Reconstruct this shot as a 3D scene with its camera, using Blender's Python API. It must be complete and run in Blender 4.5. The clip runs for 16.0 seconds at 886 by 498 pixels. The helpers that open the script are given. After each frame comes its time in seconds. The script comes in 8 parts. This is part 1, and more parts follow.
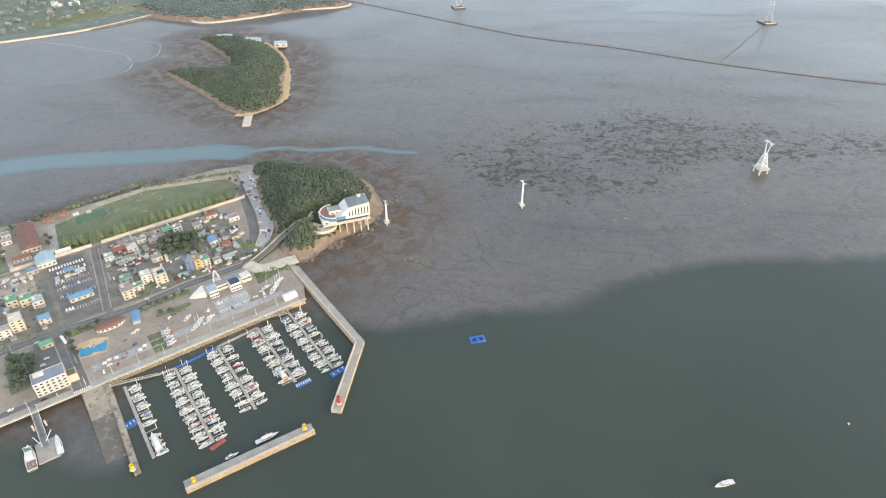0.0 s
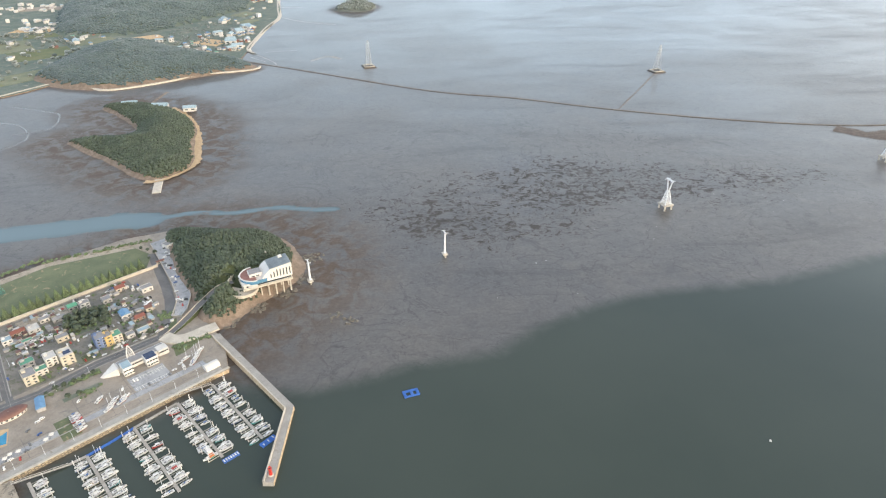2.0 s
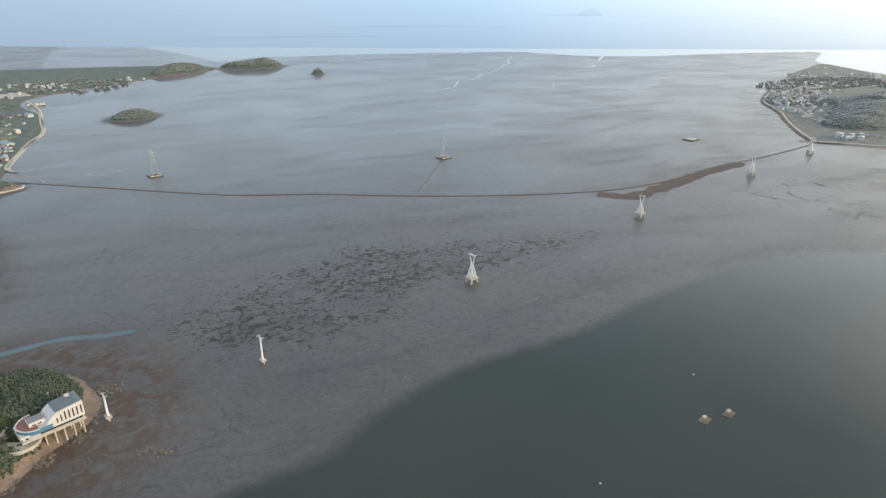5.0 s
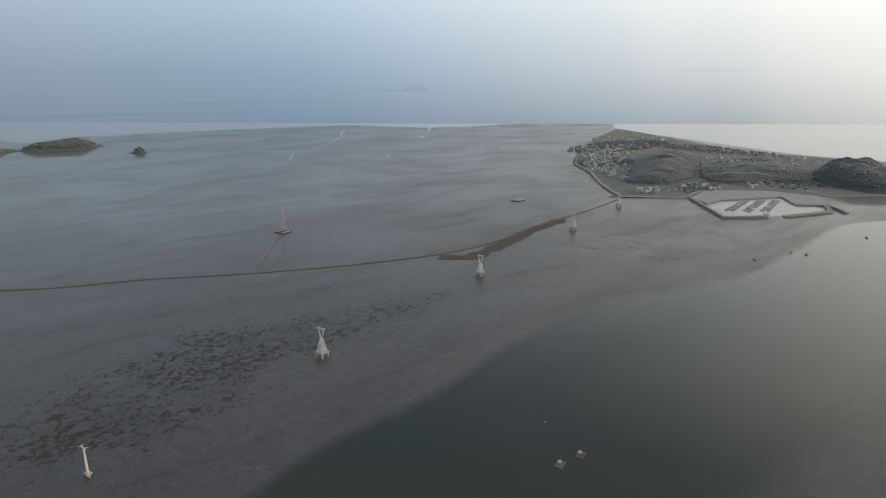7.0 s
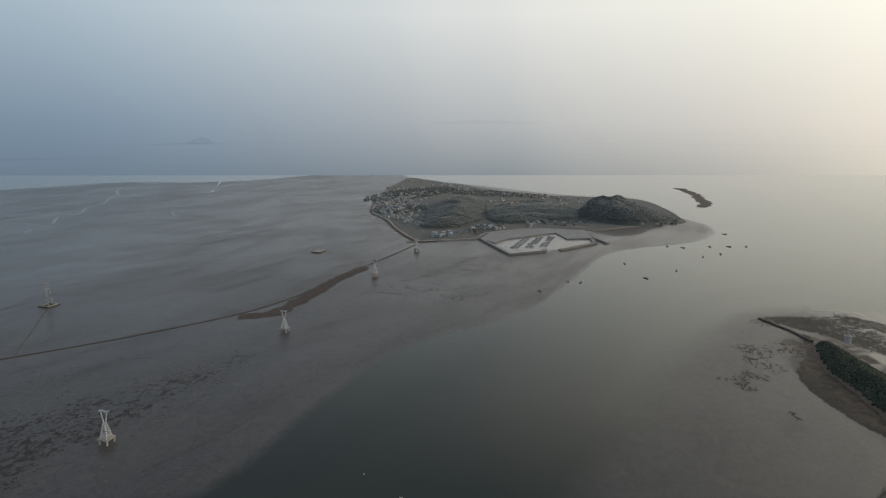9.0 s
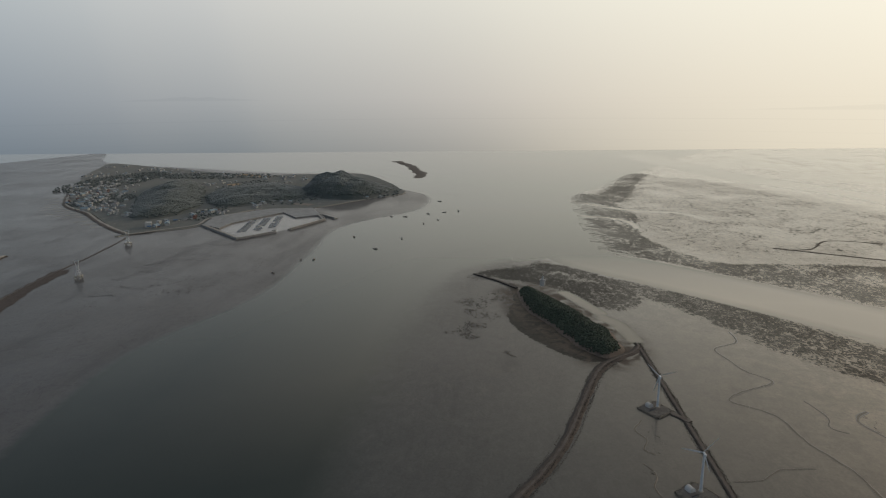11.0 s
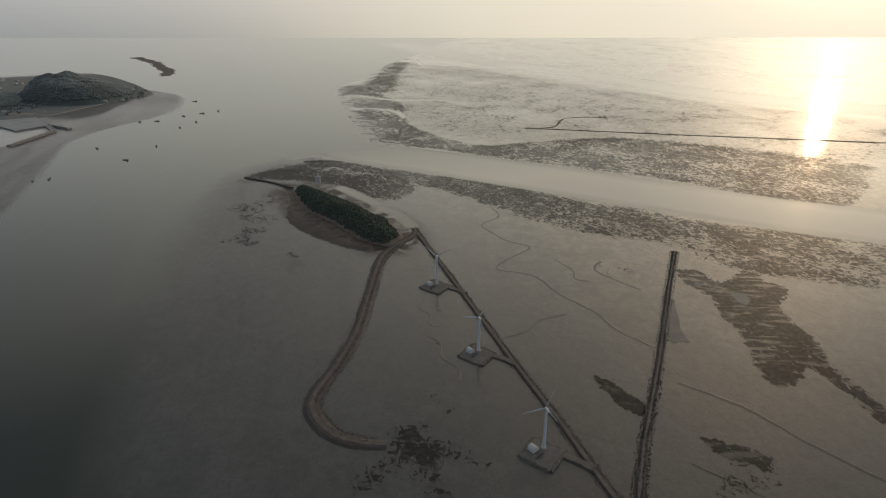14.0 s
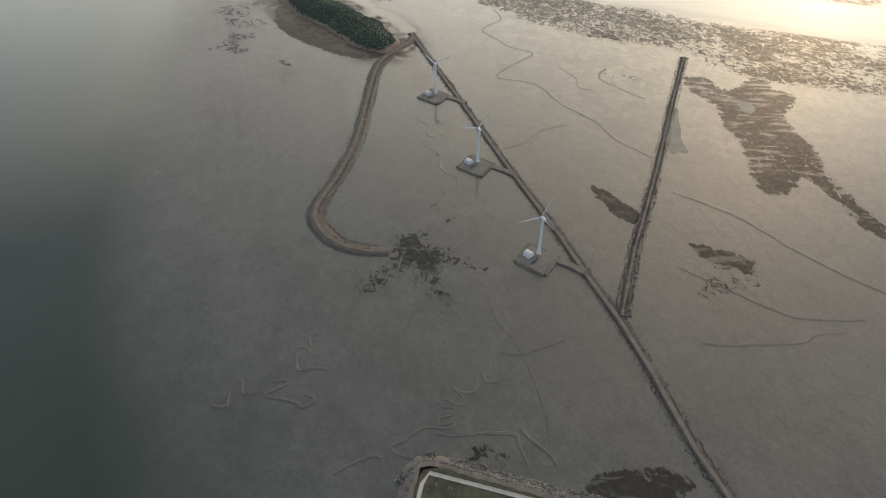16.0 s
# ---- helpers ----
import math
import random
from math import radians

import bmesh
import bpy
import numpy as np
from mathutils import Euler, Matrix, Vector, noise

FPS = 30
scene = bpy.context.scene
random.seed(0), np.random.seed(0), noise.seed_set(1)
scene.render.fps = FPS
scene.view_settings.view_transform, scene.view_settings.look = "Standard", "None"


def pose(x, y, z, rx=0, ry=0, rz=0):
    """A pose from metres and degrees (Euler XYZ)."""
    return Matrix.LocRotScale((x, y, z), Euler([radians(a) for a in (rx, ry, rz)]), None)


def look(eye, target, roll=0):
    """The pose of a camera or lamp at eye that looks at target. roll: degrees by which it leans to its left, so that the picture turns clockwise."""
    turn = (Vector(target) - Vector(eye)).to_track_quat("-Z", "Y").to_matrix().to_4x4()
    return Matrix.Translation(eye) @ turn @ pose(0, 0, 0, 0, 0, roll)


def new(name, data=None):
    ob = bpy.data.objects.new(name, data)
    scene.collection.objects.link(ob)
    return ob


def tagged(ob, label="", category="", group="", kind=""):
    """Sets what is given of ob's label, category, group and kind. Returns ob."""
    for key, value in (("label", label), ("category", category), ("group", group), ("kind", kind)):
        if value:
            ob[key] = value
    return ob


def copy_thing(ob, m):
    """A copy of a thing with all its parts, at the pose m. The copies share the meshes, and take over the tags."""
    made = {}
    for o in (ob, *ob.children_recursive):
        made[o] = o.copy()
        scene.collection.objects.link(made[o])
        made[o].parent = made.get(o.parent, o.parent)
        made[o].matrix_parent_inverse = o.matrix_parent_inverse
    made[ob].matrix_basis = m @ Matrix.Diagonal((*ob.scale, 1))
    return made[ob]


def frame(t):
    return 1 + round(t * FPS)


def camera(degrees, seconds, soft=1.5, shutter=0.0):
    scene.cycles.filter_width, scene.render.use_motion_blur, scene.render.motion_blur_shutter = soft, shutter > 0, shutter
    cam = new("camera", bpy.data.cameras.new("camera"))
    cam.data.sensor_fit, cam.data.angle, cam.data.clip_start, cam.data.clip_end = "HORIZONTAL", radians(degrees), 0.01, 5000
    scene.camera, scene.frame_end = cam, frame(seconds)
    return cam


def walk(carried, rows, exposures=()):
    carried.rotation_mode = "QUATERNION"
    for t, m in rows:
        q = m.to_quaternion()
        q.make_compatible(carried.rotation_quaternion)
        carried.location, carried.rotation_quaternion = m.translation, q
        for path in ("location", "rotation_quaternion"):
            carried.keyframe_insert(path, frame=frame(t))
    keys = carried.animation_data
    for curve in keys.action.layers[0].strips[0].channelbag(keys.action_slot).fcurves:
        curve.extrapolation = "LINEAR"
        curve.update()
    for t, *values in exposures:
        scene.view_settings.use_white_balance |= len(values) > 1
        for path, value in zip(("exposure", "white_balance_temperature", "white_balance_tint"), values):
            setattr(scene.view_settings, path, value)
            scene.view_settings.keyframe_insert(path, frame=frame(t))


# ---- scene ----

# ---- camera: a drone that hovers and turns ----
EYE_Z = 410.0
cam = camera(70.58, 16.0, 1.2)
TURN = [(0, 0.00, -35.33, -0.25), (0.5, -1.79, -34.16, -0.22), (1, -3.63, -32.98, -0.21), (1.5, -5.65, -31.78, -0.04),
        (2, -8.16, -30.58, 0.02), (2.5, -10.89, -29.35, 0.10), (3, -13.70, -28.09, 0.09), (3.5, -16.77, -26.71, 0.11),
        (4, -20.04, -25.28, 0.13), (6.5, -37.77, -17.51, 0.21), (7, -41.65, -15.94, 0.14), (7.5, -45.78, -14.37, 0.14),
        (8, -49.96, -12.83, 0.10), (8.5, -54.40, -11.52, 0.06), (9, -60.07, -11.39, -0.03), (9.5, -66.92, -11.37, -0.13),
        (10, -73.76, -11.36, -0.24), (12.5, -98.12, -16.70, 0.18), (13, -102.14, -16.93, 0.16), (13.5, -105.22, -19.34, 0.04),
        (14, -105.98, -23.10, -0.02), (14.5, -106.13, -27.39, 0.00), (15, -106.11, -31.76, -0.07),
        (15.5, -106.06, -36.10, -0.12), (16, -106.02, -40.25, -0.27)]
walk(cam, [(t, pose(0, 0, EYE_Z, 90 + pitch, 0, yaw) @ pose(0, 0, 0, 0, 0, roll)) for t, yaw, pitch, roll in TURN],
     exposures=[(0, 2.2), (2, 2.14), (4, 1.86), (6.5, 0.78), (7, 0.54), (8, 0.12), (9, 0.0), (10, -0.21), (12.5, -0.36), (13, -0.42), (13.5, -0.46), (14, -0.22), (14.5, 0.17), (15, 0.60), (16, 1.06)])

# ---- sky and sun ----
SUN_BEARING, SUN_HEIGHT = radians(137), radians(10.5)      # clockwise from +y; above the horizon
sun_dir = Vector((math.sin(SUN_BEARING) * math.cos(SUN_HEIGHT), math.cos(SUN_BEARING) * math.cos(SUN_HEIGHT), math.sin(SUN_HEIGHT)))


def wire(tree, kind, inputs=None, **settings):
    """A node with its settings; inputs are values or sockets to link."""
    n = tree.nodes.new(kind)
    for key, value in settings.items():
        setattr(n, key, value)
    for key, value in (inputs or {}).items():
        if isinstance(value, bpy.types.NodeSocket):
            tree.links.new(value, n.inputs[key])
        else:
            n.inputs[key].default_value = value
    return n


def maths(tree, op, a, b=0.0, clamp=False):
    return wire(tree, "ShaderNodeMath", {0: a, 1: b}, operation=op, use_clamp=clamp).outputs[0]


def span(tree, v, lo, hi, to_lo=0.0, to_hi=1.0):
    return wire(tree, "ShaderNodeMapRange", {0: v, 1: lo, 2: hi, 3: to_lo, 4: to_hi}, interpolation_type="SMOOTHSTEP").outputs[0]


def span_linear(tree, v, lo, hi, to_lo=0.0, to_hi=1.0):
    return wire(tree, "ShaderNodeMapRange", {0: v, 1: lo, 2: hi, 3: to_lo, 4: to_hi}, interpolation_type="LINEAR", clamp=True).outputs[0]


def blend(tree, f, a, b, kind="MIX"):
    n = tree.nodes.new("ShaderNodeMix")
    n.data_type, n.blend_type = "RGBA", kind
    for slot, value in ((0, f), (6, a), (7, b)):
        if isinstance(value, bpy.types.NodeSocket):
            tree.links.new(value, n.inputs[slot])
        else:
            n.inputs[slot].default_value = value if slot == 0 else (*value[:3], 1)
    return n.outputs[2]


world = bpy.data.worlds.new("hazy_evening_sky")
scene.world = world
world.use_nodes = True
wt = world.node_tree
wt.nodes.clear()
sky = wire(wt, "ShaderNodeTexSky", sky_type="NISHITA", sun_disc=False, sun_elevation=SUN_HEIGHT, sun_rotation=SUN_BEARING,
           air_density=1.5, dust_density=6.0, ozone_density=1.0)
way = wire(wt, "ShaderNodeTexCoord").outputs["Generated"]
height = wire(wt, "ShaderNodeSeparateXYZ", {0: way}).outputs[2]
toward = wire(wt, "ShaderNodeVectorMath", {0: way, 1: tuple(sun_dir)}, operation="DOT_PRODUCT").outputs["Value"]


def round_ramp(tree, v, stops):
    """Colours round the horizon, by the cosine of the angle from the sun."""
    n = wire(tree, "ShaderNodeValToRGB", {0: span_linear(tree, v, -1.0, 1.0)})
    ramp = n.color_ramp
    ramp.interpolation = "CARDINAL"
    ramp.elements[0].position, ramp.elements[1].position = (stops[0][0] + 1) / 2, (stops[-1][0] + 1) / 2
    for at, c in stops[1:-1]:
        ramp.elements.new((at + 1) / 2)
    for e, (at, c) in zip(ramp.elements, stops):
        e.color = (c[0] / 1.5, c[1] / 1.5, c[2] / 1.5, 1)
    return wire(tree, "ShaderNodeVectorMath", {0: n.outputs[0], "Scale": 1.5}, operation="SCALE").outputs[0]


AROUND = (-1.0, -0.63, -0.24, 0.18, 0.36, 0.68, 1.0)
sea_line = round_ramp(wt, toward, list(zip(AROUND, ((0.115, 0.155, 0.20), (0.135, 0.182, 0.232), (0.150, 0.203, 0.262), (0.225, 0.260, 0.290), (0.290, 0.312, 0.322), (0.55, 0.52, 0.455), (1.06, 0.95, 0.74)))))
low = round_ramp(wt, toward, list(zip(AROUND, ((0.155, 0.20, 0.255), (0.186, 0.238, 0.30), (0.223, 0.297, 0.378), (0.390, 0.422, 0.450), (0.490, 0.502, 0.500), (0.735, 0.69, 0.615), (1.10, 1.00, 0.80)))))
high = round_ramp(wt, toward, list(zip(AROUND, ((0.28, 0.35, 0.41), (0.34, 0.42, 0.48), (0.42, 0.512, 0.585), (0.65, 0.685, 0.69), (0.77, 0.775, 0.745), (0.96, 0.935, 0.83), (1.22, 1.16, 0.98)))))
haze = blend(wt, span_linear(wt, height, 0.0, 0.16), low, high)
haze = blend(wt, span_linear(wt, height, -0.085, 0.0), sea_line, haze)
# distant coasts, barely darker than the haze before them: bearing from, to (degrees), foot and height of the ridge, strength
bearing = maths(wt, "DEGREES", wire(wt, "ShaderNodeMath", {0: wire(wt, "ShaderNodeSeparateXYZ", {0: way}).outputs[0], 1: wire(wt, "ShaderNodeSeparateXYZ", {0: way}).outputs[1]}, operation="ARCTAN2").outputs[0])
rough_ = wire(wt, "ShaderNodeTexNoise", {"Vector": wire(wt, "ShaderNodeCombineXYZ", {0: bearing}).outputs[0], "Scale": 0.55, "Detail": 4.0}).outputs[0]
for b0, b1, foot, ridge, strength in ((34.0, 41.5, -0.0305, 0.0022, 0.10), (38.0, 40.4, -0.0305, 0.0120, 0.10), (16.0, 34.0, -0.048, 0.0030, 0.09), (3.0, 25.0, -0.062, 0.0030, 0.10),
                                      (58.0, 69.5, -0.0010, 0.0055, 0.06), (110.0, 165.0, -0.0180, 0.0160, 0.05), (118.0, 170.0, -0.0090, 0.0080, 0.04)):
    mid_, half_ = (b0 + b1) / 2, (b1 - b0) / 2
    swell_ = span_linear(wt, maths(wt, "ABSOLUTE", maths(wt, "SUBTRACT", bearing, mid_)), half_ * 0.25, half_, 1.0, 0.0)
    tall_ = maths(wt, "ADD", maths(wt, "MULTIPLY", maths(wt, "MULTIPLY", swell_, span_linear(wt, rough_, 0.3, 0.7, 0.6, 1.2)), ridge), foot)
    under = span_linear(wt, maths(wt, "SUBTRACT", tall_, height), -0.0004, 0.0006)
    over = span_linear(wt, height, foot - 0.0008, foot + 0.0006)
    haze = blend(wt, maths(wt, "MULTIPLY", maths(wt, "MULTIPLY", under, over), strength), haze, (0.02, 0.05, 0.09))
above = blend(wt, span(wt, toward, 0.2, 0.95), (0.21, 0.25, 0.325), (0.80, 0.73, 0.61))
haze = blend(wt, span(wt, height, 0.18, 0.6), haze, above)
glare = maths(wt, "POWER", maths(wt, "MAXIMUM", toward, 0.0), 85.0)
haze = blend(wt, glare, haze, blend(wt, 1.0, haze, (1.9, 1.42, 0.88), "ADD"))
veil = wire(wt, "ShaderNodeBackground", {0: haze, 1: 1.0}).outputs[0]
clear = wire(wt, "ShaderNodeBackground", {0: sky.outputs[0], 1: 0.05}).outputs[0]
both = wire(wt, "ShaderNodeMixShader", {0: span(wt, height, 0.35, 0.95, 0.0, 0.5), 1: veil, 2: clear})
wire(wt, "ShaderNodeOutputWorld", {0: both.outputs[0]})

sun_data = bpy.data.lights.new("sun", "SUN")
sun_data.energy, sun_data.angle, sun_data.color = 0.34, radians(1.0), (1.0, 0.66, 0.38)
sun = new("sun", sun_data)
sun.matrix_world = look((0, 0, 0), -sun_dir)

# ---- materials ----
def mat(name, a, b, size=6.0, rough=0.7, metal=0.0, bump=0.0, fine=10.0, spec=0.5, island=0.0, per_object=0.0, stain=None, sheen=0.0, mottle=0.14):
    """A surface whose colour drifts from a to b over patches of that size in metres, with finer grain; island / per_object: brightness
    variation from piece to piece; stain: (colour, share)."""
    m = bpy.data.materials.new(name)
    m.use_nodes = True
    t = m.node_tree
    t.nodes.clear()
    place = wire(t, "ShaderNodeTexCoord").outputs["Object"]
    big = wire(t, "ShaderNodeTexNoise", {"Vector": place, "Scale": 1 / size, "Detail": 5.0, "Roughness": 0.6}).outputs[0]
    small = wire(t, "ShaderNodeTexNoise", {"Vector": place, "Scale": fine / size, "Detail": 4.0, "Roughness": 0.7}).outputs[0]
    colour = blend(t, span(t, big, 0.32, 0.68), a, b)
    grain = span(t, small, 0.2, 0.8, 1 - mottle, 1 + mottle)
    if island:
        grain = maths(t, "MULTIPLY", grain, span(t, wire(t, "ShaderNodeNewGeometry").outputs["Random Per Island"], 0, 1, 1 - island, 1 + island))
    if per_object:
        grain = maths(t, "MULTIPLY", grain, span(t, wire(t, "ShaderNodeObjectInfo").outputs["Random"], 0, 1, 1 - per_object, 1 + per_object))
    if stain:
        spots = wire(t, "ShaderNodeTexNoise", {"Vector": place, "Scale": 2.3 / size, "Detail": 6.0, "Roughness": 0.65, "Distortion": 0.6}).outputs[0]
        colour = blend(t, span(t, spots, 0.62 - stain[1] * 0.4, 0.72 - stain[1] * 0.4), colour, stain[0])
    tone = wire(t, "ShaderNodeHueSaturation", {"Value": grain, "Color": colour}).outputs[0]
    inputs = {"Base Color": tone, "Roughness": rough, "Metallic": metal, "Specular IOR Level": spec, "Sheen Weight": sheen}
    if bump:
        inputs["Normal"] = wire(t, "ShaderNodeBump", {"Height": small, "Strength": 0.6, "Distance": bump}).outputs[0]
    bsdf = wire(t, "ShaderNodeBsdfPrincipled", inputs)
    wire(t, "ShaderNodeOutputMaterial", {0: bsdf.outputs[0]})
    return m


CONCRETE = mat("concrete", (0.26, 0.25, 0.235), (0.33, 0.32, 0.30), 9, 0.85, bump=0.02, stain=((0.24, 0.22, 0.19), 0.12))
PALE_CONCRETE = mat("pale_concrete", (0.40, 0.37, 0.32), (0.50, 0.465, 0.405), 7, 0.85, bump=0.02, stain=((0.36, 0.32, 0.27), 0.1))
PAVING = mat("paving", (0.225, 0.198, 0.168), (0.285, 0.254, 0.220), 16, 0.85, bump=0.01, stain=((0.20, 0.185, 0.165), 0.14))
QUAY_STONE = mat("quay_stone", (0.30, 0.24, 0.17), (0.42, 0.34, 0.24), 3, 0.9, bump=0.08, per_object=0.2, stain=((0.12, 0.10, 0.08), 0.15))
WET_STONE = mat("wet_stone", (0.10, 0.09, 0.075), (0.16, 0.14, 0.11), 3, 0.6, bump=0.05)
ASPHALT = mat("asphalt", (0.112, 0.112, 0.116), (0.152, 0.150, 0.150), 14, 0.9, bump=0.01, stain=((0.11, 0.11, 0.115), 0.15))
DIRT = mat("dirt", (0.27, 0.235, 0.195), (0.36, 0.32, 0.27), 12, 0.95, bump=0.05, stain=((0.18, 0.17, 0.12), 0.2))
GRASS = mat("grass", (0.075, 0.100, 0.050), (0.115, 0.132, 0.068), 18, 0.9, bump=0.1, stain=((0.24, 0.20, 0.12), 0.1), sheen=0.1)
SCRUB = mat("scrub_ground", (0.120, 0.148, 0.118), (0.185, 0.195, 0.155), 30, 0.95, bump=0.3)
# farmland green shifted towards blue for the haze over the coast
HAZE_COAST_GROUND = mat("coast_ground", (0.085, 0.120, 0.104), (0.140, 0.165, 0.138), 40, 0.95, bump=0.1, stain=((0.24, 0.23, 0.20), 0.10), mottle=0.25)
FOREST_FLOOR = mat("forest_floor", (0.035, 0.05, 0.025), (0.06, 0.075, 0.035), 12, 0.95, bump=0.3)
LEAVES = mat("leaves", (0.040, 0.058, 0.038), (0.060, 0.080, 0.052), 30, 0.75, bump=0.2, island=0.26, sheen=0.04, mottle=0.3)
# leaves of the coast hills, with the blue of the haze mixed into their colour
HAZE_BLUE_LEAVES = mat("haze_blue_leaves", (0.044, 0.076, 0.086), (0.064, 0.098, 0.102), 50, 0.9, bump=0.0, island=0.09, sheen=0.3)
# far woods: distance haze put into a pale bluish colour and strong sheen
FAR_LEAVES = mat("haze_tinted_leaves", (0.072, 0.096, 0.090), (0.098, 0.120, 0.108), 60, 0.9, bump=0.0, island=0.08, sheen=0.7)
# island ground: bluish tone and slight sheen imitate the haze before it
HAZE_ISLAND_EARTH = mat("haze_tinted_earth", (0.062, 0.080, 0.074), (0.100, 0.110, 0.100), 45, 0.95, bump=0.05, sheen=0.15, stain=((0.22, 0.21, 0.19), 0.10), mottle=0.25)
LEAVES_LIGHT = mat("bright_leaves", (0.064, 0.098, 0.044), (0.094, 0.128, 0.058), 14, 0.75, bump=0.2, island=0.3, per_object=0.15, sheen=0.15)
BARK = mat("bark", (0.10, 0.075, 0.055), (0.14, 0.11, 0.08), 1, 0.9, bump=0.05)
ROCK = mat("shore_rock", (0.15, 0.115, 0.09), (0.24, 0.185, 0.145), 9, 0.9, bump=0.8, stain=((0.15, 0.12, 0.09), 0.2), fine=6)
SHINGLE = mat("shingle", (0.125, 0.105, 0.090), (0.175, 0.15, 0.128), 10, 0.85, bump=0.1, fine=30)
DARK_ROAD = mat("tidal_road", (0.055, 0.048, 0.044), (0.085, 0.074, 0.066), 20, 0.8, bump=0.1, fine=18)
WHITE = mat("white_paint", (0.52, 0.51, 0.49), (0.59, 0.58, 0.56), 5, 0.5, per_object=0.06, stain=((0.62, 0.61, 0.58), 0.06))
HULL_WHITE = mat("white_hull", (0.52, 0.53, 0.54), (0.60, 0.60, 0.60), 3, 0.3, per_object=0.08)
STEEL_WHITE = mat("white_steel", (0.62, 0.65, 0.68), (0.70, 0.72, 0.74), 4, 0.4, stain=((0.6, 0.6, 0.58), 0.05))
STEEL = mat("galvanised_steel", (0.42, 0.44, 0.45), (0.52, 0.53, 0.54), 3, 0.4, metal=0.6)
GLASS = mat("window_glass", (0.03, 0.04, 0.05), (0.05, 0.065, 0.075), 4, 0.08, spec=0.7)


def water_parts(t, place):
    """Colour and relief of the turbid water."""
    broad = wire(t, "ShaderNodeTexNoise", {"Vector": place, "Scale": 1 / 420, "Detail": 5.0}).outputs[0]
    waves = wire(t, "ShaderNodeTexNoise", {"Vector": place, "Scale": 1 / 2.6, "Detail": 5.0, "Roughness": 0.6}).outputs[0]
    long_ = wire(t, "ShaderNodeMapping", {"Vector": place, "Scale": (0.35, 1, 1), "Rotation": (0, 0, 0.5)}).outputs[0]
    swell = wire(t, "ShaderNodeTexNoise", {"Vector": long_, "Scale": 1 / 24, "Detail": 4.0}).outputs[0]
    colour = blend(t, span(t, broad, 0.35, 0.65), (0.038, 0.050, 0.042), (0.050, 0.062, 0.052))
    away = span(t, wire(t, "ShaderNodeSeparateXYZ", {0: place}).outputs[0], 600, 1400)
    colour = blend(t, away, colour, (0.030, 0.058, 0.053))
    silt_shine = wire(t, "ShaderNodeAttribute", attribute_name="silt_shine").outputs["Fac"]
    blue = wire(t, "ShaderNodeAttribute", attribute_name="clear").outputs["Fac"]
    # pale silt, brightened further to paint in the mirrored sky
    colour = blend(t, silt_shine, colour, (0.52, 0.43, 0.325))
    # river by the port: reflected sky put in as a blue base colour
    colour = blend(t, blue, colour, (0.100, 0.148, 0.170))
    rise = maths(t, "ADD", maths(t, "MULTIPLY", waves, 0.35), maths(t, "MULTIPLY", swell, 0.8))
    normal = wire(t, "ShaderNodeBump", {"Height": rise, "Strength": 0.13, "Distance": 0.2}).outputs[0]
    return wire(t, "ShaderNodeBsdfPrincipled", {"Base Color": colour, "Roughness": 0.08, "IOR": span(t, silt_shine, 0, 1, 1.33, 1.6), "Normal": normal}).outputs[0]


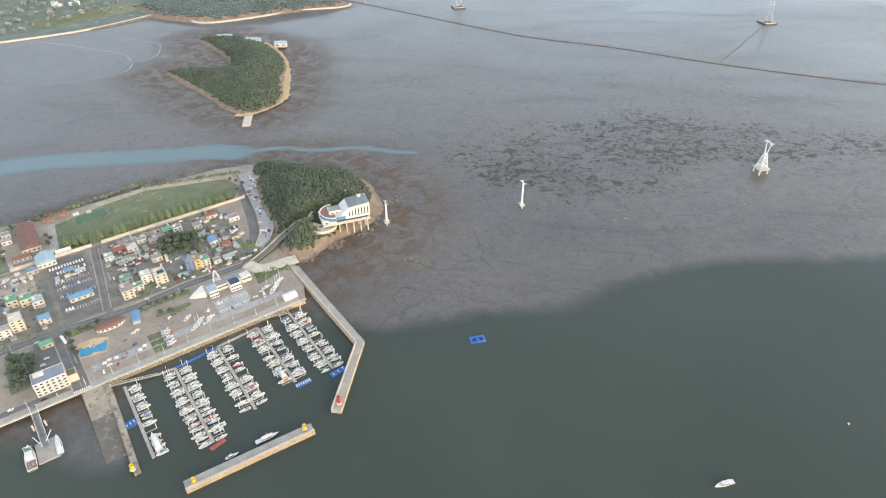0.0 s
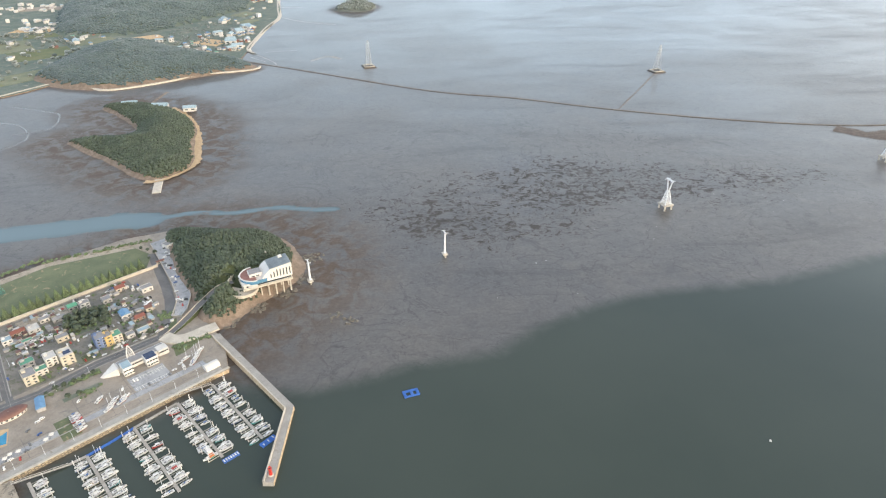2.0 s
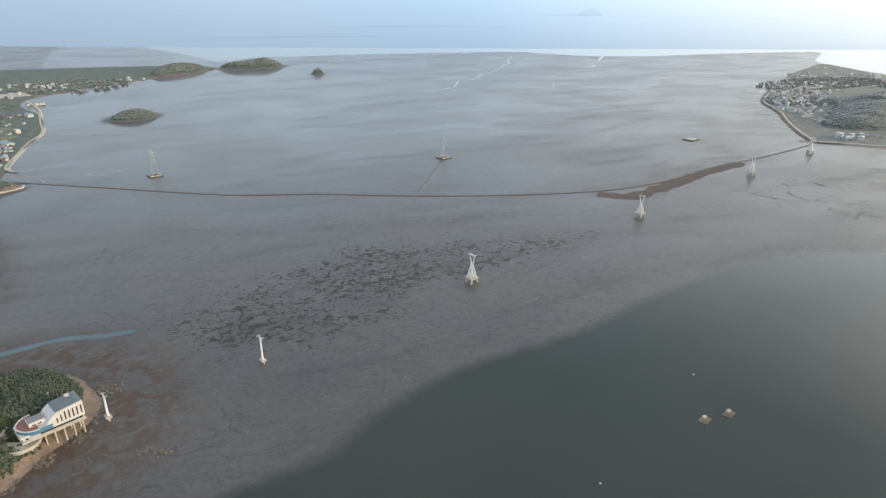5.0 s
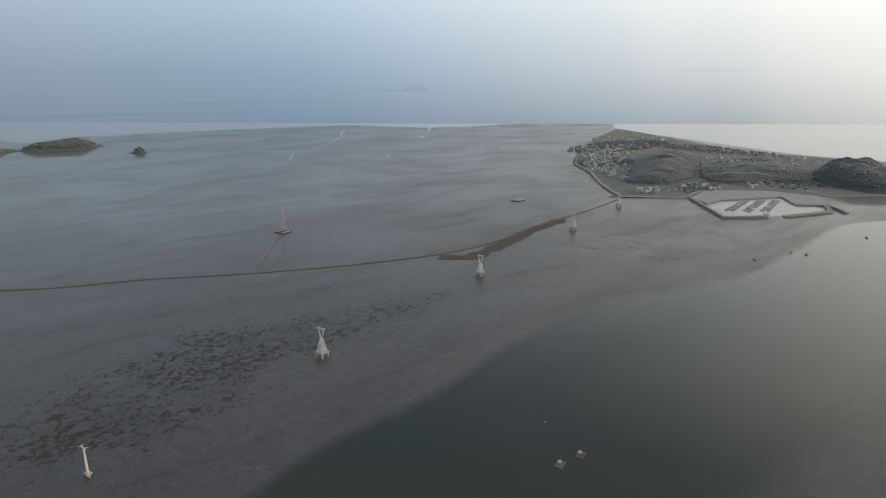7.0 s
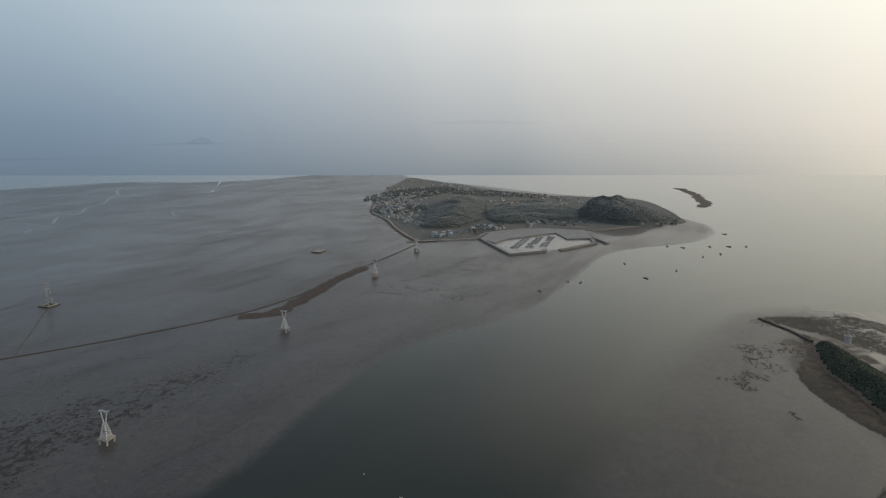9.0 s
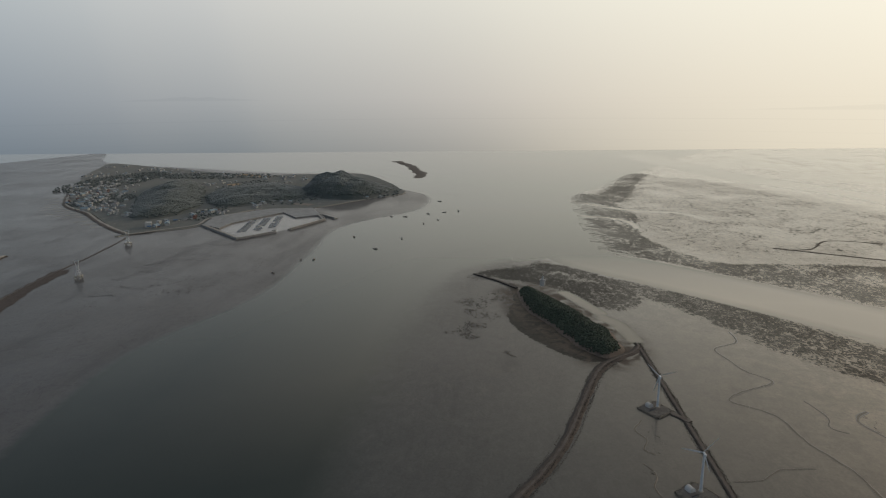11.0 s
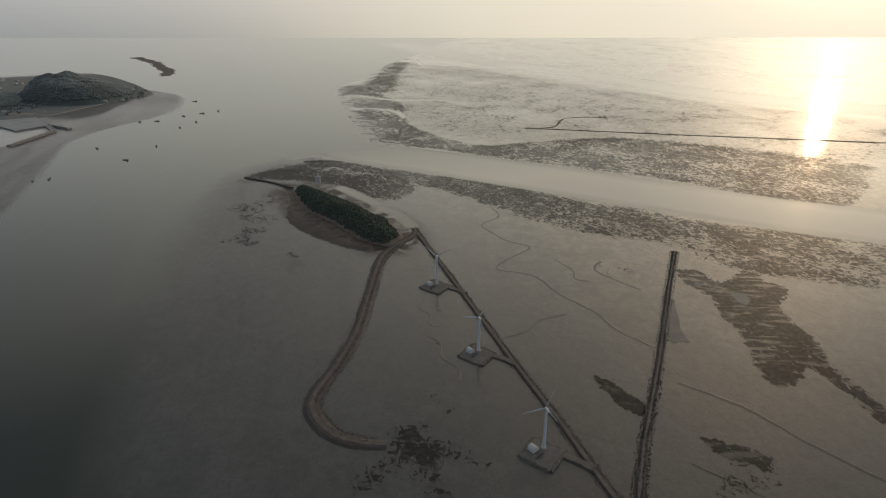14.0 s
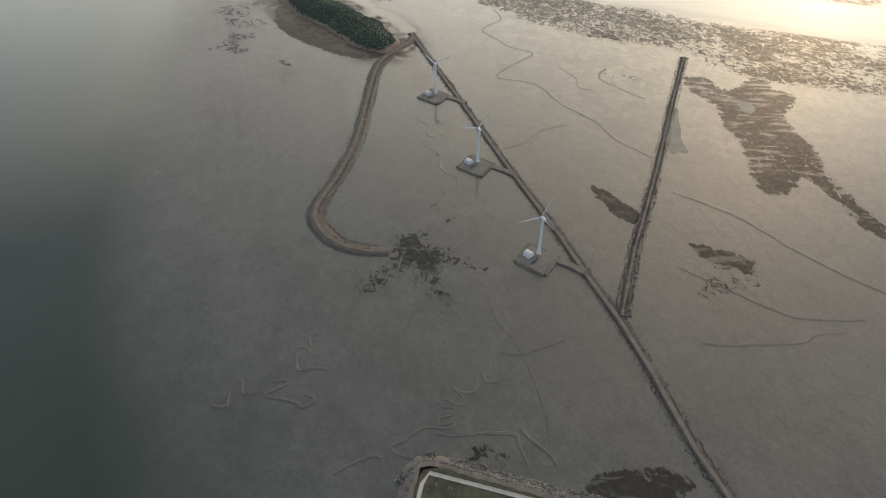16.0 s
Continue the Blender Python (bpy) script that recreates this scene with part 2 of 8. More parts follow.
def wet_mud():
    m = bpy.data.materials.new("wet_mud")
    m.use_nodes = True
    t = m.node_tree
    t.nodes.clear()
    place = wire(t, "ShaderNodeNewGeometry").outputs["Position"]

    def noisy(size, detail=6.0, stretch=(1, 1, 1), turn=0.0, rough=0.6, warp=0.0):
        v = wire(t, "ShaderNodeMapping", {"Vector": place, "Scale": stretch, "Rotation": (0, 0, turn)}).outputs[0]
        return wire(t, "ShaderNodeTexNoise", {"Vector": v, "Scale": 1 / size, "Detail": detail, "Roughness": rough, "Distortion": warp}).outputs[0]

    def field(name):
        return wire(t, "ShaderNodeAttribute", attribute_name=name).outputs["Fac"]

    def drawn_out(size, along, times, detail=6.0, rough=0.6, warp=0.0):
        """Noise drawn out along a direction of the plan, in degrees from x."""
        v = wire(t, "ShaderNodeVectorRotate", {"Vector": place, "Angle": radians(-along)}, rotation_type="Z_AXIS").outputs[0]
        v = wire(t, "ShaderNodeVectorMath", {0: v, 1: (1 / (size * times), 1 / size, 1 / size)}, operation="MULTIPLY").outputs[0]
        return wire(t, "ShaderNodeTexNoise", {"Vector": v, "Scale": 1.0, "Detail": detail, "Roughness": rough, "Distortion": warp}).outputs[0]
    broad, mid, grain = noisy(320, 5), noisy(45, 7, warp=0.8), noisy(3.5, 4)
    streak = noisy(70, 8, (0.25, 1.0, 1.0), radians(-35), 0.65, 0.9)
    colour = blend(t, span(t, broad, 0.35, 0.65), (0.076, 0.072, 0.070), (0.103, 0.096, 0.090))
    colour = blend(t, span(t, mid, 0.45, 0.75, 0.0, 0.5), colour, (0.112, 0.100, 0.089))
    colour = blend(t, span(t, streak, 0.56, 0.68, 0.0, 0.5), colour, (0.050, 0.048, 0.047))
    colour = blend(t, maths(t, "MULTIPLY", field("cool"), 0.85), colour, blend(t, span(t, mid, 0.3, 0.7), (0.054, 0.059, 0.058), (0.078, 0.082, 0.079)))
    # browner mud sunward, with the sun's glare haze also put into its colour
    colour = blend(t, field("sandy"), colour, blend(t, span(t, mid, 0.35, 0.65), (0.190, 0.148, 0.098), (0.265, 0.208, 0.142)))
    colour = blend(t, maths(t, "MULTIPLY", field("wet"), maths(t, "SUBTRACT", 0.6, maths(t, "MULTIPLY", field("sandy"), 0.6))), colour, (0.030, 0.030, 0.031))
    # thin winding drainage lines
    bend = noisy(75, 4, (1, 1, 1), 0.4, 0.5, 2.2)
    vein = span(t, maths(t, "ABSOLUTE", maths(t, "SUBTRACT", bend, 0.5)), 0.0, 0.016, 1.0, 0.0)
    vein = maths(t, "MULTIPLY", vein, span(t, noisy(140, 3), 0.42, 0.6))
    rill = span(t, maths(t, "ABSOLUTE", maths(t, "SUBTRACT", noisy(30, 3, (0.6, 1, 1), -0.6, 0.5, 1.8), 0.5)), 0.0, 0.016, 1.0, 0.0)
    rill = maths(t, "MULTIPLY", rill, span(t, noisy(110, 3), 0.53, 0.68))
    trunk = span(t, maths(t, "ABSOLUTE", maths(t, "SUBTRACT", noisy(210, 6, (1, 1, 1), 0.2, 0.55, 2.4), 0.5)), 0.0, 0.009, 1.0, 0.0)
    vein = maths(t, "MAXIMUM", vein, maths(t, "MULTIPLY", trunk, 0.8))
    vein = maths(t, "MAXIMUM", vein, maths(t, "MULTIPLY", rill, 0.7))
    vein = maths(t, "MULTIPLY", vein, span(t, wire(t, "ShaderNodeSeparateXYZ", {0: place}).outputs[1], 100, 500, 0.35, 1.0))
    colour = blend(t, maths(t, "MULTIPLY", vein, 0.8), colour, (0.046, 0.042, 0.039))
    # dark weed and mussel beds: clumps in two sizes where the bed field is high
    west = wire(t, "ShaderNodeSeparateXYZ", {0: place}).outputs[0]
    north = wire(t, "ShaderNodeSeparateXYZ", {0: place}).outputs[1]
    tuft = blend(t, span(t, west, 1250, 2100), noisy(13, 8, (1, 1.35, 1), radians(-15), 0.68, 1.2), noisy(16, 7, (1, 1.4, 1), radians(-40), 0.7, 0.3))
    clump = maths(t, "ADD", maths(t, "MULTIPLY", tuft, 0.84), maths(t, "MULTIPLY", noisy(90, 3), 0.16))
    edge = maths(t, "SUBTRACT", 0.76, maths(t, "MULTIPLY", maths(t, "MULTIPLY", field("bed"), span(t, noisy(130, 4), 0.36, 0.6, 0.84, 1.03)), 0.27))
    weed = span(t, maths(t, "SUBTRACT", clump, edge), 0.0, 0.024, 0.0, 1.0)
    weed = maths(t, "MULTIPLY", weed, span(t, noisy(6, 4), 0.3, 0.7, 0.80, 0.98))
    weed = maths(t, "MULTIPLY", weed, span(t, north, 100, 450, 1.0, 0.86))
    # water-filled rills that net the weed beds
    net = span(t, maths(t, "ABSOLUTE", maths(t, "SUBTRACT", noisy(26, 3, (1, 1, 1), 0.3, 0.55, 1.5), 0.5)), 0.0, 0.022, 1.0, 0.0)
    net = maths(t, "MULTIPLY", maths(t, "MULTIPLY", net, field("rills")), span(t, noisy(80, 2), 0.35, 0.6, 0.3, 1.0))
    weed = maths(t, "MULTIPLY", weed, maths(t, "SUBTRACT", 1.0, net))
    # strips of standing water between the weed of the nearer beds
    strip = span(t, drawn_out(9, 68, 4.0, 5.0, 0.6, 0.4), 0.50, 0.60)
    strip = maths(t, "MULTIPLY", maths(t, "MULTIPLY", strip, span(t, west, 800, 1000, 0.6, 0.0)), span(t, noisy(70, 3), 0.44, 0.56))
    weed = maths(t, "MULTIPLY", weed, maths(t, "SUBTRACT", 1.0, strip))
    # dark dendritic drains on the far wet flats
    drain = span(t, drawn_out(34, -78, 7.0, 7.0, 0.62, 0.5), 0.58, 0.66)
    drain = maths(t, "MULTIPLY", maths(t, "MULTIPLY", drain, field("drains")), span(t, noisy(260, 3), 0.40, 0.58))
    combed = span(t, drawn_out(16, 25, 5.0, 6.0, 0.6, 0.4), 0.52, 0.68)
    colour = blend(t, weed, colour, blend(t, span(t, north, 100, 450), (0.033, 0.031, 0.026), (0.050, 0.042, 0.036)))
    colour = blend(t, maths(t, "MULTIPLY", drain, 0.7), colour, (0.066, 0.058, 0.048))
    shore_ = maths(t, "MULTIPLY", field("shore"), span(t, noisy(22, 8, warp=1.0), 0.34, 0.6))
    colour = blend(t, shore_, colour, (0.104, 0.080, 0.064))
    tone = wire(t, "ShaderNodeHueSaturation", {"Value": maths(t, "MULTIPLY", span(t, grain, 0.2, 0.8, 0.84, 1.14), span(t, noisy(13, 6, (1, 1.3, 1), 0.4, 0.65, 0.8), 0.3, 0.7, 0.88, 1.12)), "Color": colour}).outputs[0]
    dry = maths(t, "MAXIMUM", weed, shore_)
    dry = maths(t, "MAXIMUM", dry, maths(t, "MULTIPLY", drain, 0.62))
    damp = maths(t, "ADD", span(t, broad, 0.35, 0.65, 0.42, 0.22), maths(t, "MULTIPLY", field("wet"), 0.72))
    damp = maths(t, "ADD", maths(t, "ADD", damp, span(t, streak, 0.35, 0.7, 0.08, -0.10)), maths(t, "MULTIPLY", combed, -0.10))
    film = maths(t, "SUBTRACT", maths(t, "MAXIMUM", damp, net), dry, clamp=True)
    gloss = span(t, noisy(14, 5), 0.3, 0.7, 0.02, 0.10)
    ripples = noisy(7, 3, (0.3, 1, 1), 0.9, 0.5, 0.6)
    lumps = maths(t, "ADD", maths(t, "SUBTRACT", maths(t, "MULTIPLY", mid, 0.9), maths(t, "MULTIPLY", vein, 0.16)), maths(t, "ADD", maths(t, "ADD", maths(t, "MULTIPLY", grain, 0.09), maths(t, "MULTIPLY", ripples, 0.30)), maths(t, "MULTIPLY", weed, 0.5)))
    normal = wire(t, "ShaderNodeBump", {"Height": lumps, "Strength": 0.7, "Distance": 0.5}).outputs[0]
    flat = wire(t, "ShaderNodeBump", {"Height": mid, "Strength": 0.10, "Distance": 0.5}).outputs[0]
    bsdf = wire(t, "ShaderNodeBsdfPrincipled", {"Base Color": tone, "Roughness": 0.5, "Specular IOR Level": span(t, dry, 0, 1, 0.45, 0.08), "Normal": normal, "Coat Weight": film, "Coat Roughness": gloss,
                                                "Coat IOR": 1.33, "Coat Normal": flat}).outputs[0]
    ragged = wire(t, "ShaderNodeTexNoise", {"Vector": place, "Scale": 1 / 40, "Detail": 8.0, "Roughness": 0.62, "Distortion": 0.9}).outputs[0]
    cover = span(t, maths(t, "ADD", maths(t, "ADD", field("depth"), maths(t, "MULTIPLY", maths(t, "SUBTRACT", ragged, 0.5), maths(t, "ADD", maths(t, "MULTIPLY", maths(t, "SUBTRACT", 1.0, field("cool")), 0.45), maths(t, "MULTIPLY", field("clear"), 3.0)))),
                       maths(t, "MULTIPLY", maths(t, "SUBTRACT", drawn_out(15, 57, 5.0, 5.0, 0.55, 0.4), 0.5), maths(t, "MULTIPLY", field("fray"), 22.0))), -0.2, 0.55)
    out = wire(t, "ShaderNodeMixShader", {0: cover, 1: bsdf, 2: water_parts(t, place)})
    wire(t, "ShaderNodeOutputMaterial", {0: out.outputs[0]})
    return m


def sea_water():
    m = bpy.data.materials.new("turbid_water")
    m.use_nodes = True
    t = m.node_tree
    t.nodes.clear()
    wire(t, "ShaderNodeOutputMaterial", {0: water_parts(t, wire(t, "ShaderNodeNewGeometry").outputs["Position"])})
    return m


MUD, WATER = wet_mud(), sea_water()

# ---- mesh tools ----
def mesh(name, verts, faces, material=None, smooth=False):
    me = bpy.data.meshes.new(name)
    me.from_pydata([tuple(map(float, v)) for v in verts], [], [tuple(map(int, f)) for f in faces])
    if material:
        for m in material if isinstance(material, (list, tuple)) else [material]:
            me.materials.append(m)
    if smooth:
        me.polygons.foreach_set("use_smooth", [True] * len(me.polygons))
    me.update()
    return me


def curve(points, step=10.0, closed=False):
    """A smooth line through the points, about step metres between its own."""
    p = [np.array(q, float) for q in points]
    n = len(p)
    out = []
    for i in range(n if closed else n - 1):
        a, b, c, d = ((p[(i + k) % n] for k in (-1, 0, 1, 2)) if closed else (p[max(i - 1, 0)], p[i], p[i + 1], p[min(i + 2, n - 1)]))
        k = max(2, int(np.linalg.norm(c - b) / step))
        for u in np.arange(k) / k:
            out.append(0.5 * (2 * b + (c - a) * u + (2 * a - 5 * b + 4 * c - d) * u ** 2 + (3 * b - a - 3 * c + d) * u ** 3))
    if not closed:
        out.append(p[-1])
    return np.array(out)


def inside(poly, X, Y):
    """Signed distance to a closed outline, positive inside."""
    poly = np.asarray(poly, float)
    best, odd = np.full(X.shape, 1e18), np.zeros(X.shape, bool)
    for (x0, y0), (x1, y1) in zip(poly, np.roll(poly, -1, 0)):
        dx, dy = x1 - x0, y1 - y0
        u = np.clip(((X - x0) * dx + (Y - y0) * dy) / (dx * dx + dy * dy + 1e-9), 0, 1)
        best = np.minimum(best, (X - x0 - u * dx) ** 2 + (Y - y0 - u * dy) ** 2)
        if dy:
            odd ^= ((y0 > Y) != (y1 > Y)) & (X < dx * (Y - y0) / dy + x0)
    return np.where(odd, 1, -1) * np.sqrt(best)


def near(line, X, Y):
    """Distance to an open line."""
    best = np.full(X.shape, 1e18)
    for (x0, y0), (x1, y1) in zip(line[:-1], line[1:]):
        dx, dy = x1 - x0, y1 - y0
        u = np.clip(((X - x0) * dx + (Y - y0) * dy) / (dx * dx + dy * dy + 1e-9), 0, 1)
        best = np.minimum(best, (X - x0 - u * dx) ** 2 + (Y - y0 - u * dy) ** 2)
    return np.sqrt(best)


def sweep(name, line, profile, material, closed_ends=True, jitter=0.0, slots=None, wobble=None):
    """A cross-section, (offset to the right, height) pairs, drawn along a line on the plan. slots: material of each face of the section."""
    line = np.asarray(line, float)
    way_ = np.gradient(line, axis=0)
    way_ /= np.linalg.norm(way_, axis=1)[:, None] + 1e-9
    right = np.stack([way_[:, 1], -way_[:, 0]], 1)
    verts, faces, kinds = [], [], []
    k = len(profile)
    rng = np.random.RandomState(len(name) * 7 + len(line))
    for i, (q, r) in enumerate(zip(line, right)):
        z = q[2] if len(q) > 2 else 0.0
        grow = 1.0 if wobble is None else 1.0 + wobble * noise.noise((q[0] * 0.03, q[1] * 0.03, 3.0))
        for o, h in profile:
            o2 = o * grow + (rng.uniform(-jitter, jitter) if jitter else 0)
            verts.append((q[0] + r[0] * o2, q[1] + r[1] * o2, z + h))
        if i:
            for j in range(k - 1):
                a = (i - 1) * k + j
                faces.append((a, a + 1, a + k + 1, a + k))
                kinds.append(slots[j] if slots else 0)
    if closed_ends:
        faces += [tuple(range(k)), tuple(range((len(line) - 1) * k, len(line) * k))[::-1]]
        kinds += [0, 0]
    me = mesh(name, verts, faces, material)
    me.polygons.foreach_set("material_index", kinds)
    bm = bmesh.new()
    bm.from_mesh(me)
    bmesh.ops.recalc_face_normals(bm, faces=bm.faces)
    bm.to_mesh(me)
    bm.free()
    return me


def slab(name, outline, z0, z1, material, slots=(0, 0)):
    """A flat-topped block over an outline; slots: materials of top and sides."""
    n = len(outline)
    verts = [(x, y, z1) for x, y in outline] + [(x, y, z0) for x, y in outline]
    faces = [tuple(range(n))] + [(i, i + n, (i + 1) % n + n, (i + 1) % n) for i in range(n)]
    me = mesh(name, verts, faces, material)
    me.polygons.foreach_set("material_index", [slots[0]] + [slots[1]] * n)
    bm = bmesh.new()
    bm.from_mesh(me)
    bmesh.ops.recalc_face_normals(bm, faces=bm.faces)
    bm.to_mesh(me)
    bm.free()
    return me


def structure(name, me, label, category):
    return tagged(new(name, me), label, category, kind="structure")


# ---- tidal flats and sea ----
SEA = curve([(-900, -100), (-560, 180), (-420, 290), (-360, 325), (-296, 310), (-250, 300), (-289, 379), (-193, 447), (-145, 480), (-120, 470), (-57, 455), (37, 477),
             (123, 485), (167, 515), (241, 544), (331, 563), (478, 566), (600, 594), (725, 613), (860, 625), (989, 610), (1252, 520), (1600, 520),
             (1926, 533), (2100, 470), (2290, 330), (2480, 290), (2720, 335), (2960, 520), (3500, 790), (3480, 1200), (3720, 1850), (4060, 2650),
             (4780, 3150), (4400, 3300), (3764, 3420), (3300, 3480), (2950, 3700), (2690, 4150), (2121, 4300), (1514, 4430), (900, 4500), (500, 4700), (400, 9000), (9000, 9000), (9000, -2600), (5800, -1900), (4300, -1150), (3800, -900), (3446, -690), (2990, -500), (2850, -400), (2660, -318), (2361, -318), (2049, -303),
             (1760, -300), (1640, -190), (1570, -60), (1450, 70), (1260, 110), (1080, 118), (880, 128), (700, 140), (540, 140), (420, 120), (270, 60), (150, 0), (60, -300), (-200, -900), (-900, -900)], 60, True)
# ways of standing water across the flats: line, half width, softness of the edge
CHANNELS = [
    (curve([(-300, 822), (-270, 830), (-235, 837), (-184, 829), (-144, 836), (-111, 836), (-77, 825), (-39, 821)], 6), 8, 0.7),
    (curve([(-1000, 650), (-860, 692), (-740, 735), (-617, 779), (-548, 798), (-471, 807), (-394, 816), (-330, 826), (-300, 822)], 10), 26, 0.35),
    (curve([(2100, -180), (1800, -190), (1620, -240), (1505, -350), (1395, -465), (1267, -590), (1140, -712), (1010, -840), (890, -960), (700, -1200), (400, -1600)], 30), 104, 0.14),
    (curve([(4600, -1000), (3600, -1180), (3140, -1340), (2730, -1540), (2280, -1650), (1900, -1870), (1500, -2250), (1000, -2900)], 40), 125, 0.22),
    (curve([(2484, 3851), (2290, 3600), (2210, 3450), (2080, 3340), (1930, 3150), (1800, 3080), (1660, 2900), (1530, 2850), (1400, 2660), (1300, 2620), (1207, 2503)], 40), 9, 1.3),
    (curve([(3200, 3750), (2750, 3250), (2500, 3050)], 40), 12, 1.1),
    (curve([(1900, 2560), (1800, 2430), (1720, 2380)], 30), 7, 1.1),
    (curve([(2500, 2500), (2380, 2350), (2250, 2300)], 30), 7, 1.1),
    (curve([(2560, -300), (2440, -400), (2353, -497), (2294, -661), (2184, -716)], 30), 16, 0.6),
    (curve([(2229, -300), (2190, -400), (2100, -446), (2021, -446)], 30), 14, 0.6),
    (curve([(1312, -144), (1260, -168), (1180, -202)]), 15, 0.3),
    (curve([(1152, -204), (1118, -226), (1044, -240)]), 16, 0.3),
]
BEDS = [(curve([(-40, 800), (60, 890), (180, 960), (300, 985), (450, 960), (620, 900), (800, 850), (732, 778), (522, 742), (380, 735), (250, 670), (140, 640), (16, 715)], 20, True), 170, 1.0),
        (curve([(746, -592), (731, -622), (692, -619), (693, -648), (704, -666), (700, -693), (671, -690), (653, -709), (632, -696), (600, -655), (550, -636), (515, -631), (463, -605), (432, -601), (370, -593), (343, -580), (368, -566), (407, -571),
                (457, -576), (468, -566), (449, -543), (447, -518), (466, -506), (492, -519), (563, -551), (600, -556), (660, -580), (700, -572)], 8, True), 11, 1.55),
        (curve([(500, -92), (498, -122), (478, -126), (451, -152), (417, -168), (440, -124), (394, -122), (373, -115), (407, -101), (434, -94), (445, -82), (416, -46), (434, -38), (458, -68), (472, -78)], 5, True), 36, 1.42),
        (curve([(196, -160), (190, -213), (168, -232), (160, -190), (175, -160)], 8, True), 10, 1.6),
        (curve([(246, -88), (233, -116), (222, -100), (238, -78)], 6, True), 8, 1.1),
        (curve([(2647, -330), (2361, -326), (2049, -312), (1695, -330), (1565, -442), (1442, -556), (1295, -712), (1170, -852), (1025, -950), (900, -1080), (1100, -1390), (1198, -1352), (1323, -1277), (1457, -1128), (1583, -946), (1593, -691), (1611, -552), (1884, -450), (2283, -500), (2640, -420)], 30, True), 40, 1.18),
        (curve([(2968, -520), (3446, -715), (3249, -1040), (2834, -1205), (2469, -1390), (2074, -1570), (1688, -1850), (1300, -2000), (1150, -1420), (1500, -1000), (1620, -600), (1900, -450), (2640, -400)], 40, True), 60, 0.86),
        (curve([(3500, -1420), (2990, -1690), (2460, -1740), (2150, -1900), (1950, -2150), (2400, -2900), (4600, -2800), (4700, -1650)], 60, True), 90, 0.56),
        (curve([(1552, -155), (1446, -268), (1348, -384), (1225, -520), (1078, -618), (1010, -700), (924, -765), (847, -880), (770, -1006), (560, -960), (599, -829), (670, -728), (727, -673), (827, -635), (885, -565), (960, -490), (1060, -430), (1250, -330), (1400, -190)], 25, True), 44, 1.2),
        (curve([(1100, 900), (1300, 820), (1500, 760), (1800, 700), (1850, 640), (1500, 560), (1250, 640)], 40, True), 80, 0.75),
        (curve([(1379, -29), (1254, -34), (1149, -22), (1069, -45), (1010, -81), (967, -115), (943, -150), (960, -185), (1040, -140), (1130, -95), (1212, -64), (1342, -46)], 8, True), 9, 1.9),
        (curve([(1450, 55), (1540, -60), (1565, -130), (1420, -280), (1250, -300), (1200, -215), (1350, -110)], 20, True), 30, 1.25),
        (curve([(1240, 70), (1100, 40), (1030, 48), (1060, 80), (1250, -3), (1330, 0)], 15, True), 20, 0.9),
        (curve([(404, -378), (381, -409), (359, -424), (346, -411), (360, -390), (382, -374)], 8, True), 8, 1.6),
        (curve([(530, -330), (461, -356), (447, -336), (502, -322)], 8, True), 8, 1.6),
        (curve([(330, -330), (350, -350), (372, -420), (350, -440), (322, -400)], 10, True), 16, 0.9),
        (curve([(754, -200), (741, -215), (673, -206), (643, -186), (559, -171), (488, -159), (486, -131), (518, -124), (577, -150), (643, -164), (687, -184)], 8, True), 14, 0.70),
        (curve([(798, -475), (802, -503), (768, -527), (739, -525), (729, -496), (750, -475)], 8, True), 12, 0.80)]


def spaced(marks):
    """Grid lines: marks are (from, to, step)."""
    out = []
    for lo, hi, step in marks:
        out += list(np.arange(lo, hi, step))
    return np.array(out + [marks[-1][1]])


gx = spaced([(-9000, -3000, 400), (-3000, -1000, 80), (-1000, 1200, 10), (1200, 2600, 14), (2600, 5400, 40), (5400, 9000, 300)])
gy = spaced([(-9000, -3000, 400), (-3000, -1200, 60), (-1200, -900, 20), (-900, 900, 10), (900, 1800, 14), (1800, 4600, 40), (4600, 9000, 300)])
X, Y = np.meshgrid(gx, gy, indexing="ij")
sea = inside(SEA, X, Y)
depth = np.clip(sea / np.where((Y < -40) & (X > 1400), 16, 40 + 240 * np.clip((300 - Y) / 200, 0, 1) * np.clip(X / 200, 0, 1) * np.clip((1500 - X) / 400, 0.3, 1)), -3, 3)
for line, half, soft in CHANNELS:
    reach = half - near(line, X, Y)
    depth = np.maximum(depth, np.clip(reach / (half * soft), -3, 3))
silt_shine = np.zeros_like(X)
# per channel: share of silt colour with its painted-in sky brightness
SILT_SHINE = {2: 1.0, 3: 0.8, 8: 0.6, 9: 0.6}
# where the river takes the painted sky blue
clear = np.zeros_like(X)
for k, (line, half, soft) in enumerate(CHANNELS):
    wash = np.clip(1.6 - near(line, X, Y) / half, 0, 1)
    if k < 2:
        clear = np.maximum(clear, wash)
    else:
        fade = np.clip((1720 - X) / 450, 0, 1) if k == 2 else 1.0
        silt_shine = np.maximum(silt_shine, wash * fade * SILT_SHINE.get(k, 0.4))
silt_shine *= np.clip((2250 - np.hypot(X - 900, Y + 900)) / 400 + 1, 0.5, 1)
bed = np.zeros_like(X)
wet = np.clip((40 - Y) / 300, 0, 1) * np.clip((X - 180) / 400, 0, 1)
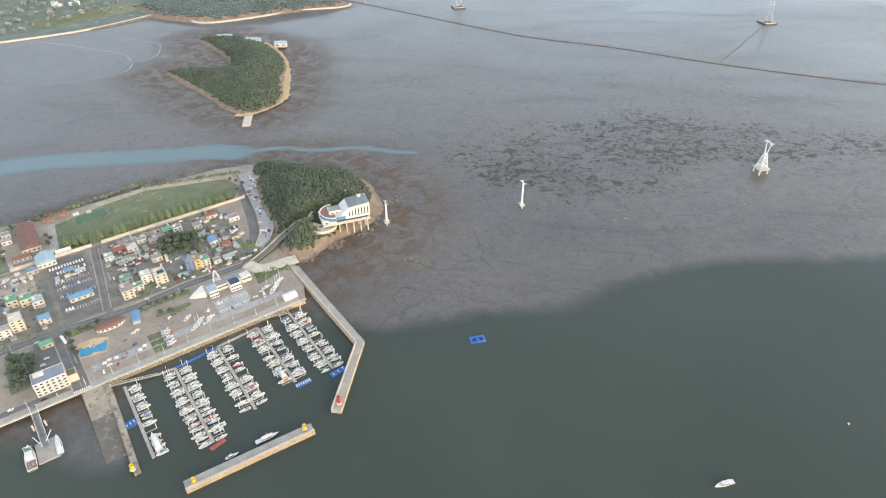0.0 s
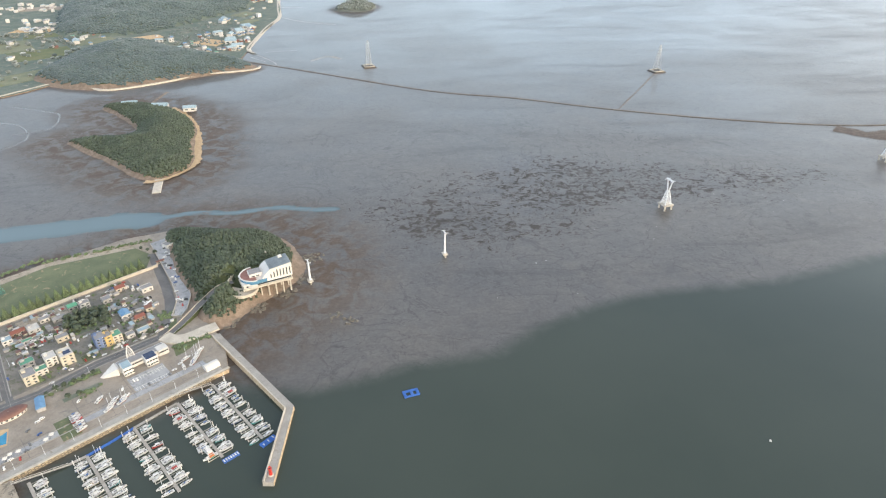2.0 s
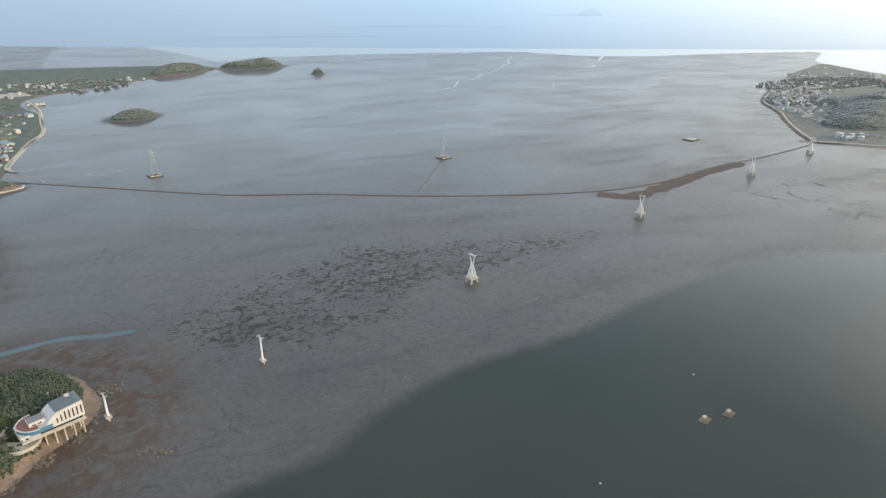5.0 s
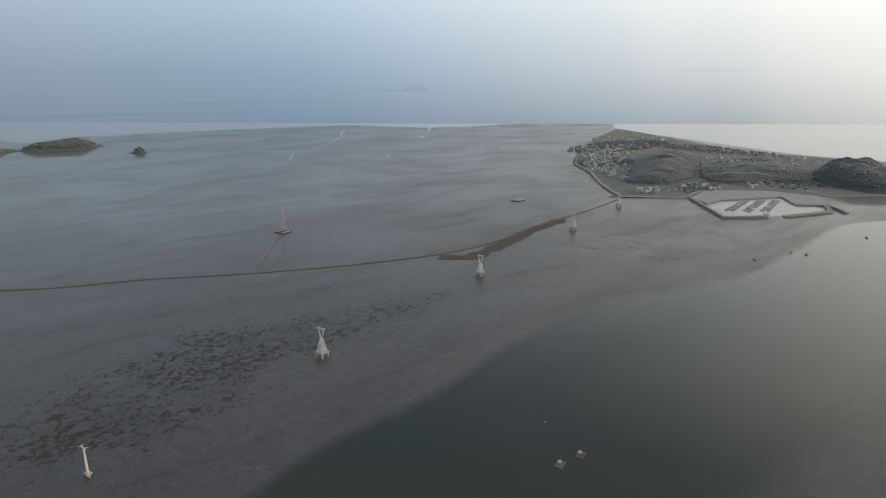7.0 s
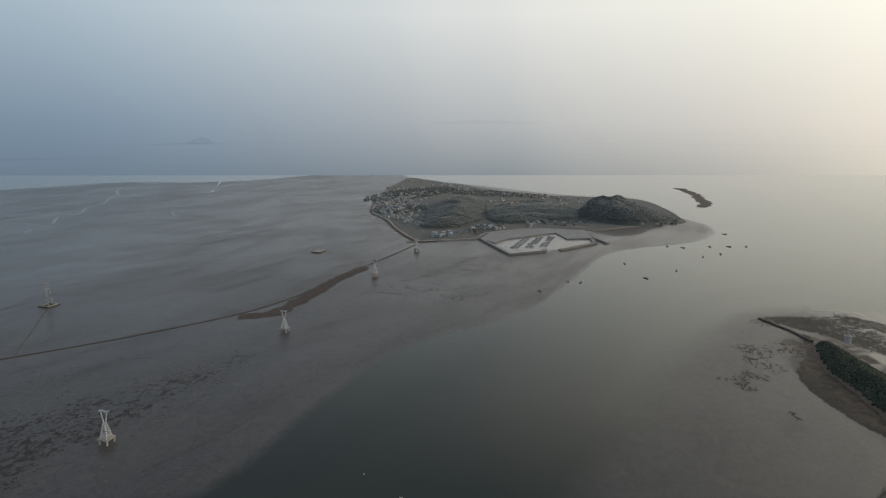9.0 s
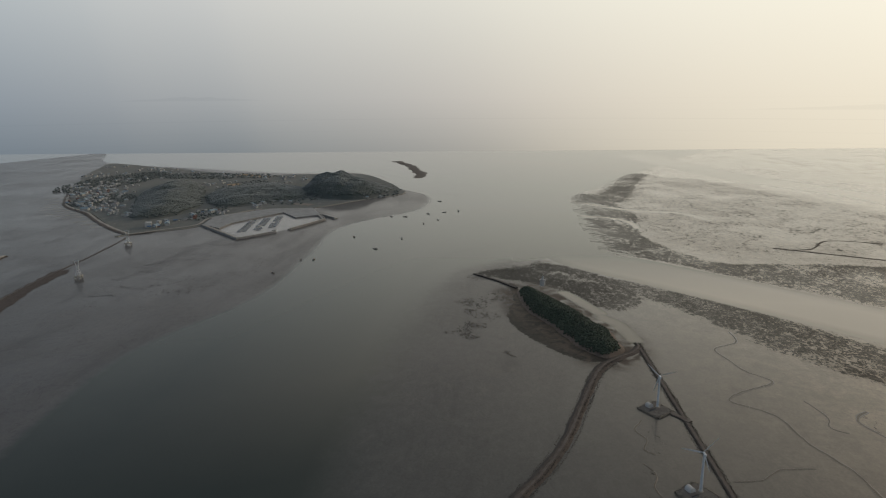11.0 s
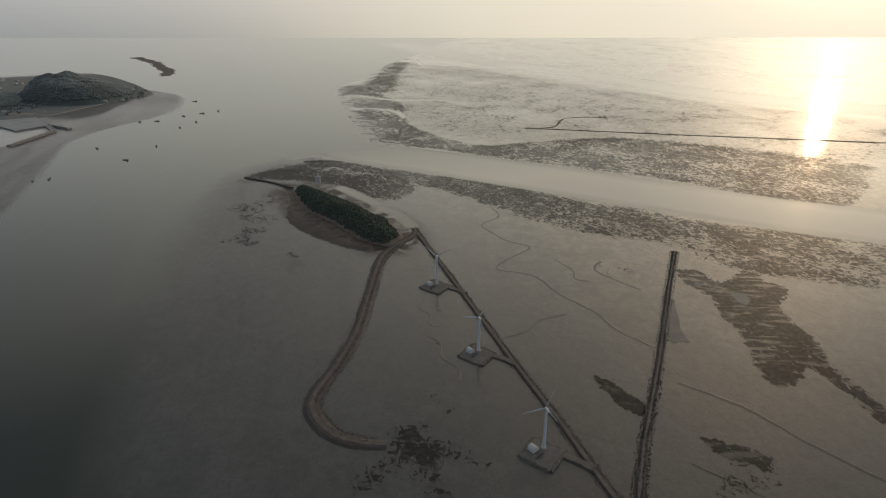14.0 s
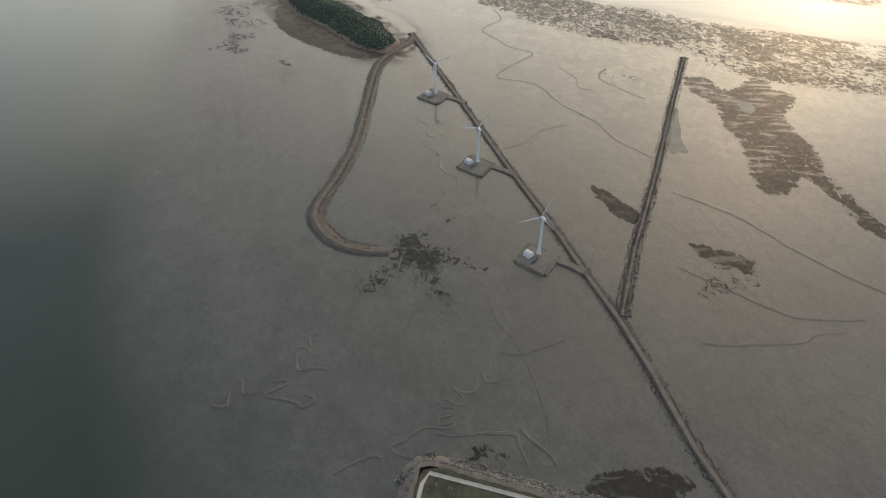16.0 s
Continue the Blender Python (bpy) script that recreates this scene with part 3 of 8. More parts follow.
# film added on the flats beyond the causeway imitates distance haze, thinned by bearing from the origin; a mud bank
# beside the slipway
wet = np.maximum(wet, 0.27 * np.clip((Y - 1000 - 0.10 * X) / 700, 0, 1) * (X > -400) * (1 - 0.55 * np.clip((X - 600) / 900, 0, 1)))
# mask of the warm tone that carries sun glare on the south-east flats
sandy = np.clip((-140 - Y) / 400, 0, 1) * np.clip((X - 320) / 480, 0, 1)
BANK_TOP = curve([(2968, -520), (3446, -715), (3249, -1040), (2834, -1205), (2469, -1390), (2074, -1570), (1688, -1850), (1300, -2000), (1150, -1420), (1500, -1000), (1620, -600), (1900, -450), (2640, -400)], 40, True)
wet *= 1 - 0.30 * np.clip(inside(BANK_TOP, X, Y) / 120 + 0.5, 0, 1)
cool = np.clip((420 - Y) / 200, 0, 1) * np.clip((900 - X) / 400, 0, 1) * np.clip((Y + 380) / 260, 0, 1)
rills = np.clip((X - 700) / 300, 0, 1) * np.clip((-100 - Y) / 200, 0, 1)
drains = np.clip((X - 1500) / 400, 0, 1) * np.clip((-420 - Y) / 250, 0, 1)
TIP = [(1730, -322), (1948, -307), (2196, -325), (2442, -327), (2663, -332), (2700, -380), (2600, -470), (2997, -567), (3499, -742)]
fray = np.clip(1.4 - near(np.array(TIP, float), X, Y) / 110, 0, 1)
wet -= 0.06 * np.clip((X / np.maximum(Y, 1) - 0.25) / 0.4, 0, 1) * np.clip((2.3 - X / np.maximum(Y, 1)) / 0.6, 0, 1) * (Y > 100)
bank = inside(curve([(-360, 345), (-334, 362), (-312, 372), (-288, 352), (-280, 330), (-270, 312), (-289, 320), (-307, 328), (-325, 345)], 6, True), X, Y)
depth = np.where(bank > -30, np.minimum(depth, 0.25 - bank / 18), depth)
depth = np.minimum(depth, 1.6 + 4 * (1 - fray))
# siltier water out in the strait
silt_shine = np.maximum(silt_shine, 0.14 * np.clip((X - 620 + 0.55 * (Y - 200)) / 260, 0, 1) * np.clip((480 - Y) / 260, 0, 1) * np.clip((3000 - X) / 1200, 0, 1))
for line, soft, amount in BEDS:
    bed = np.maximum(bed, np.clip(inside(line, X, Y) / soft + 0.6, 0, 1) * amount)
bed = np.maximum(bed, fray * 1.25)


def sheet(name, z, keep, fields, material):
    nx, ny = X.shape
    at = np.arange(nx * ny).reshape(nx, ny)
    quads = np.stack([at[:-1, :-1], at[1:, :-1], at[1:, 1:], at[:-1, 1:]], -1).reshape(-1, 4)
    quads = quads[keep.ravel()[quads].any(1)]
    used = np.unique(quads)
    where = np.zeros(nx * ny, int)
    where[used] = np.arange(len(used))
    quads = where[quads]
    me = bpy.data.meshes.new(name)
    me.vertices.add(len(used)), me.loops.add(quads.size), me.polygons.add(len(quads))
    me.vertices.foreach_set("co", np.stack([X.ravel()[used], Y.ravel()[used], z.ravel()[used]], 1).ravel())
    me.loops.foreach_set("vertex_index", quads.ravel())
    me.polygons.foreach_set("loop_start", np.arange(0, quads.size, 4))
    me.polygons.foreach_set("use_smooth", [True] * len(quads))
    for key, values in fields.items():
        me.attributes.new(key, "FLOAT", "POINT").data.foreach_set("value", values.ravel()[used])
    me.materials.append(material)
    me.update(), me.validate()
    return me


def mud_height(d):
    return np.clip(np.where(d > 2.3, (2.3 - d) * 2 - 0.09, -d * 0.1), np.where(d > 2.3, -1.5, -0.09), 0.3)

# ---- hills with their woods ----
BALL_V, BALL_F = [], []
_bm = bmesh.new()
bmesh.ops.create_icosphere(_bm, subdivisions=2, radius=1.0)
BALL_V = np.array([v.co for v in _bm.verts])
BALL_F = np.array([[v.index for v in f.verts] for f in _bm.faces])
_bm.free()
_bm = bmesh.new()
bmesh.ops.create_icosphere(_bm, subdivisions=1, radius=1.0)
FAR_V = np.array([v.co for v in _bm.verts])
FAR_F = np.array([[v.index for v in f.verts] for f in _bm.faces])
_bm.free()


def clumps(name, spots, material, seed=1, lump=0.33, coarse=False, smooth=False):
    """Many leafy crowns in one mesh; spots: (x, y, z of the crown's middle, radius, height)."""
    rng = np.random.RandomState(seed)
    ball, tris = (FAR_V, FAR_F) if coarse else (BALL_V, BALL_F)
    n, k = len(spots), len(ball)
    s = np.asarray(spots, float)
    shape = 1 + rng.uniform(-lump, lump, (n, k, 1))
    v = ball[None] * shape * np.stack([s[:, 3], s[:, 3] * rng.uniform(0.8, 1.2, n), s[:, 4]], 1)[:, None, :] + s[:, None, :3]
    f = (tris[None] + (np.arange(n) * k)[:, None, None]).reshape(-1, 3)
    me = bpy.data.meshes.new(name)
    me.vertices.add(n * k), me.loops.add(f.size), me.polygons.add(len(f))
    me.vertices.foreach_set("co", v.ravel())
    me.loops.foreach_set("vertex_index", f.ravel())
    me.polygons.foreach_set("loop_start", np.arange(0, f.size, 3))
    me.polygons.foreach_set("use_smooth", [smooth] * len(f))
    me.materials.append(material)
    me.update(), me.validate()
    return me


SHORES = []


def hill(name, outline, top, label, base=0.0, rise=45.0, step=8.0, tree=4.2, wood=6.0, shore=0.0, seed=1, material=None, bare=None, leaves=None, gap=1.55, dome=0.35, clear=(), lean=None, cuts=(), canopy=1.0):
    """A hill over an outline with rocky edge, and a wood of crowns on it. wood: how far from the edge the trees begin."""
    edge = curve(outline, step, True)
    lo, hi_ = edge.min(0) - step, edge.max(0) + step
    xs, ys = np.arange(lo[0], hi_[0] + step, step), np.arange(lo[1], hi_[1] + step, step)
    HX, HY = np.meshgrid(xs, ys, indexing="ij")
    d = inside(edge, HX, HY)
    wild = np.array([noise.fractal((x / 70, y / 70, seed * 9.1), 1.0, 2.0, 4) for x, y in zip(HX.ravel(), HY.ravel())]).reshape(HX.shape)
    d2 = d + wild * 6
    deep = max(float(d.max()), 1.0)
    Z = base + np.where(d2 > 0, top * ((1 - dome) * (1 - np.exp(-d2 / rise)) + dome * np.clip(d / deep, 0, 1)) * (1 + 0.22 * wild), d2 * 0.35)
    if lean:
        (ax, ay), (bx, by), low_ = lean
        along = np.clip(((HX - ax) * (bx - ax) + (HY - ay) * (by - ay)) / ((bx - ax) ** 2 + (by - ay) ** 2), 0, 1)
        Z = base + (Z - base) * (1 + (low_ - 1) * along)
    for cx, cy, cr, cz in cuts:
        Z = np.where((HX - cx) ** 2 + (HY - cy) ** 2 < cr * cr, np.minimum(Z, cz), Z)
    Z = np.maximum(Z, -1.5)
    nx, ny = HX.shape
    at = np.arange(nx * ny).reshape(nx, ny)
    quads = np.stack([at[:-1, :-1], at[1:, :-1], at[1:, 1:], at[:-1, 1:]], -1).reshape(-1, 4)
    quads = quads[(d.ravel()[quads] > -step * 1.2).any(1)]
    used = np.unique(quads)
    where = np.zeros(nx * ny, int)
    where[used] = np.arange(len(used))
    me = mesh(name, np.stack([HX.ravel(), HY.ravel(), Z.ravel()], 1)[used], where[quads], [bare or ROCK, FOREST_FLOOR], True)
    dq = d2.ravel()[quads].mean(1)
    me.polygons.foreach_set("material_index", (dq > wood + step).astype(int))
    ob = structure(name, me, label, "hill")
    rng = np.random.RandomState(seed)
    spots = []
    pitch = tree * gap
    for x in np.arange(lo[0], hi_[0], pitch):
        for y in np.arange(lo[1], hi_[1], pitch):
            px, py = x + rng.uniform(-0.5, 0.5) * pitch, y + rng.uniform(-0.5, 0.5) * pitch
            i, j = int((px - lo[0]) / step), int((py - lo[1]) / step)
            if 0 <= i < nx - 1 and 0 <= j < ny - 1 and d2[i, j] > wood and d2[i + 1, j + 1] > wood:
                if any((px - cx) ** 2 + (py - cy) ** 2 < cr * cr for cx, cy, cr in clear):
                    continue
                u, w = (px - xs[i]) / step, (py - ys[j]) / step
                z = (Z[i, j] * (1 - u) + Z[i + 1, j] * u) * (1 - w) + (Z[i, j + 1] * (1 - u) + Z[i + 1, j + 1] * u) * w
                r = tree * rng.uniform(0.7, 1.25)
                spots.append((px, py, z + r * 0.75 * canopy, r, r * rng.uniform(0.85, 1.35) * canopy))
    if spots:
        tagged(new("woodland", clumps("woodland", spots, leaves or LEAVES, seed, 0.3 * canopy, True, canopy < 1)), "dense green mixed woodland covering the " + label.split(" with ")[0], "trees", kind="stuff")
    if shore:
        SHORES.append((edge, shore))
    return ob


PORT_HILL = [(-255, 770), (-173, 768), (-115, 740), (-84, 692), (-80, 652), (-96, 624), (-120, 600), (-140, 578), (-162, 556), (-186, 570), (-200, 612), (-226, 660), (-250, 715)]
hill("port_hill", PORT_HILL, 34, "wooded headland with reddish rock shore", 2, 26, 5, 1.75, 5, 130, 3, gap=1.42,
     clear=[(-140, 618, 14), (-120, 626, 16), (-102, 632, 16), (-158, 620, 8), (-165, 614, 8), (-174, 604, 8), (-182, 590, 8), (-190, 576, 8), (-198, 562, 8), (-146, 614, 10)],
     cuts=[(-152, 622, 11, 13.4), (-165, 616, 9, 13.0), (-173, 606, 9, 11.6), (-183, 590, 9, 9.0), (-192, 573, 9, 6.5), (-178, 598, 9, 10.3), (-187, 582, 9, 7.8), (-140, 612, 14, 12.0)])
hill("islet_hill", [(-520, 1352), (-466, 1368), (-413, 1350), (-350, 1300), (-303, 1215), (-282, 1090), (-276, 1010), (-312, 960), (-362, 985), (-455, 1085), (-520, 1150),
                    (-480, 1172), (-418, 1172), (-420, 1215), (-454, 1265)], 25, "crescent-shaped wooded islet with a bright sandy rim", 0, 30, 6, 2.2, 4, 110, 4, gap=1.35, canopy=0.8)
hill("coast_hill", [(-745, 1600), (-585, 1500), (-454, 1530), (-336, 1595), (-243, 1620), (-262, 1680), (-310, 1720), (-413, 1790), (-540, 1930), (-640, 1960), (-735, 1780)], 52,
     "broad wooded coastal hill with a pale sea wall", 2, 60, 12, 3.2, 4, 25, 5, leaves=HAZE_BLUE_LEAVES, gap=1.25, canopy=0.6)
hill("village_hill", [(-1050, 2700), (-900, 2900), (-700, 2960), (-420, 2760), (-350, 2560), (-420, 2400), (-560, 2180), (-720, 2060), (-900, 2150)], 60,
     "long wooded hill behind the fishing village", 2, 80, 20, 4.5, 3, 0, 6, bare=HAZE_COAST_GROUND, leaves=HAZE_BLUE_LEAVES, gap=1.2, canopy=0.5)
hill("far_point", [(150, 3650), (300, 3700), (460, 3850), (420, 4000), (200, 3950)], 40, "low wooded point far along the coast", 1, 60, 20, 5, 12, 20, 7, leaves=FAR_LEAVES, bare=HAZE_ISLAND_EARTH)
hill("bare_islet", [(-52, 2440), (21, 2540), (100, 2490), (70, 2390), (-15, 2385)], 26, "small dark wooded islet out on the flats", 0, 25, 8, 3.2, 4, 30, 8, leaves=FAR_LEAVES, bare=HAZE_ISLAND_EARTH)
hill("outer_islet", [(520, 3900), (640, 3980), (820, 4050), (900, 3930), (820, 3800), (640, 3800)], 45, "dark wooded islet far out on the flats", 0, 50, 20, 5, 12, 40, 9, leaves=FAR_LEAVES, bare=HAZE_ISLAND_EARTH)
hill("outer_rock", [(935, 3440), (975, 3470), (1010, 3440), (970, 3400)], 26, "tiny wooded rock far out on the flats", 0, 16, 10, 5, 8, 25, 10, leaves=FAR_LEAVES, bare=HAZE_ISLAND_EARTH)
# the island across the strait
hill("cape_hill", [(2540, 640), (2600, 780), (2780, 900), (3020, 880), (3110, 760), (2990, 580), (2830, 470), (2700, 480), (2590, 540)], 96, "dark steep wooded hill at the end of the island", 3, 60, 20, 4.6, 6, 30, 11, leaves=FAR_LEAVES, dome=0.25, bare=HAZE_ISLAND_EARTH, lean=((2740, 800), (2860, 470), 0.25), gap=1.15, canopy=0.45)
hill("middle_hill", [(2330, 1040), (2480, 1210), (2740, 1290), (3000, 1140), (2850, 900), (2600, 830)], 36, "low wooded ridge in the middle of the island", 3, 80, 20, 4.6, 3, 0, 12, bare=HAZE_ISLAND_EARTH, leaves=FAR_LEAVES, gap=1.15, canopy=0.45)
hill("north_hill", [(2060, 1270), (2330, 1440), (2650, 1590), (2900, 1640), (3050, 1560), (2900, 1420), (2560, 1250), (2230, 1150)], 46, "broad wooded ridge above the island village", 3, 90, 20, 4.6, 3, 0, 13, bare=HAZE_ISLAND_EARTH, leaves=FAR_LEAVES, gap=1.15, canopy=0.45)
# the islet by the turbines
hill("tidal_islet", [(1302, -43), (1335, -71), (1287, -105), (1214, -145), (1131, -179), (1086, -204), (1007, -215), (976, -204), (959, -176), (993, -148), (1070, -112), (1143, -82), (1189, -62)], 17,
     "narrow wooded tidal islet", 0, 20, 5, 1.9, 4, 60, 14)

# port ground outline: raised platform behind the quay
PORT_EDGE = [(-900, -60), (-520, 210), (-360, 335), (-318, 371), (-290, 378), (-193, 450), (-139, 484), (-150, 530), (-168, 556), (-176, 570), (-196, 612), (-250, 720), (-262, 778), (-312, 764),
             (-362, 731), (-421, 690), (-461, 657), (-524, 620), (-900, 420)]
SHORES.append((np.array(PORT_EDGE, float), 45))
# sheet of mud and sheet of water
shore = np.zeros_like(X)
for edge, reach in SHORES:
    if abs(edge[:, 0]).max() < 1600:
        shore = np.maximum(shore, np.clip(1.5 - 1.5 * np.maximum(-inside(edge, X, Y), 0) / reach, 0, 1))
structure("ground", sheet("ground", mud_height(depth), np.ones_like(X, bool), {"bed": bed, "shore": shore, "depth": depth, "silt_shine": silt_shine, "clear": clear, "wet": wet, "rills": rills, "drains": drains, "fray": fray, "sandy": sandy, "cool": cool}, MUD), "wet grey-brown tidal mudflat with dark weed beds and creeks", "mudflat")
structure("water", sheet("water", np.zeros_like(X), depth > 1.75, {"silt_shine": silt_shine, "clear": clear}, WATER), "calm turbid grey-green sea at low tide", "sea")

structure("port_ground", slab("port_ground", PORT_EDGE, -2, 4, [PAVING, QUAY_STONE], (0, 1)), "pale paved port ground behind a stone quay wall", "pavement")

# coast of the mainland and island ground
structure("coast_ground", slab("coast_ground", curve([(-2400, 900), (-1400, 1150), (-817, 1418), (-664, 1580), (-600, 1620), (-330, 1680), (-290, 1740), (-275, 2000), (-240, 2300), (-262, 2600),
                                                      (-350, 3050), (0, 3480), (450, 3800), (420, 4100), (-400, 4300), (-2600, 4300)], 40, True), -1, 2.5, [HAZE_COAST_GROUND, ROCK], (0, 1)),
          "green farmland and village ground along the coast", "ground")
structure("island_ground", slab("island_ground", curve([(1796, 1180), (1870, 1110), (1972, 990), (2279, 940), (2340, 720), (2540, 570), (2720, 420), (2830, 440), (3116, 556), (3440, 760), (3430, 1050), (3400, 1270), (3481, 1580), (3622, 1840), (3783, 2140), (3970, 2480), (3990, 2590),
                                                        (3729, 2490), (3279, 2290), (2755, 1980), (2348, 1715), (2202, 1535), (1989, 1330), (1830, 1170)], 40, True), -1, 2.5, [HAZE_ISLAND_EARTH, PALE_CONCRETE], (0, 1)),
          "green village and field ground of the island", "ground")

# ---- breakwaters, causeways, dykes ----
BROWN_SHINGLE = mat("brown_shingle", (0.085, 0.066, 0.056), (0.125, 0.10, 0.084), 9, 0.85, bump=0.1, fine=24)
def wall_way(name, line, profile, material, label, category, slots=None, jitter=0.0, step=12.0, straight=False, wobble=None):
    pts = np.array(line, float) if straight else curve(line, step)
    return structure(name, sweep(name, pts, profile, material, jitter=jitter, slots=slots, wobble=wobble), label, category)


wall_way("breakwater", [(-160, 540), (-156, 533), (-78, 424), (-89, 344)], [(-4.8, -2), (-4.6, 4.6), (2.6, 4.6), (2.6, 6.2), (3.8, 6.2), (4.2, -2)], [CONCRETE, PALE_CONCRETE, QUAY_STONE],
         "bent concrete breakwater with a pale parapet", "breakwater", slots=[2, 0, 1, 1, 2], straight=True)
wall_way("outer_breakwater", [(-190, 274), (-105, 327)], [(-5, -2), (-5, 3.6), (2.6, 3.6), (2.6, 5.0), (4.4, 5.0), (4.8, -2)], [CONCRETE, PALE_CONCRETE, QUAY_STONE],
         "detached concrete breakwater with stone faces", "breakwater", slots=[2, 0, 1, 1, 2], straight=True)
wall_way("tidal_causeway", [(-285, 1715), (-180, 1640), (-73, 1560), (170, 1380), (347, 1300), (530, 1195), (740, 1100), (940, 1040), (1100, 1036), (1240, 1062), (1390, 1082), (1560, 1100), (1740, 1128), (1830, 1150)],
         [(-5, -0.5), (-2.6, 1.2), (2.6, 1.2), (5, -0.5)], [SHINGLE, DARK_ROAD], "long low causeway road winding across the flats", "causeway", slots=[1, 0, 1], step=20, wobble=0.2)
wall_way("pylon_track", [(540, 1200), (640, 1330), (735, 1455)], [(-2, -0.3), (-1.2, 0.7), (1.2, 0.7), (2, -0.3)], SHINGLE, "straight stony track to a pylon", "track", step=20, jitter=0.8)
wall_way("shingle_spit", [(1012, -240), (988, -226), (962, -196), (930, -168), (884, -147), (792, -117), (704, -88), (633, -55), (590, -29), (562, -17), (537, -18), (507, -31), (489, -50), (480, -68), (476, -80)],
         [(-9, -0.4), (-4.5, 1.2), (-1.5, 2.0), (1.8, 1.9), (5, 1.2), (10, -0.4)], [BROWN_SHINGLE, DARK_ROAD, SHINGLE], "curving brown shingle spit on the flats", "spit", slots=[0, 0, 2, 0, 1], step=6, jitter=0.7, wobble=0.3)
wall_way("turbine_road", [(1030, -240), (889, -244), (727, -248), (584, -251), (471, -255), (376, -256), (328, -257), (277, -255), (231, -251), (191, -248), (153, -249), (100, -249)],
         [(-5.8, -0.4), (-2.6, 1.0), (-1.7, 1.2), (1.7, 1.2), (2.6, 1.0), (5.8, -0.4)], [SHINGLE, DARK_ROAD], "narrow gravel service road on a stone bank", "road", slots=[1, 1, 0, 1, 1], step=10, jitter=0.5)
wall_way("mud_dyke", [(808, -630), (689, -537), (536, -420), (444, -347), (407, -317), (330, -262)], [(-5.2, -0.4), (-2.2, 1.3), (-0.9, 1.4), (0.9, 1.4), (2.2, 1.3), (5.2, -0.4)], [SHINGLE, DARK_ROAD],
         "straight dark overgrown dyke across the flats", "dyke", slots=[1, 1, 0, 1, 1], step=9, jitter=0.9, wobble=0.4)

# ---- small builders ----
def part(name, bm, material, parent, label=""):
    """One mesh under a thing or a part."""
    me = bm
    if not isinstance(bm, bpy.types.Mesh):
        me = bpy.data.meshes.new(name)
        bm.to_mesh(me)
        bm.free()
        me.materials.append(material)
    ob = new(name, me)
    ob.parent = parent
    return tagged(ob, label)


def thing(name, label, category, group="", at=None):
    ob = tagged(new(name), label, category, group)
    if at is not None:
        ob.matrix_world = at
    return ob


def box(bm, size, at=(0, 0, 0), turn=0.0, bevel=0.0, taper=1.0):
    """A block standing on at; taper: size of its top."""
    made = bmesh.ops.create_cube(bm, size=1.0)["verts"]
    for v in made:
        k = taper if v.co.z > 0 else 1.0
        v.co = Vector((v.co.x * size[0] * k, v.co.y * size[1] * k, (v.co.z + 0.5) * size[2]))
    if bevel:
        edges = list({e for v in made for e in v.link_edges})
        made = list({v for f in bmesh.ops.bevel(bm, geom=edges, offset=bevel, segments=1, affect="EDGES")["faces"] for v in f.verts} | {v for v in made if v.is_valid})
    bmesh.ops.transform(bm, matrix=Matrix.Translation(at) @ Matrix.Rotation(turn, 4, "Z"), verts=made)
    return bm


def rod(bm, a, b, r, r2=None, sides=8):
    """A round bar from a to b."""
    a, b = Vector(a), Vector(b)
    m = Matrix.Translation((a + b) / 2) @ (b - a).to_track_quat("Z", "Y").to_matrix().to_4x4()
    bmesh.ops.create_cone(bm, cap_ends=True, segments=sides, radius1=r, radius2=r if r2 is None else r2, depth=(b - a).length, matrix=m)
    return bm


def B():
    return bmesh.new()


def at_plan(x, y, z=0.0, deg=0.0):
    return pose(x, y, z, 0, 0, deg)


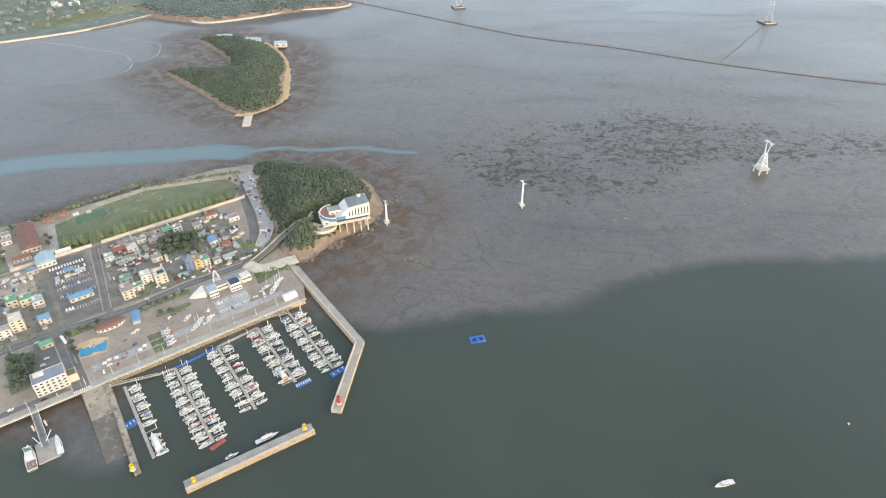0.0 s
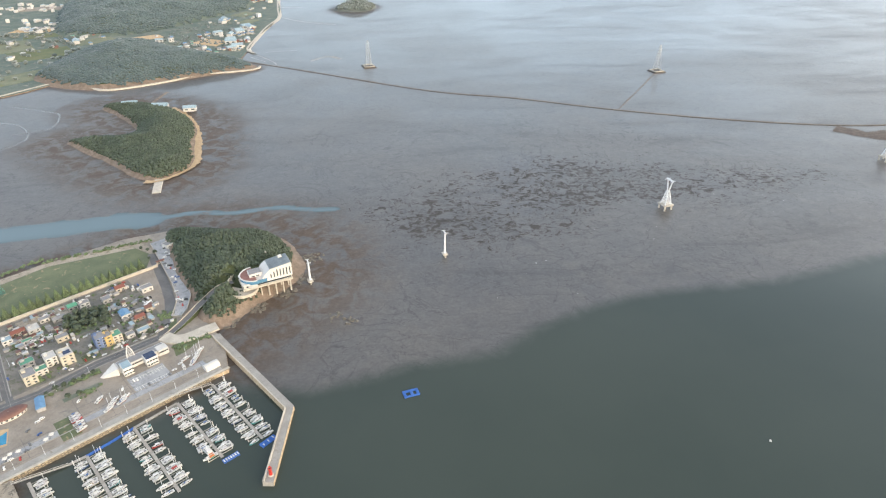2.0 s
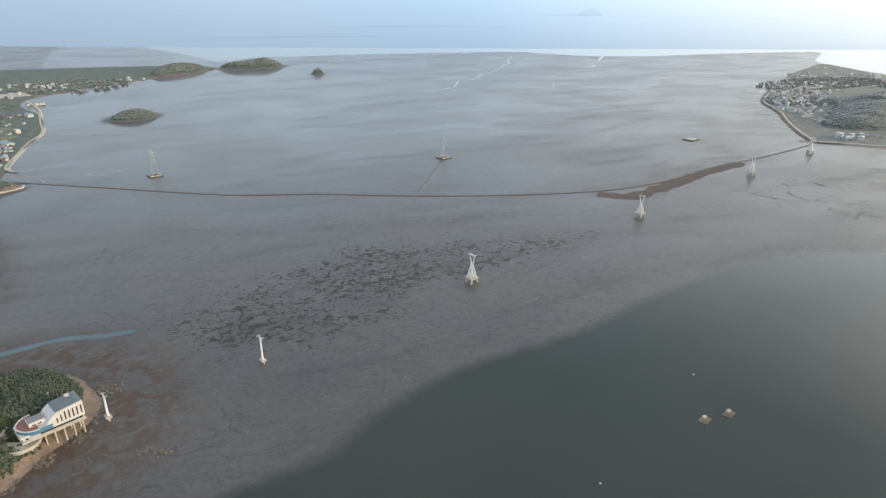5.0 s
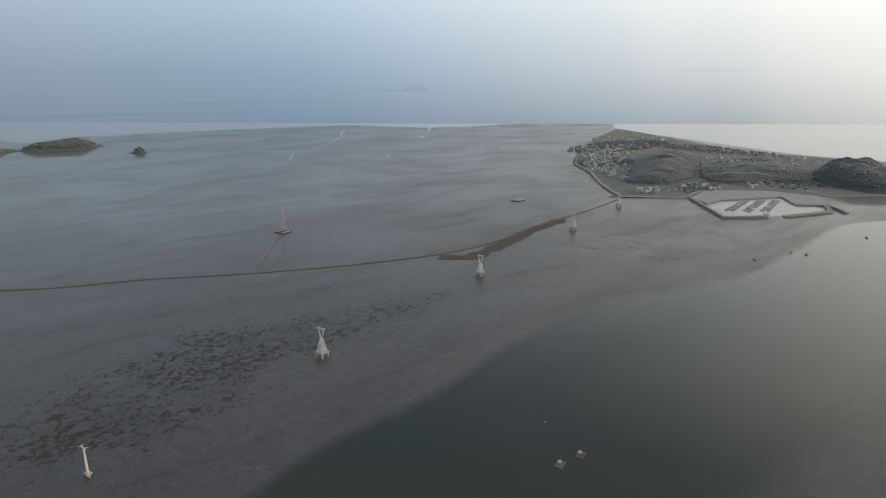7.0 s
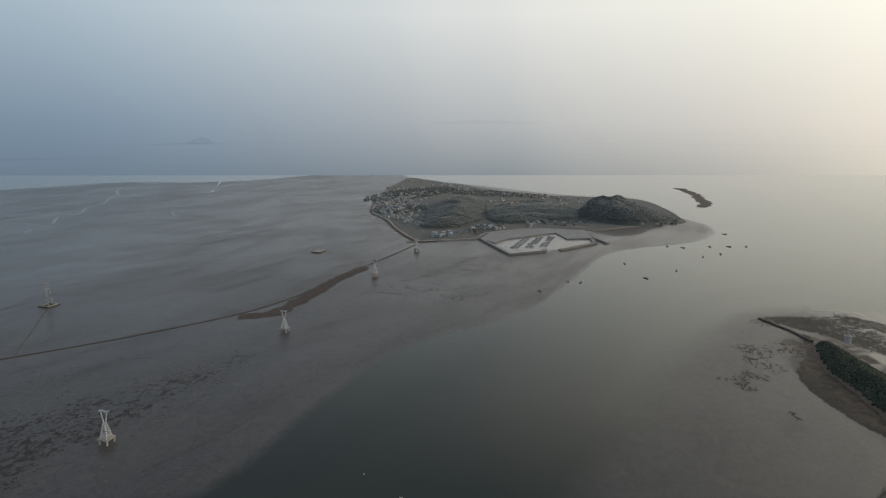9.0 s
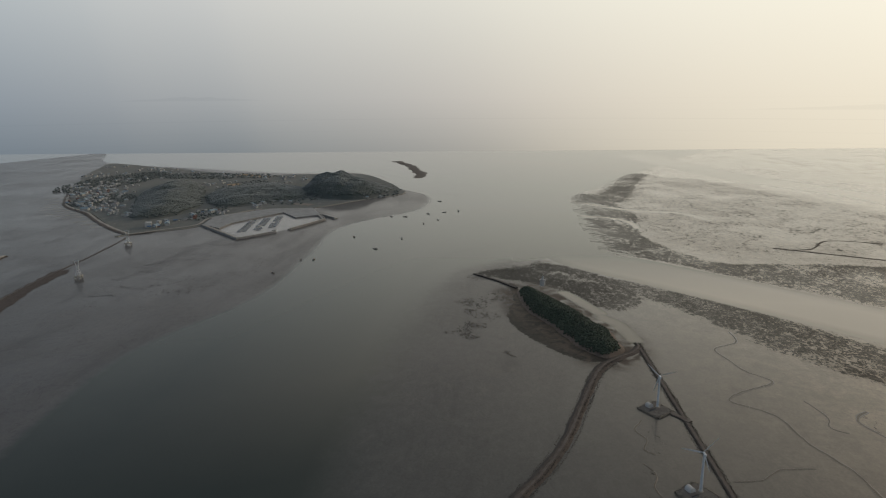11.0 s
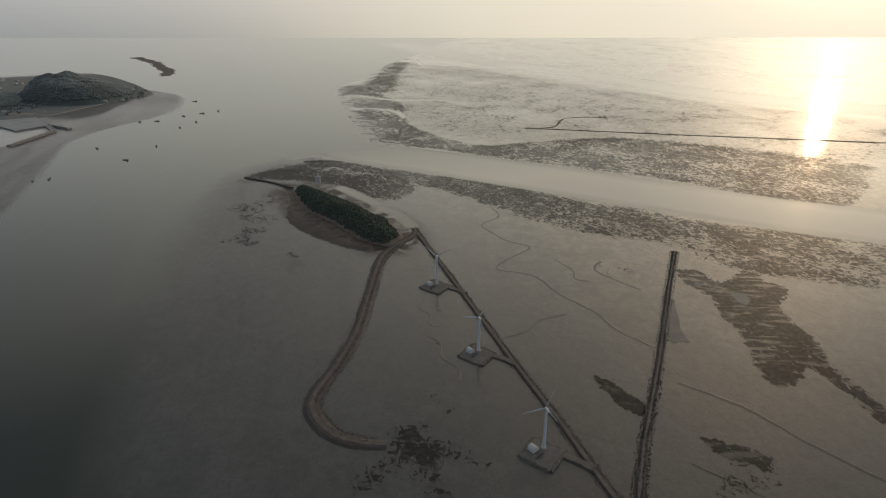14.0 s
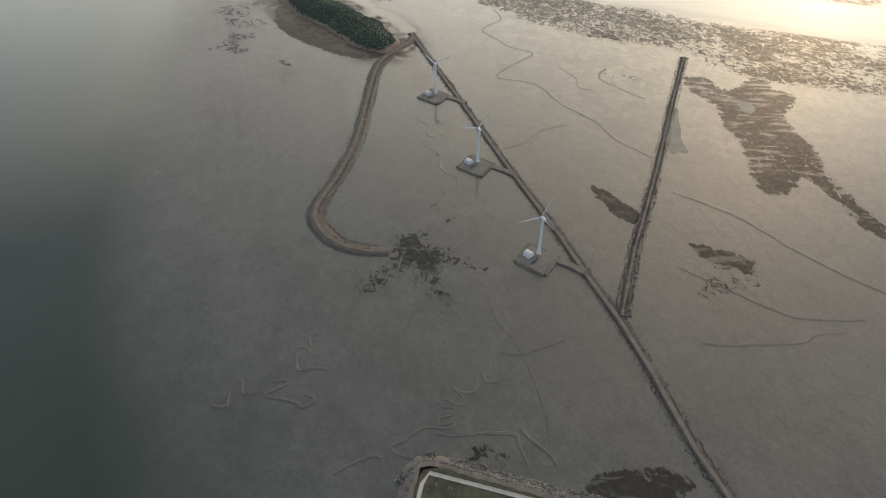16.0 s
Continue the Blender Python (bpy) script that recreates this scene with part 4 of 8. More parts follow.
# ---- ropeway towers ----
def ropeway_tower(x, y, deg, tall):
    t = thing("ropeway_tower", "white lattice ropeway tower on a concrete pile platform", "ropeway tower", "ropeway towers across the flats", at_plan(x, y, 0, deg))
    base, neck = 8.0, tall * 0.62
    for sx in (-1, 1):
        for sy in (-1, 1):
            part("footing", rod(B(), (sx * 6, sy * 6, -1.5), (sx * 6, sy * 6, 7), 1.3, sides=10), PALE_CONCRETE, t)
    part("platform", box(B(), (16, 16, 1.8), (0, 0, 7), bevel=0.2), PALE_CONCRETE, t, "pale concrete platform")
    z0 = 8.8
    for sx in (-1, 1):
        for sy in (-1, 1):
            part("leg", rod(B(), (sx * 5.2, sy * 5.2, z0), (sx * 1.6, sy * 1.6, neck), 0.5, 0.42), STEEL_WHITE, t)
    bm = B()
    steps = 5
    for i in range(steps):
        u, w = i / steps, (i + 1) / steps
        r0, r1 = 5.2 + (1.6 - 5.2) * u, 5.2 + (1.6 - 5.2) * w
        h0, h1 = z0 + (neck - z0) * u, z0 + (neck - z0) * w
        ring0, ring1 = [(r0, r0, h0), (-r0, r0, h0), (-r0, -r0, h0), (r0, -r0, h0)], [(r1, r1, h1), (-r1, r1, h1), (-r1, -r1, h1), (r1, -r1, h1)]
        for k in range(4):
            rod(bm, ring0[k], ring1[(k + 1) % 4], 0.2, sides=5), rod(bm, ring0[(k + 1) % 4], ring1[k], 0.2, sides=5), rod(bm, ring1[k], ring1[(k + 1) % 4], 0.2, sides=5)
    part("lattice", bm, STEEL_WHITE, t)
    for sx in (-1, 1):
        part("fork", rod(B(), (sx * 1.4, 0, neck - 0.5), (sx * 4.6, 0, tall - 2), 0.85, 0.6), STEEL_WHITE, t)
        part("saddle", box(B(), (0.9, 9, 1.0), (sx * 5.4, 0, tall - 1.6), bevel=0.15), STEEL, t)
    part("crossarm", box(B(), (13.5, 1.3, 1.2), (0, 0, tall - 2.2), bevel=0.15), STEEL_WHITE, t)
    part("walkway", box(B(), (14.5, 3.2, 0.3), (0, 0, tall - 0.6)), STEEL, t)
    return t


LINE = math.degrees(math.atan2(755 - 667, 433 - 98)) - 90
for x, y, tall in ((432, 755, 46), (879, 872, 44), (1346, 988, 46), (1690, 1072, 44)):
    ropeway_tower(x, y, LINE, tall)


# ---- power pylons ----
def power_pylon(x, y, tall, deg):
    t = thing("power_pylon", "tall grey steel lattice power pylon on a square concrete base", "power pylon", "pylons on the flats", at_plan(x, y, 0, deg))
    part("base", box(B(), (34, 34, 3.0), (0, 0, -0.6), bevel=0.4, taper=0.9), DARK_ROAD, t, "dark stone bank round the base")
    for k in range(4):
        part("curb", box(B(), (26, 2.4, 1.6), (12 * (1, 0, -1, 0)[k], 12 * (0, 1, 0, -1)[k], 2.3), radians(90 + 90 * k), bevel=0.2), PALE_CONCRETE, t)
    for sx in (-1, 1):
        for sy in (-1, 1):
            part("leg", rod(B(), (sx * 7, sy * 7, 2.3), (sx * 0.9, sy * 0.9, tall), 0.42, 0.3, 6), STEEL, t)
    bm = B()
    n = 9
    for i in range(n):
        u, w = i / n, (i + 1) / n
        r0, r1, h0, h1 = 7 - 6.1 * u, 7 - 6.1 * w, 2.3 + (tall - 2.3) * u, 2.3 + (tall - 2.3) * w
        a, b = [(r0, r0, h0), (-r0, r0, h0), (-r0, -r0, h0), (r0, -r0, h0)], [(r1, r1, h1), (-r1, r1, h1), (-r1, -r1, h1), (r1, -r1, h1)]
        for k in range(4):
            rod(bm, a[k], b[(k + 1) % 4], 0.17, sides=4), rod(bm, a[(k + 1) % 4], b[k], 0.17, sides=4)
    part("lattice", bm, STEEL, t)
    for i, h in enumerate((0.62, 0.74, 0.86)):
        arm = box(B(), (15 - i * 1.5, 0.9, 0.8), (0, 0, tall * h), bevel=0.1)
        part("crossarm", arm, STEEL, t)
    return t


power_pylon(41, 1613, 66, 12)
power_pylon(744, 1467, 64, 12)
t = thing("pylon_base", "bare square concrete pylon base with a dark stone bank", "pylon base", at=at_plan(1521, 1341, 0, 12))
part("bank", box(B(), (44, 36, 3.0), (0, 0, -0.6), bevel=0.4, taper=0.9), DARK_ROAD, t)
part("deck", box(B(), (34, 26, 1.4), (0, 0, 2.3), bevel=0.2), PALE_CONCRETE, t)


# ---- wind turbines ----
def wind_turbine(x, y, deg, hub=46.0, blade=23.0, start=20.0):
    t = thing("wind_turbine", "white three-bladed wind turbine standing still on a stone pad", "wind turbine", "turbines beside the service road", at_plan(x, y, 0, deg))
    part("tower", rod(B(), (0, 0, 2.0), (0, 0, hub - 1), 1.7, 1.0, 20), STEEL_WHITE, t)
    part("foot", rod(B(), (0, 0, 1.9), (0, 0, 2.7), 3.0, 2.6, 16), PALE_CONCRETE, t)
    part("nacelle", box(B(), (2.6, 6.5, 2.6), (0, 1.2, hub - 1.2), bevel=0.5), STEEL_WHITE, t)
    hubm = part("hub", rod(B(), (0, -3.6, hub), (0, -2.0, hub), 0.5, 1.2, 12), STEEL_WHITE, t)
    for k in range(3):
        a = radians(start + 120 * k)
        bm = B()
        n = 7
        rows = []
        for i in range(n + 1):
            u = i / n
            chord = (0.7 + 1.4 * math.sin(min(u * 4, 1) * math.pi / 2)) * (1 - 0.78 * u)
            th = 0.5 * (1 - 0.85 * u)
            tw = radians(24 * (1 - u) + 4)
            r = 0.8 + blade * u
            row = []
            for cx, cy in ((-0.35, 0), (0.1, 0.5), (0.65, 0), (0.1, -0.5)):
                lx, ly = cx * chord, cy * th
                qx, qy = lx * math.cos(tw) - ly * math.sin(tw), lx * math.sin(tw) + ly * math.cos(tw)
                row.append(bm.verts.new((qx * math.cos(a) + r * math.sin(a), -2.8 + qy, hub - qx * math.sin(a) + r * math.cos(a))))
            rows.append(row)
        for p, q in zip(rows, rows[1:]):
            for i in range(4):
                bm.faces.new((p[i], p[(i + 1) % 4], q[(i + 1) % 4], q[i]))
        bm.faces.new(rows[-1])
        bmesh.ops.recalc_face_normals(bm, faces=bm.faces)
        part("blade", bm, STEEL_WHITE, t)
    return t


for x, y, s in ((797, -219, 165), (609, -219, 80), (430, -223, 95)):
    wind_turbine(x, y, 90, start=s)
    structure("turbine_pad", slab("turbine_pad", [(x + 16, y + 1), (x - 10, y - 17), (x - 30, y + 7), (x - 4, y + 26)], -0.5, 1.9, [mat("pad_gravel", (0.15, 0.137, 0.122), (0.20, 0.183, 0.163), 8, 0.9, bump=0.03, stain=((0.11, 0.10, 0.09), 0.2)), WET_STONE], (0, 1)), "square stone-edged pad under a wind turbine", "pad")

# ---- the port: plan in quay metres, u along the quay, v inland ----
QUAY_DEG = 36.0
QX, QY = math.cos(radians(QUAY_DEG)), math.sin(radians(QUAY_DEG))
GROUND = 4.0


def port(u, v):
    return (-292 + u * QX - v * QY, 375 + u * QY + v * QX)


def at_port(u, v, z=GROUND, deg=0.0):
    x, y = port(u, v)
    return pose(x, y, z, 0, 0, QUAY_DEG + deg)


def ground_patch(name, outline, z, material, label, category, thick=0.3):
    return structure(name, slab(name, [port(u, v) for u, v in outline], GROUND - thick, GROUND + z, material), label, category)


def rect(u0, v0, u1, v1):
    return [(u0, v0), (u1, v0), (u1, v1), (u0, v1)]


COURT_GREEN = mat("court_green", (0.055, 0.115, 0.08), (0.07, 0.135, 0.09), 8, 0.8, bump=0.01)
POOL_BLUE = mat("play_blue", (0.03, 0.20, 0.36), (0.05, 0.26, 0.42), 5, 0.7, bump=0.01)
SAND = mat("play_sand", (0.42, 0.30, 0.18), (0.50, 0.37, 0.23), 5, 0.95, bump=0.03)
PAINT_LINE = mat("road_paint", (0.62, 0.62, 0.60), (0.72, 0.72, 0.70), 3, 0.8, stain=((0.35, 0.35, 0.35), 0.2))
DECK_GREY = mat("deck_grey", (0.27, 0.28, 0.30), (0.34, 0.35, 0.365), 10, 0.85, bump=0.01, stain=((0.18, 0.19, 0.20), 0.2))
TOWN_GREY = mat("town_yard", (0.135, 0.132, 0.120), (0.215, 0.200, 0.180), 12, 0.92, bump=0.03, stain=((0.12, 0.125, 0.09), 0.25))

ground_patch("town_block", rect(-160, 100, 178, 226), 0.02, TOWN_GREY, "worn grey yard ground between the town houses", "ground")
ground_patch("boat_yard", rect(-60, 176, -27, 222), 0.06, DIRT, "bare sandy yard behind the houses", "ground")
ground_patch("parking_lot", rect(-13, 103, 24, 222), 0.07, ASPHALT, "dark asphalt parking lot with faded bays", "parking lot")
ground_patch("main_road", [(-170, 92), (-17, 91), (47, 84), (100, 90), (167, 88), (176, 96), (100, 99), (47, 93), (-17, 100), (-170, 101)], 0.10, ASPHALT, "two-lane asphalt road through the port town", "road")
ground_patch("cross_road", [(21, 80), (27, 80), (40, 224), (33, 224)], 0.115, ASPHALT, "narrow asphalt side street", "road")
ground_patch("side_street", [(-26, 95), (-20, 95), (-16, 190), (-22, 190)], 0.125, ASPHALT, "narrow asphalt side street", "road")
ground_patch("ramp_road", [(-24, 4), (-11, 4), (-14, 92), (-27, 92)], 0.135, ASPHALT, "wide asphalt street leading to the slipway", "road")
ground_patch("hill_road", [(158, 92), (168, 86), (182, 112), (192, 124), (202, 150), (210, 179), (228, 262), (218, 266), (200, 183), (192, 154), (183, 132), (172, 116)], 0.145, ASPHALT, "asphalt road along the parking deck", "road")
ground_patch("promenade", rect(-120, 2, 184, 9), 0.05, CONCRETE, "concrete promenade along the quay edge", "pavement")
ground_patch("yard_road", rect(-6, 21, 176, 28), 0.04, DECK_GREY, "grey driving lane across the marina yard", "road")
ground_patch("car_park", rect(112, 29, 146, 52), 0.06, DECK_GREY, "grey car park of the marina", "parking lot")
ground_patch("lawn", rect(45, 11, 60, 39), 0.08, GRASS, "small square lawn in the marina yard", "lawn")
ground_patch("green_strip", rect(50, 79, 98, 84), 0.08, SCRUB, "strip of shrubs beside the road", "planting")
ground_patch("green_strip", rect(-16, 80, 18, 89), 0.08, SCRUB, "strip of shrubs beside the road", "planting")
ground_patch("green_strip", rect(60, 60, 92, 66), 0.08, SCRUB, "strip of grass in the marina yard", "planting")
ground_patch("green_strip", [(160, 52), (168, 52), (198, 62), (196, 68), (165, 72)], 0.08, GRASS, "grassy bank beside the terrace", "planting")
ground_patch("hotel_car_park", rect(-44, 40, -27, 88), 0.06, ASPHALT, "asphalt car park beside the hotel", "parking lot")
ground_patch("quay_road", rect(-160, 9, -28, 15), 0.05, ASPHALT, "asphalt road along the old quay", "road")
ground_patch("house_garden", rect(92, 104, 108, 116), 0.06, GRASS, "small green garden beside the houses", "lawn")
ground_patch("house_garden", rect(86, 106, 92, 135), 0.065, SCRUB, "green garden strip beside the houses", "planting")
ground_patch("house_garden", rect(100, 155, 138, 192), 0.06, SCRUB, "overgrown grove ground", "planting")
ground_patch("house_garden", rect(60, 202, 108, 222), 0.06, DIRT, "bare sandy yard along the wall", "ground")
ground_patch("hotel_garden", rect(-68, 32, -44, 82), 0.08, SCRUB, "overgrown garden beside the hotel", "planting")
ground_patch("playground_sand", [(-12, 44), (10, 40), (16, 60), (4, 66), (-10, 66)], 0.06, SAND, "sandy playground ground", "playground")
ground_patch("playground_floor", [(-11, 46), (-4, 44), (0, 46), (10, 42), (14, 57), (6, 54), (2, 58), (-6, 56), (-10, 60)], 0.12, POOL_BLUE, "bright blue play floor with curved edges", "playground")
ground_patch("sports_field", [(5, 236), (205, 236), (222, 262), (214, 292), (120, 322), (66, 316), (8, 300)], 0.05, GRASS, "large green sports field", "field")
ground_patch("dirt_track", [(60, 318), (120, 323), (214, 293), (224, 266), (232, 270), (224, 300), (122, 333), (60, 328)], 0.06, DIRT, "bare dirt track along the field", "track")
ground_patch("field_lane", [(-5, 236), (4, 236), (10, 306), (3, 308)], 0.07, CONCRETE, "grey lane beside the field", "road")
ground_patch("sports_court", [(30, 287), (68, 293), (66, 308), (30, 298)], 0.12, COURT_GREEN, "green fenced sports court", "court")
ground_patch("small_court", [(9, 294), (23, 297), (22, 305), (10, 302)], 0.12, COURT_GREEN, "small pale green court", "court")
ground_patch("farm_plot", [(-140, 230), (-46, 230), (-48, 320), (-140, 330)], 0.05, SCRUB, "overgrown green plots beside the sheds", "field")
structure("parking_deck", slab("parking_deck", [port(u, v) for u, v in [(231, 288), (250, 288), (236, 211), (217, 140), (202, 118), (192, 111), (184, 118), (203, 144), (212, 179)]], 3, 6, [DECK_GREY, CONCRETE], (0, 1)),
          "grey concrete parking deck along the hill", "parking deck")
structure("terrace", sweep("terrace", [(*port(u, v), 4) for u, v in curve([(164, 90), (170, 77), (182, 71), (198, 70), (212, 68)], 3)], [(-7, 0), (-7, 1.6), (7, 1.6), (7, 0)], PALE_CONCRETE),
          "curved pale stepped terrace by the breakwater", "terrace")
wallway = sweep("long_wall", [(*port(u, 229), GROUND) for u in (-45, 36)], [(-0.9, 0), (-0.9, 3.4), (0.9, 3.4), (0.9, 0)], PALE_CONCRETE)
structure("long_wall", wallway, "long pale flood wall behind the town", "wall")
structure("long_wall", sweep("long_wall", [(*port(u, 229), GROUND) for u in (46, 216)], [(-0.9, 0), (-0.9, 3.4), (0.9, 3.4), (0.9, 0)], PALE_CONCRETE), "long pale flood wall behind the town", "wall")
for u0, v0, u1, n in ((-10, 122, 22, 12), (-10, 148, 22, 12), (-10, 164, 22, 12), (-10, 176, 22, 12), (114, 31, 145, 11), (114, 45, 145, 11)):
    ob = thing("bay_marking", "faded white parking bay lines on asphalt", "marking", "parking bay lines", at_port(u0, v0))
    ob["kind"] = "structure"
    w = (u1 - u0) / n
    for i in range(n + 1):
        part("line", box(B(), (0.35, 5.0, 0.02), (i * w, 0, 0.09)), PAINT_LINE, ob)
    part("line", box(B(), (u1 - u0, 0.35, 0.02), ((u1 - u0) / 2, 2.5, 0.095)), PAINT_LINE, ob)

# quay front: sloping stone blocks below a cap
STONE = bpy.data.meshes.new("stone")
_b = box(B(), (1.9, 0.5, 0.95), (0, 0, 0), bevel=0.12)
_b.to_mesh(STONE), _b.free()
STONE.materials.append(QUAY_STONE)
structure("quay_cap", sweep("quay_cap", [(*port(u, 0.6), GROUND) for u in (-150, 0, 190)], [(-1.2, -0.4), (-1.2, 0.45), (1.0, 0.45), (1.0, -0.4)], PALE_CONCRETE), "pale concrete cap along the quay edge", "quay")
quay_face = structure("quay_face", sweep("quay_face", [(*port(u, -0.2), 0) for u in (5, 189)], [(-0.1, -1.5), (-0.1, 3.7), (0.5, 3.7), (0.9, -1.5)], WET_STONE), "stone block quay face", "quay")
for row in range(4):
    for i in range(74):
        if (i + row) % 2 == 0:
            ob = new("stone", STONE)
            ob.parent = quay_face
            ob.matrix_world = at_port(6 + i * 2.47, -0.75, 0.1 + row * 0.9)
# slipway
SLIP = mat("slipway_concrete", (0.235, 0.205, 0.165), (0.31, 0.275, 0.225), 14, 0.7, bump=0.02, stain=((0.13, 0.115, 0.095), 0.3))
SLIP_WET = mat("wet_slipway", (0.085, 0.08, 0.068), (0.125, 0.115, 0.098), 14, 0.35, bump=0.02, stain=((0.20, 0.175, 0.14), 0.22))
structure("wet_slipway", sweep("wet_slipway", [(*port(-10.5, -36), 2.1), (*port(-10.5, -114), -1.3)], [(-9.5, -3), (-9.5, 0), (8.5, 0), (8.5, -3)], [SLIP_WET]), "dark wet lower part of the slipway", "slipway")
structure("slipway", sweep("slipway", [(*port(-11, 3), 4.05), (*port(-10.5, -30), 2.4), (*port(-10.5, -36), 2.1)], [(-9.5, -3), (-9.5, 0), (8.5, 0), (8.5, -3)], [SLIP]), "broad concrete slipway going down into the water", "slipway")
structure("slipway_wall", sweep("slipway_wall", [(*port(0.5, -2), 4.0), (*port(0, -34), 3.2), (*port(-2, -108), 1.2)], [(-2.6, -3), (-2.6, 0.2), (2.2, 0.2), (2.2, -3)], SLIP), "stained concrete wall beside the slipway", "wall")


# ---- houses ----
TINTS = {}


def tint(name, c, rough=0.7, metal=0.0, size=4.0, k=0.8):
    if name not in TINTS:
        TINTS[name] = mat(name, [x * k for x in c], c, size, rough, metal, bump=0.01, stain=([x * 0.65 for x in c], 0.1))
    return TINTS[name]


CREAM, PALE, GREYW, BRICK = tint("cream_render", (0.50, 0.46, 0.38)), tint("pale_render", (0.55, 0.54, 0.52)), tint("grey_render", (0.36, 0.355, 0.35)), tint("brick_wall", (0.24, 0.16, 0.13))
BLUE_W, YELLOW_W = tint("blue_cladding", (0.13, 0.18, 0.32)), tint("yellow_cladding", (0.50, 0.37, 0.16))
R_GREEN, R_BLUE, R_RED, R_GREY, R_TEAL, R_BROWN = (tint("green_roof_paint", (0.10, 0.30, 0.20), 0.5), tint("blue_roof_sheet", (0.12, 0.25, 0.42), 0.45), tint("red_roof_tiles", (0.22, 0.085, 0.065)),
                                                tint("grey_roof", (0.26, 0.26, 0.27)), tint("teal_roof_sheet", (0.30, 0.40, 0.46), 0.45), tint("brown_roof", (0.17, 0.09, 0.075)))
SOLAR = mat("solar_panel", (0.02, 0.03, 0.07), (0.03, 0.05, 0.10), 2, 0.15, spec=0.6)
NAMES = {CREAM: "cream", PALE: "white", GREYW: "grey", BRICK: "brick", BLUE_W: "blue-clad", YELLOW_W: "yellow", R_GREEN: "green", R_BLUE: "blue", R_RED: "red tiled", R_GREY: "grey",
         R_TEAL: "pale blue sheet", R_BROWN: "brown", WHITE: "white"}
PANE = {}


def window(parent, size, at, deg):
    key = (round(size[0], 1), round(size[1], 1))
    if key not in PANE:
        f = bpy.data.meshes.new("window")
        b = box(B(), (key[0] + 0.2, 0.16, key[1] + 0.2), (0, 0, -0.1))
        b.to_mesh(f), b.free()
        f.materials.append(WHITE)
        g = bpy.data.meshes.new("pane")
        b = box(B(), (key[0], 0.12, key[1]), (0, -0.05, 0))
        b.to_mesh(g), b.free()
        g.materials.append(GLASS)
        PANE[key] = (f, g)
    ob = new("window", PANE[key][0])
    ob.parent = parent
    ob.matrix_basis = pose(*at, 0, 0, deg)
    p = new("pane", PANE[key][1])
    p.parent = ob
    return ob


def house(m, w, d, h, wall, roof, gable=False, floors=0, label="", name="house", category="house", group="town houses", solar=False, bays=None):
    ob = thing(name, label or "%s %s with a %s %s roof" % (NAMES[wall], "shed" if floors == 0 else "house", NAMES[roof], "pitched" if gable else "flat"), category, group, m)
    part("wall", box(B(), (w, d, h)), wall, ob)
    if gable:
        rise = min(w, d) * 0.26
        bm = B()
        e = 0.5
        W, D_ = w / 2 + e, d / 2 + e
        if w >= d:
            pts = [(-W, -D_, h), (W, -D_, h), (W, D_, h), (-W, D_, h), (-W, 0, h + rise), (W, 0, h + rise)]
            fs = [(0, 1, 5, 4), (2, 3, 4, 5), (1, 2, 5), (3, 0, 4), (3, 2, 1, 0)]
        else:
            pts = [(-W, -D_, h), (W, -D_, h), (W, D_, h), (-W, D_, h), (0, -D_, h + rise), (0, D_, h + rise)]
            fs = [(1, 2, 5, 4), (3, 0, 4, 5), (0, 1, 4), (2, 3, 5), (3, 2, 1, 0)]
        vs = [bm.verts.new(p) for p in pts]
        for f in fs:
            bm.faces.new([vs[i] for i in f])
        for v in bm.verts:
            v.co.z += 0.01
        part("roof", bm, roof, ob)
    else:
        bm = box(B(), (w - 0.5, d - 0.5, 0.25), (0, 0, h - 0.05))
        part("roof", bm, roof, ob)
        for k in range(4):
            along, off = (w, d / 2) if k % 2 == 0 else (d - 0.5, w / 2)
            part("parapet", box(B(), (along, 0.25, 0.7), ((0, 1, 0, -1)[k] * (off - 0.13), (-1, 0, 1, 0)[k] * (off - 0.13), h), radians(90 * k)), wall, ob)
        if floors > 1:
            part("stair_head", box(B(), (w * 0.3, d * 0.3, 2.2), (-w * 0.25, d * 0.22, h + 0.15), bevel=0.06), wall, ob)
    if solar:
        part("solar_array", box(B(), (w * 0.55, d * 0.4, 0.2), (w * 0.1, -d * 0.1, h + 0.45)), SOLAR, ob, "dark blue solar panels")
    n = max(floors, 1)
    for k in range(n):
        z = h * (k + 0.38) / n
        for i in range(bays or max(1, int(w / 4.5))):
            q = bays or max(1, int(w / 4.5))
            window(ob, (min(2.2, w / q * 0.55), min(1.5, h / n * 0.45)), ((i + 0.5) * w / q - w / 2, -d / 2, z), 0)
        for i in range(max(1, int(d / 5))):
            q = max(1, int(d / 5))
            window(ob, (1.6, min(1.4, h / n * 0.45)), (w / 2, (i + 0.5) * d / q - d / 2, z), 90)
    part("door", box(B(), (1.3, 0.14, 2.1), (w * 0.3, -d / 2 - 0.03, 0), bevel=0.04), R_GREY, ob)
    return ob


# sheds and houses: u, v, width, depth, height, wall, roof, pitched, floors
for u, v, w, d, h, wall, roof, gable, fl in [
        (-20, 284, 19, 58, 6, CREAM, R_BROWN, True, 0), (-11, 224, 18, 19, 6, PALE, R_TEAL, True, 0), (8, 234, 15, 6, 4, WHITE, WHITE, True, 0), (-31, 246, 18, 8, 4, GREYW, R_BROWN, True, 0),
        (-26, 213, 11, 7, 4, GREYW, R_BLUE, False, 0), (8, 138, 22, 9, 4, CREAM, R_BLUE, True, 0), (-50, 165, 10, 12, 8, CREAM, R_GREEN, False, 2)]:
    house(at_port(u, v), w, d, h, wall, roof, gable, fl)
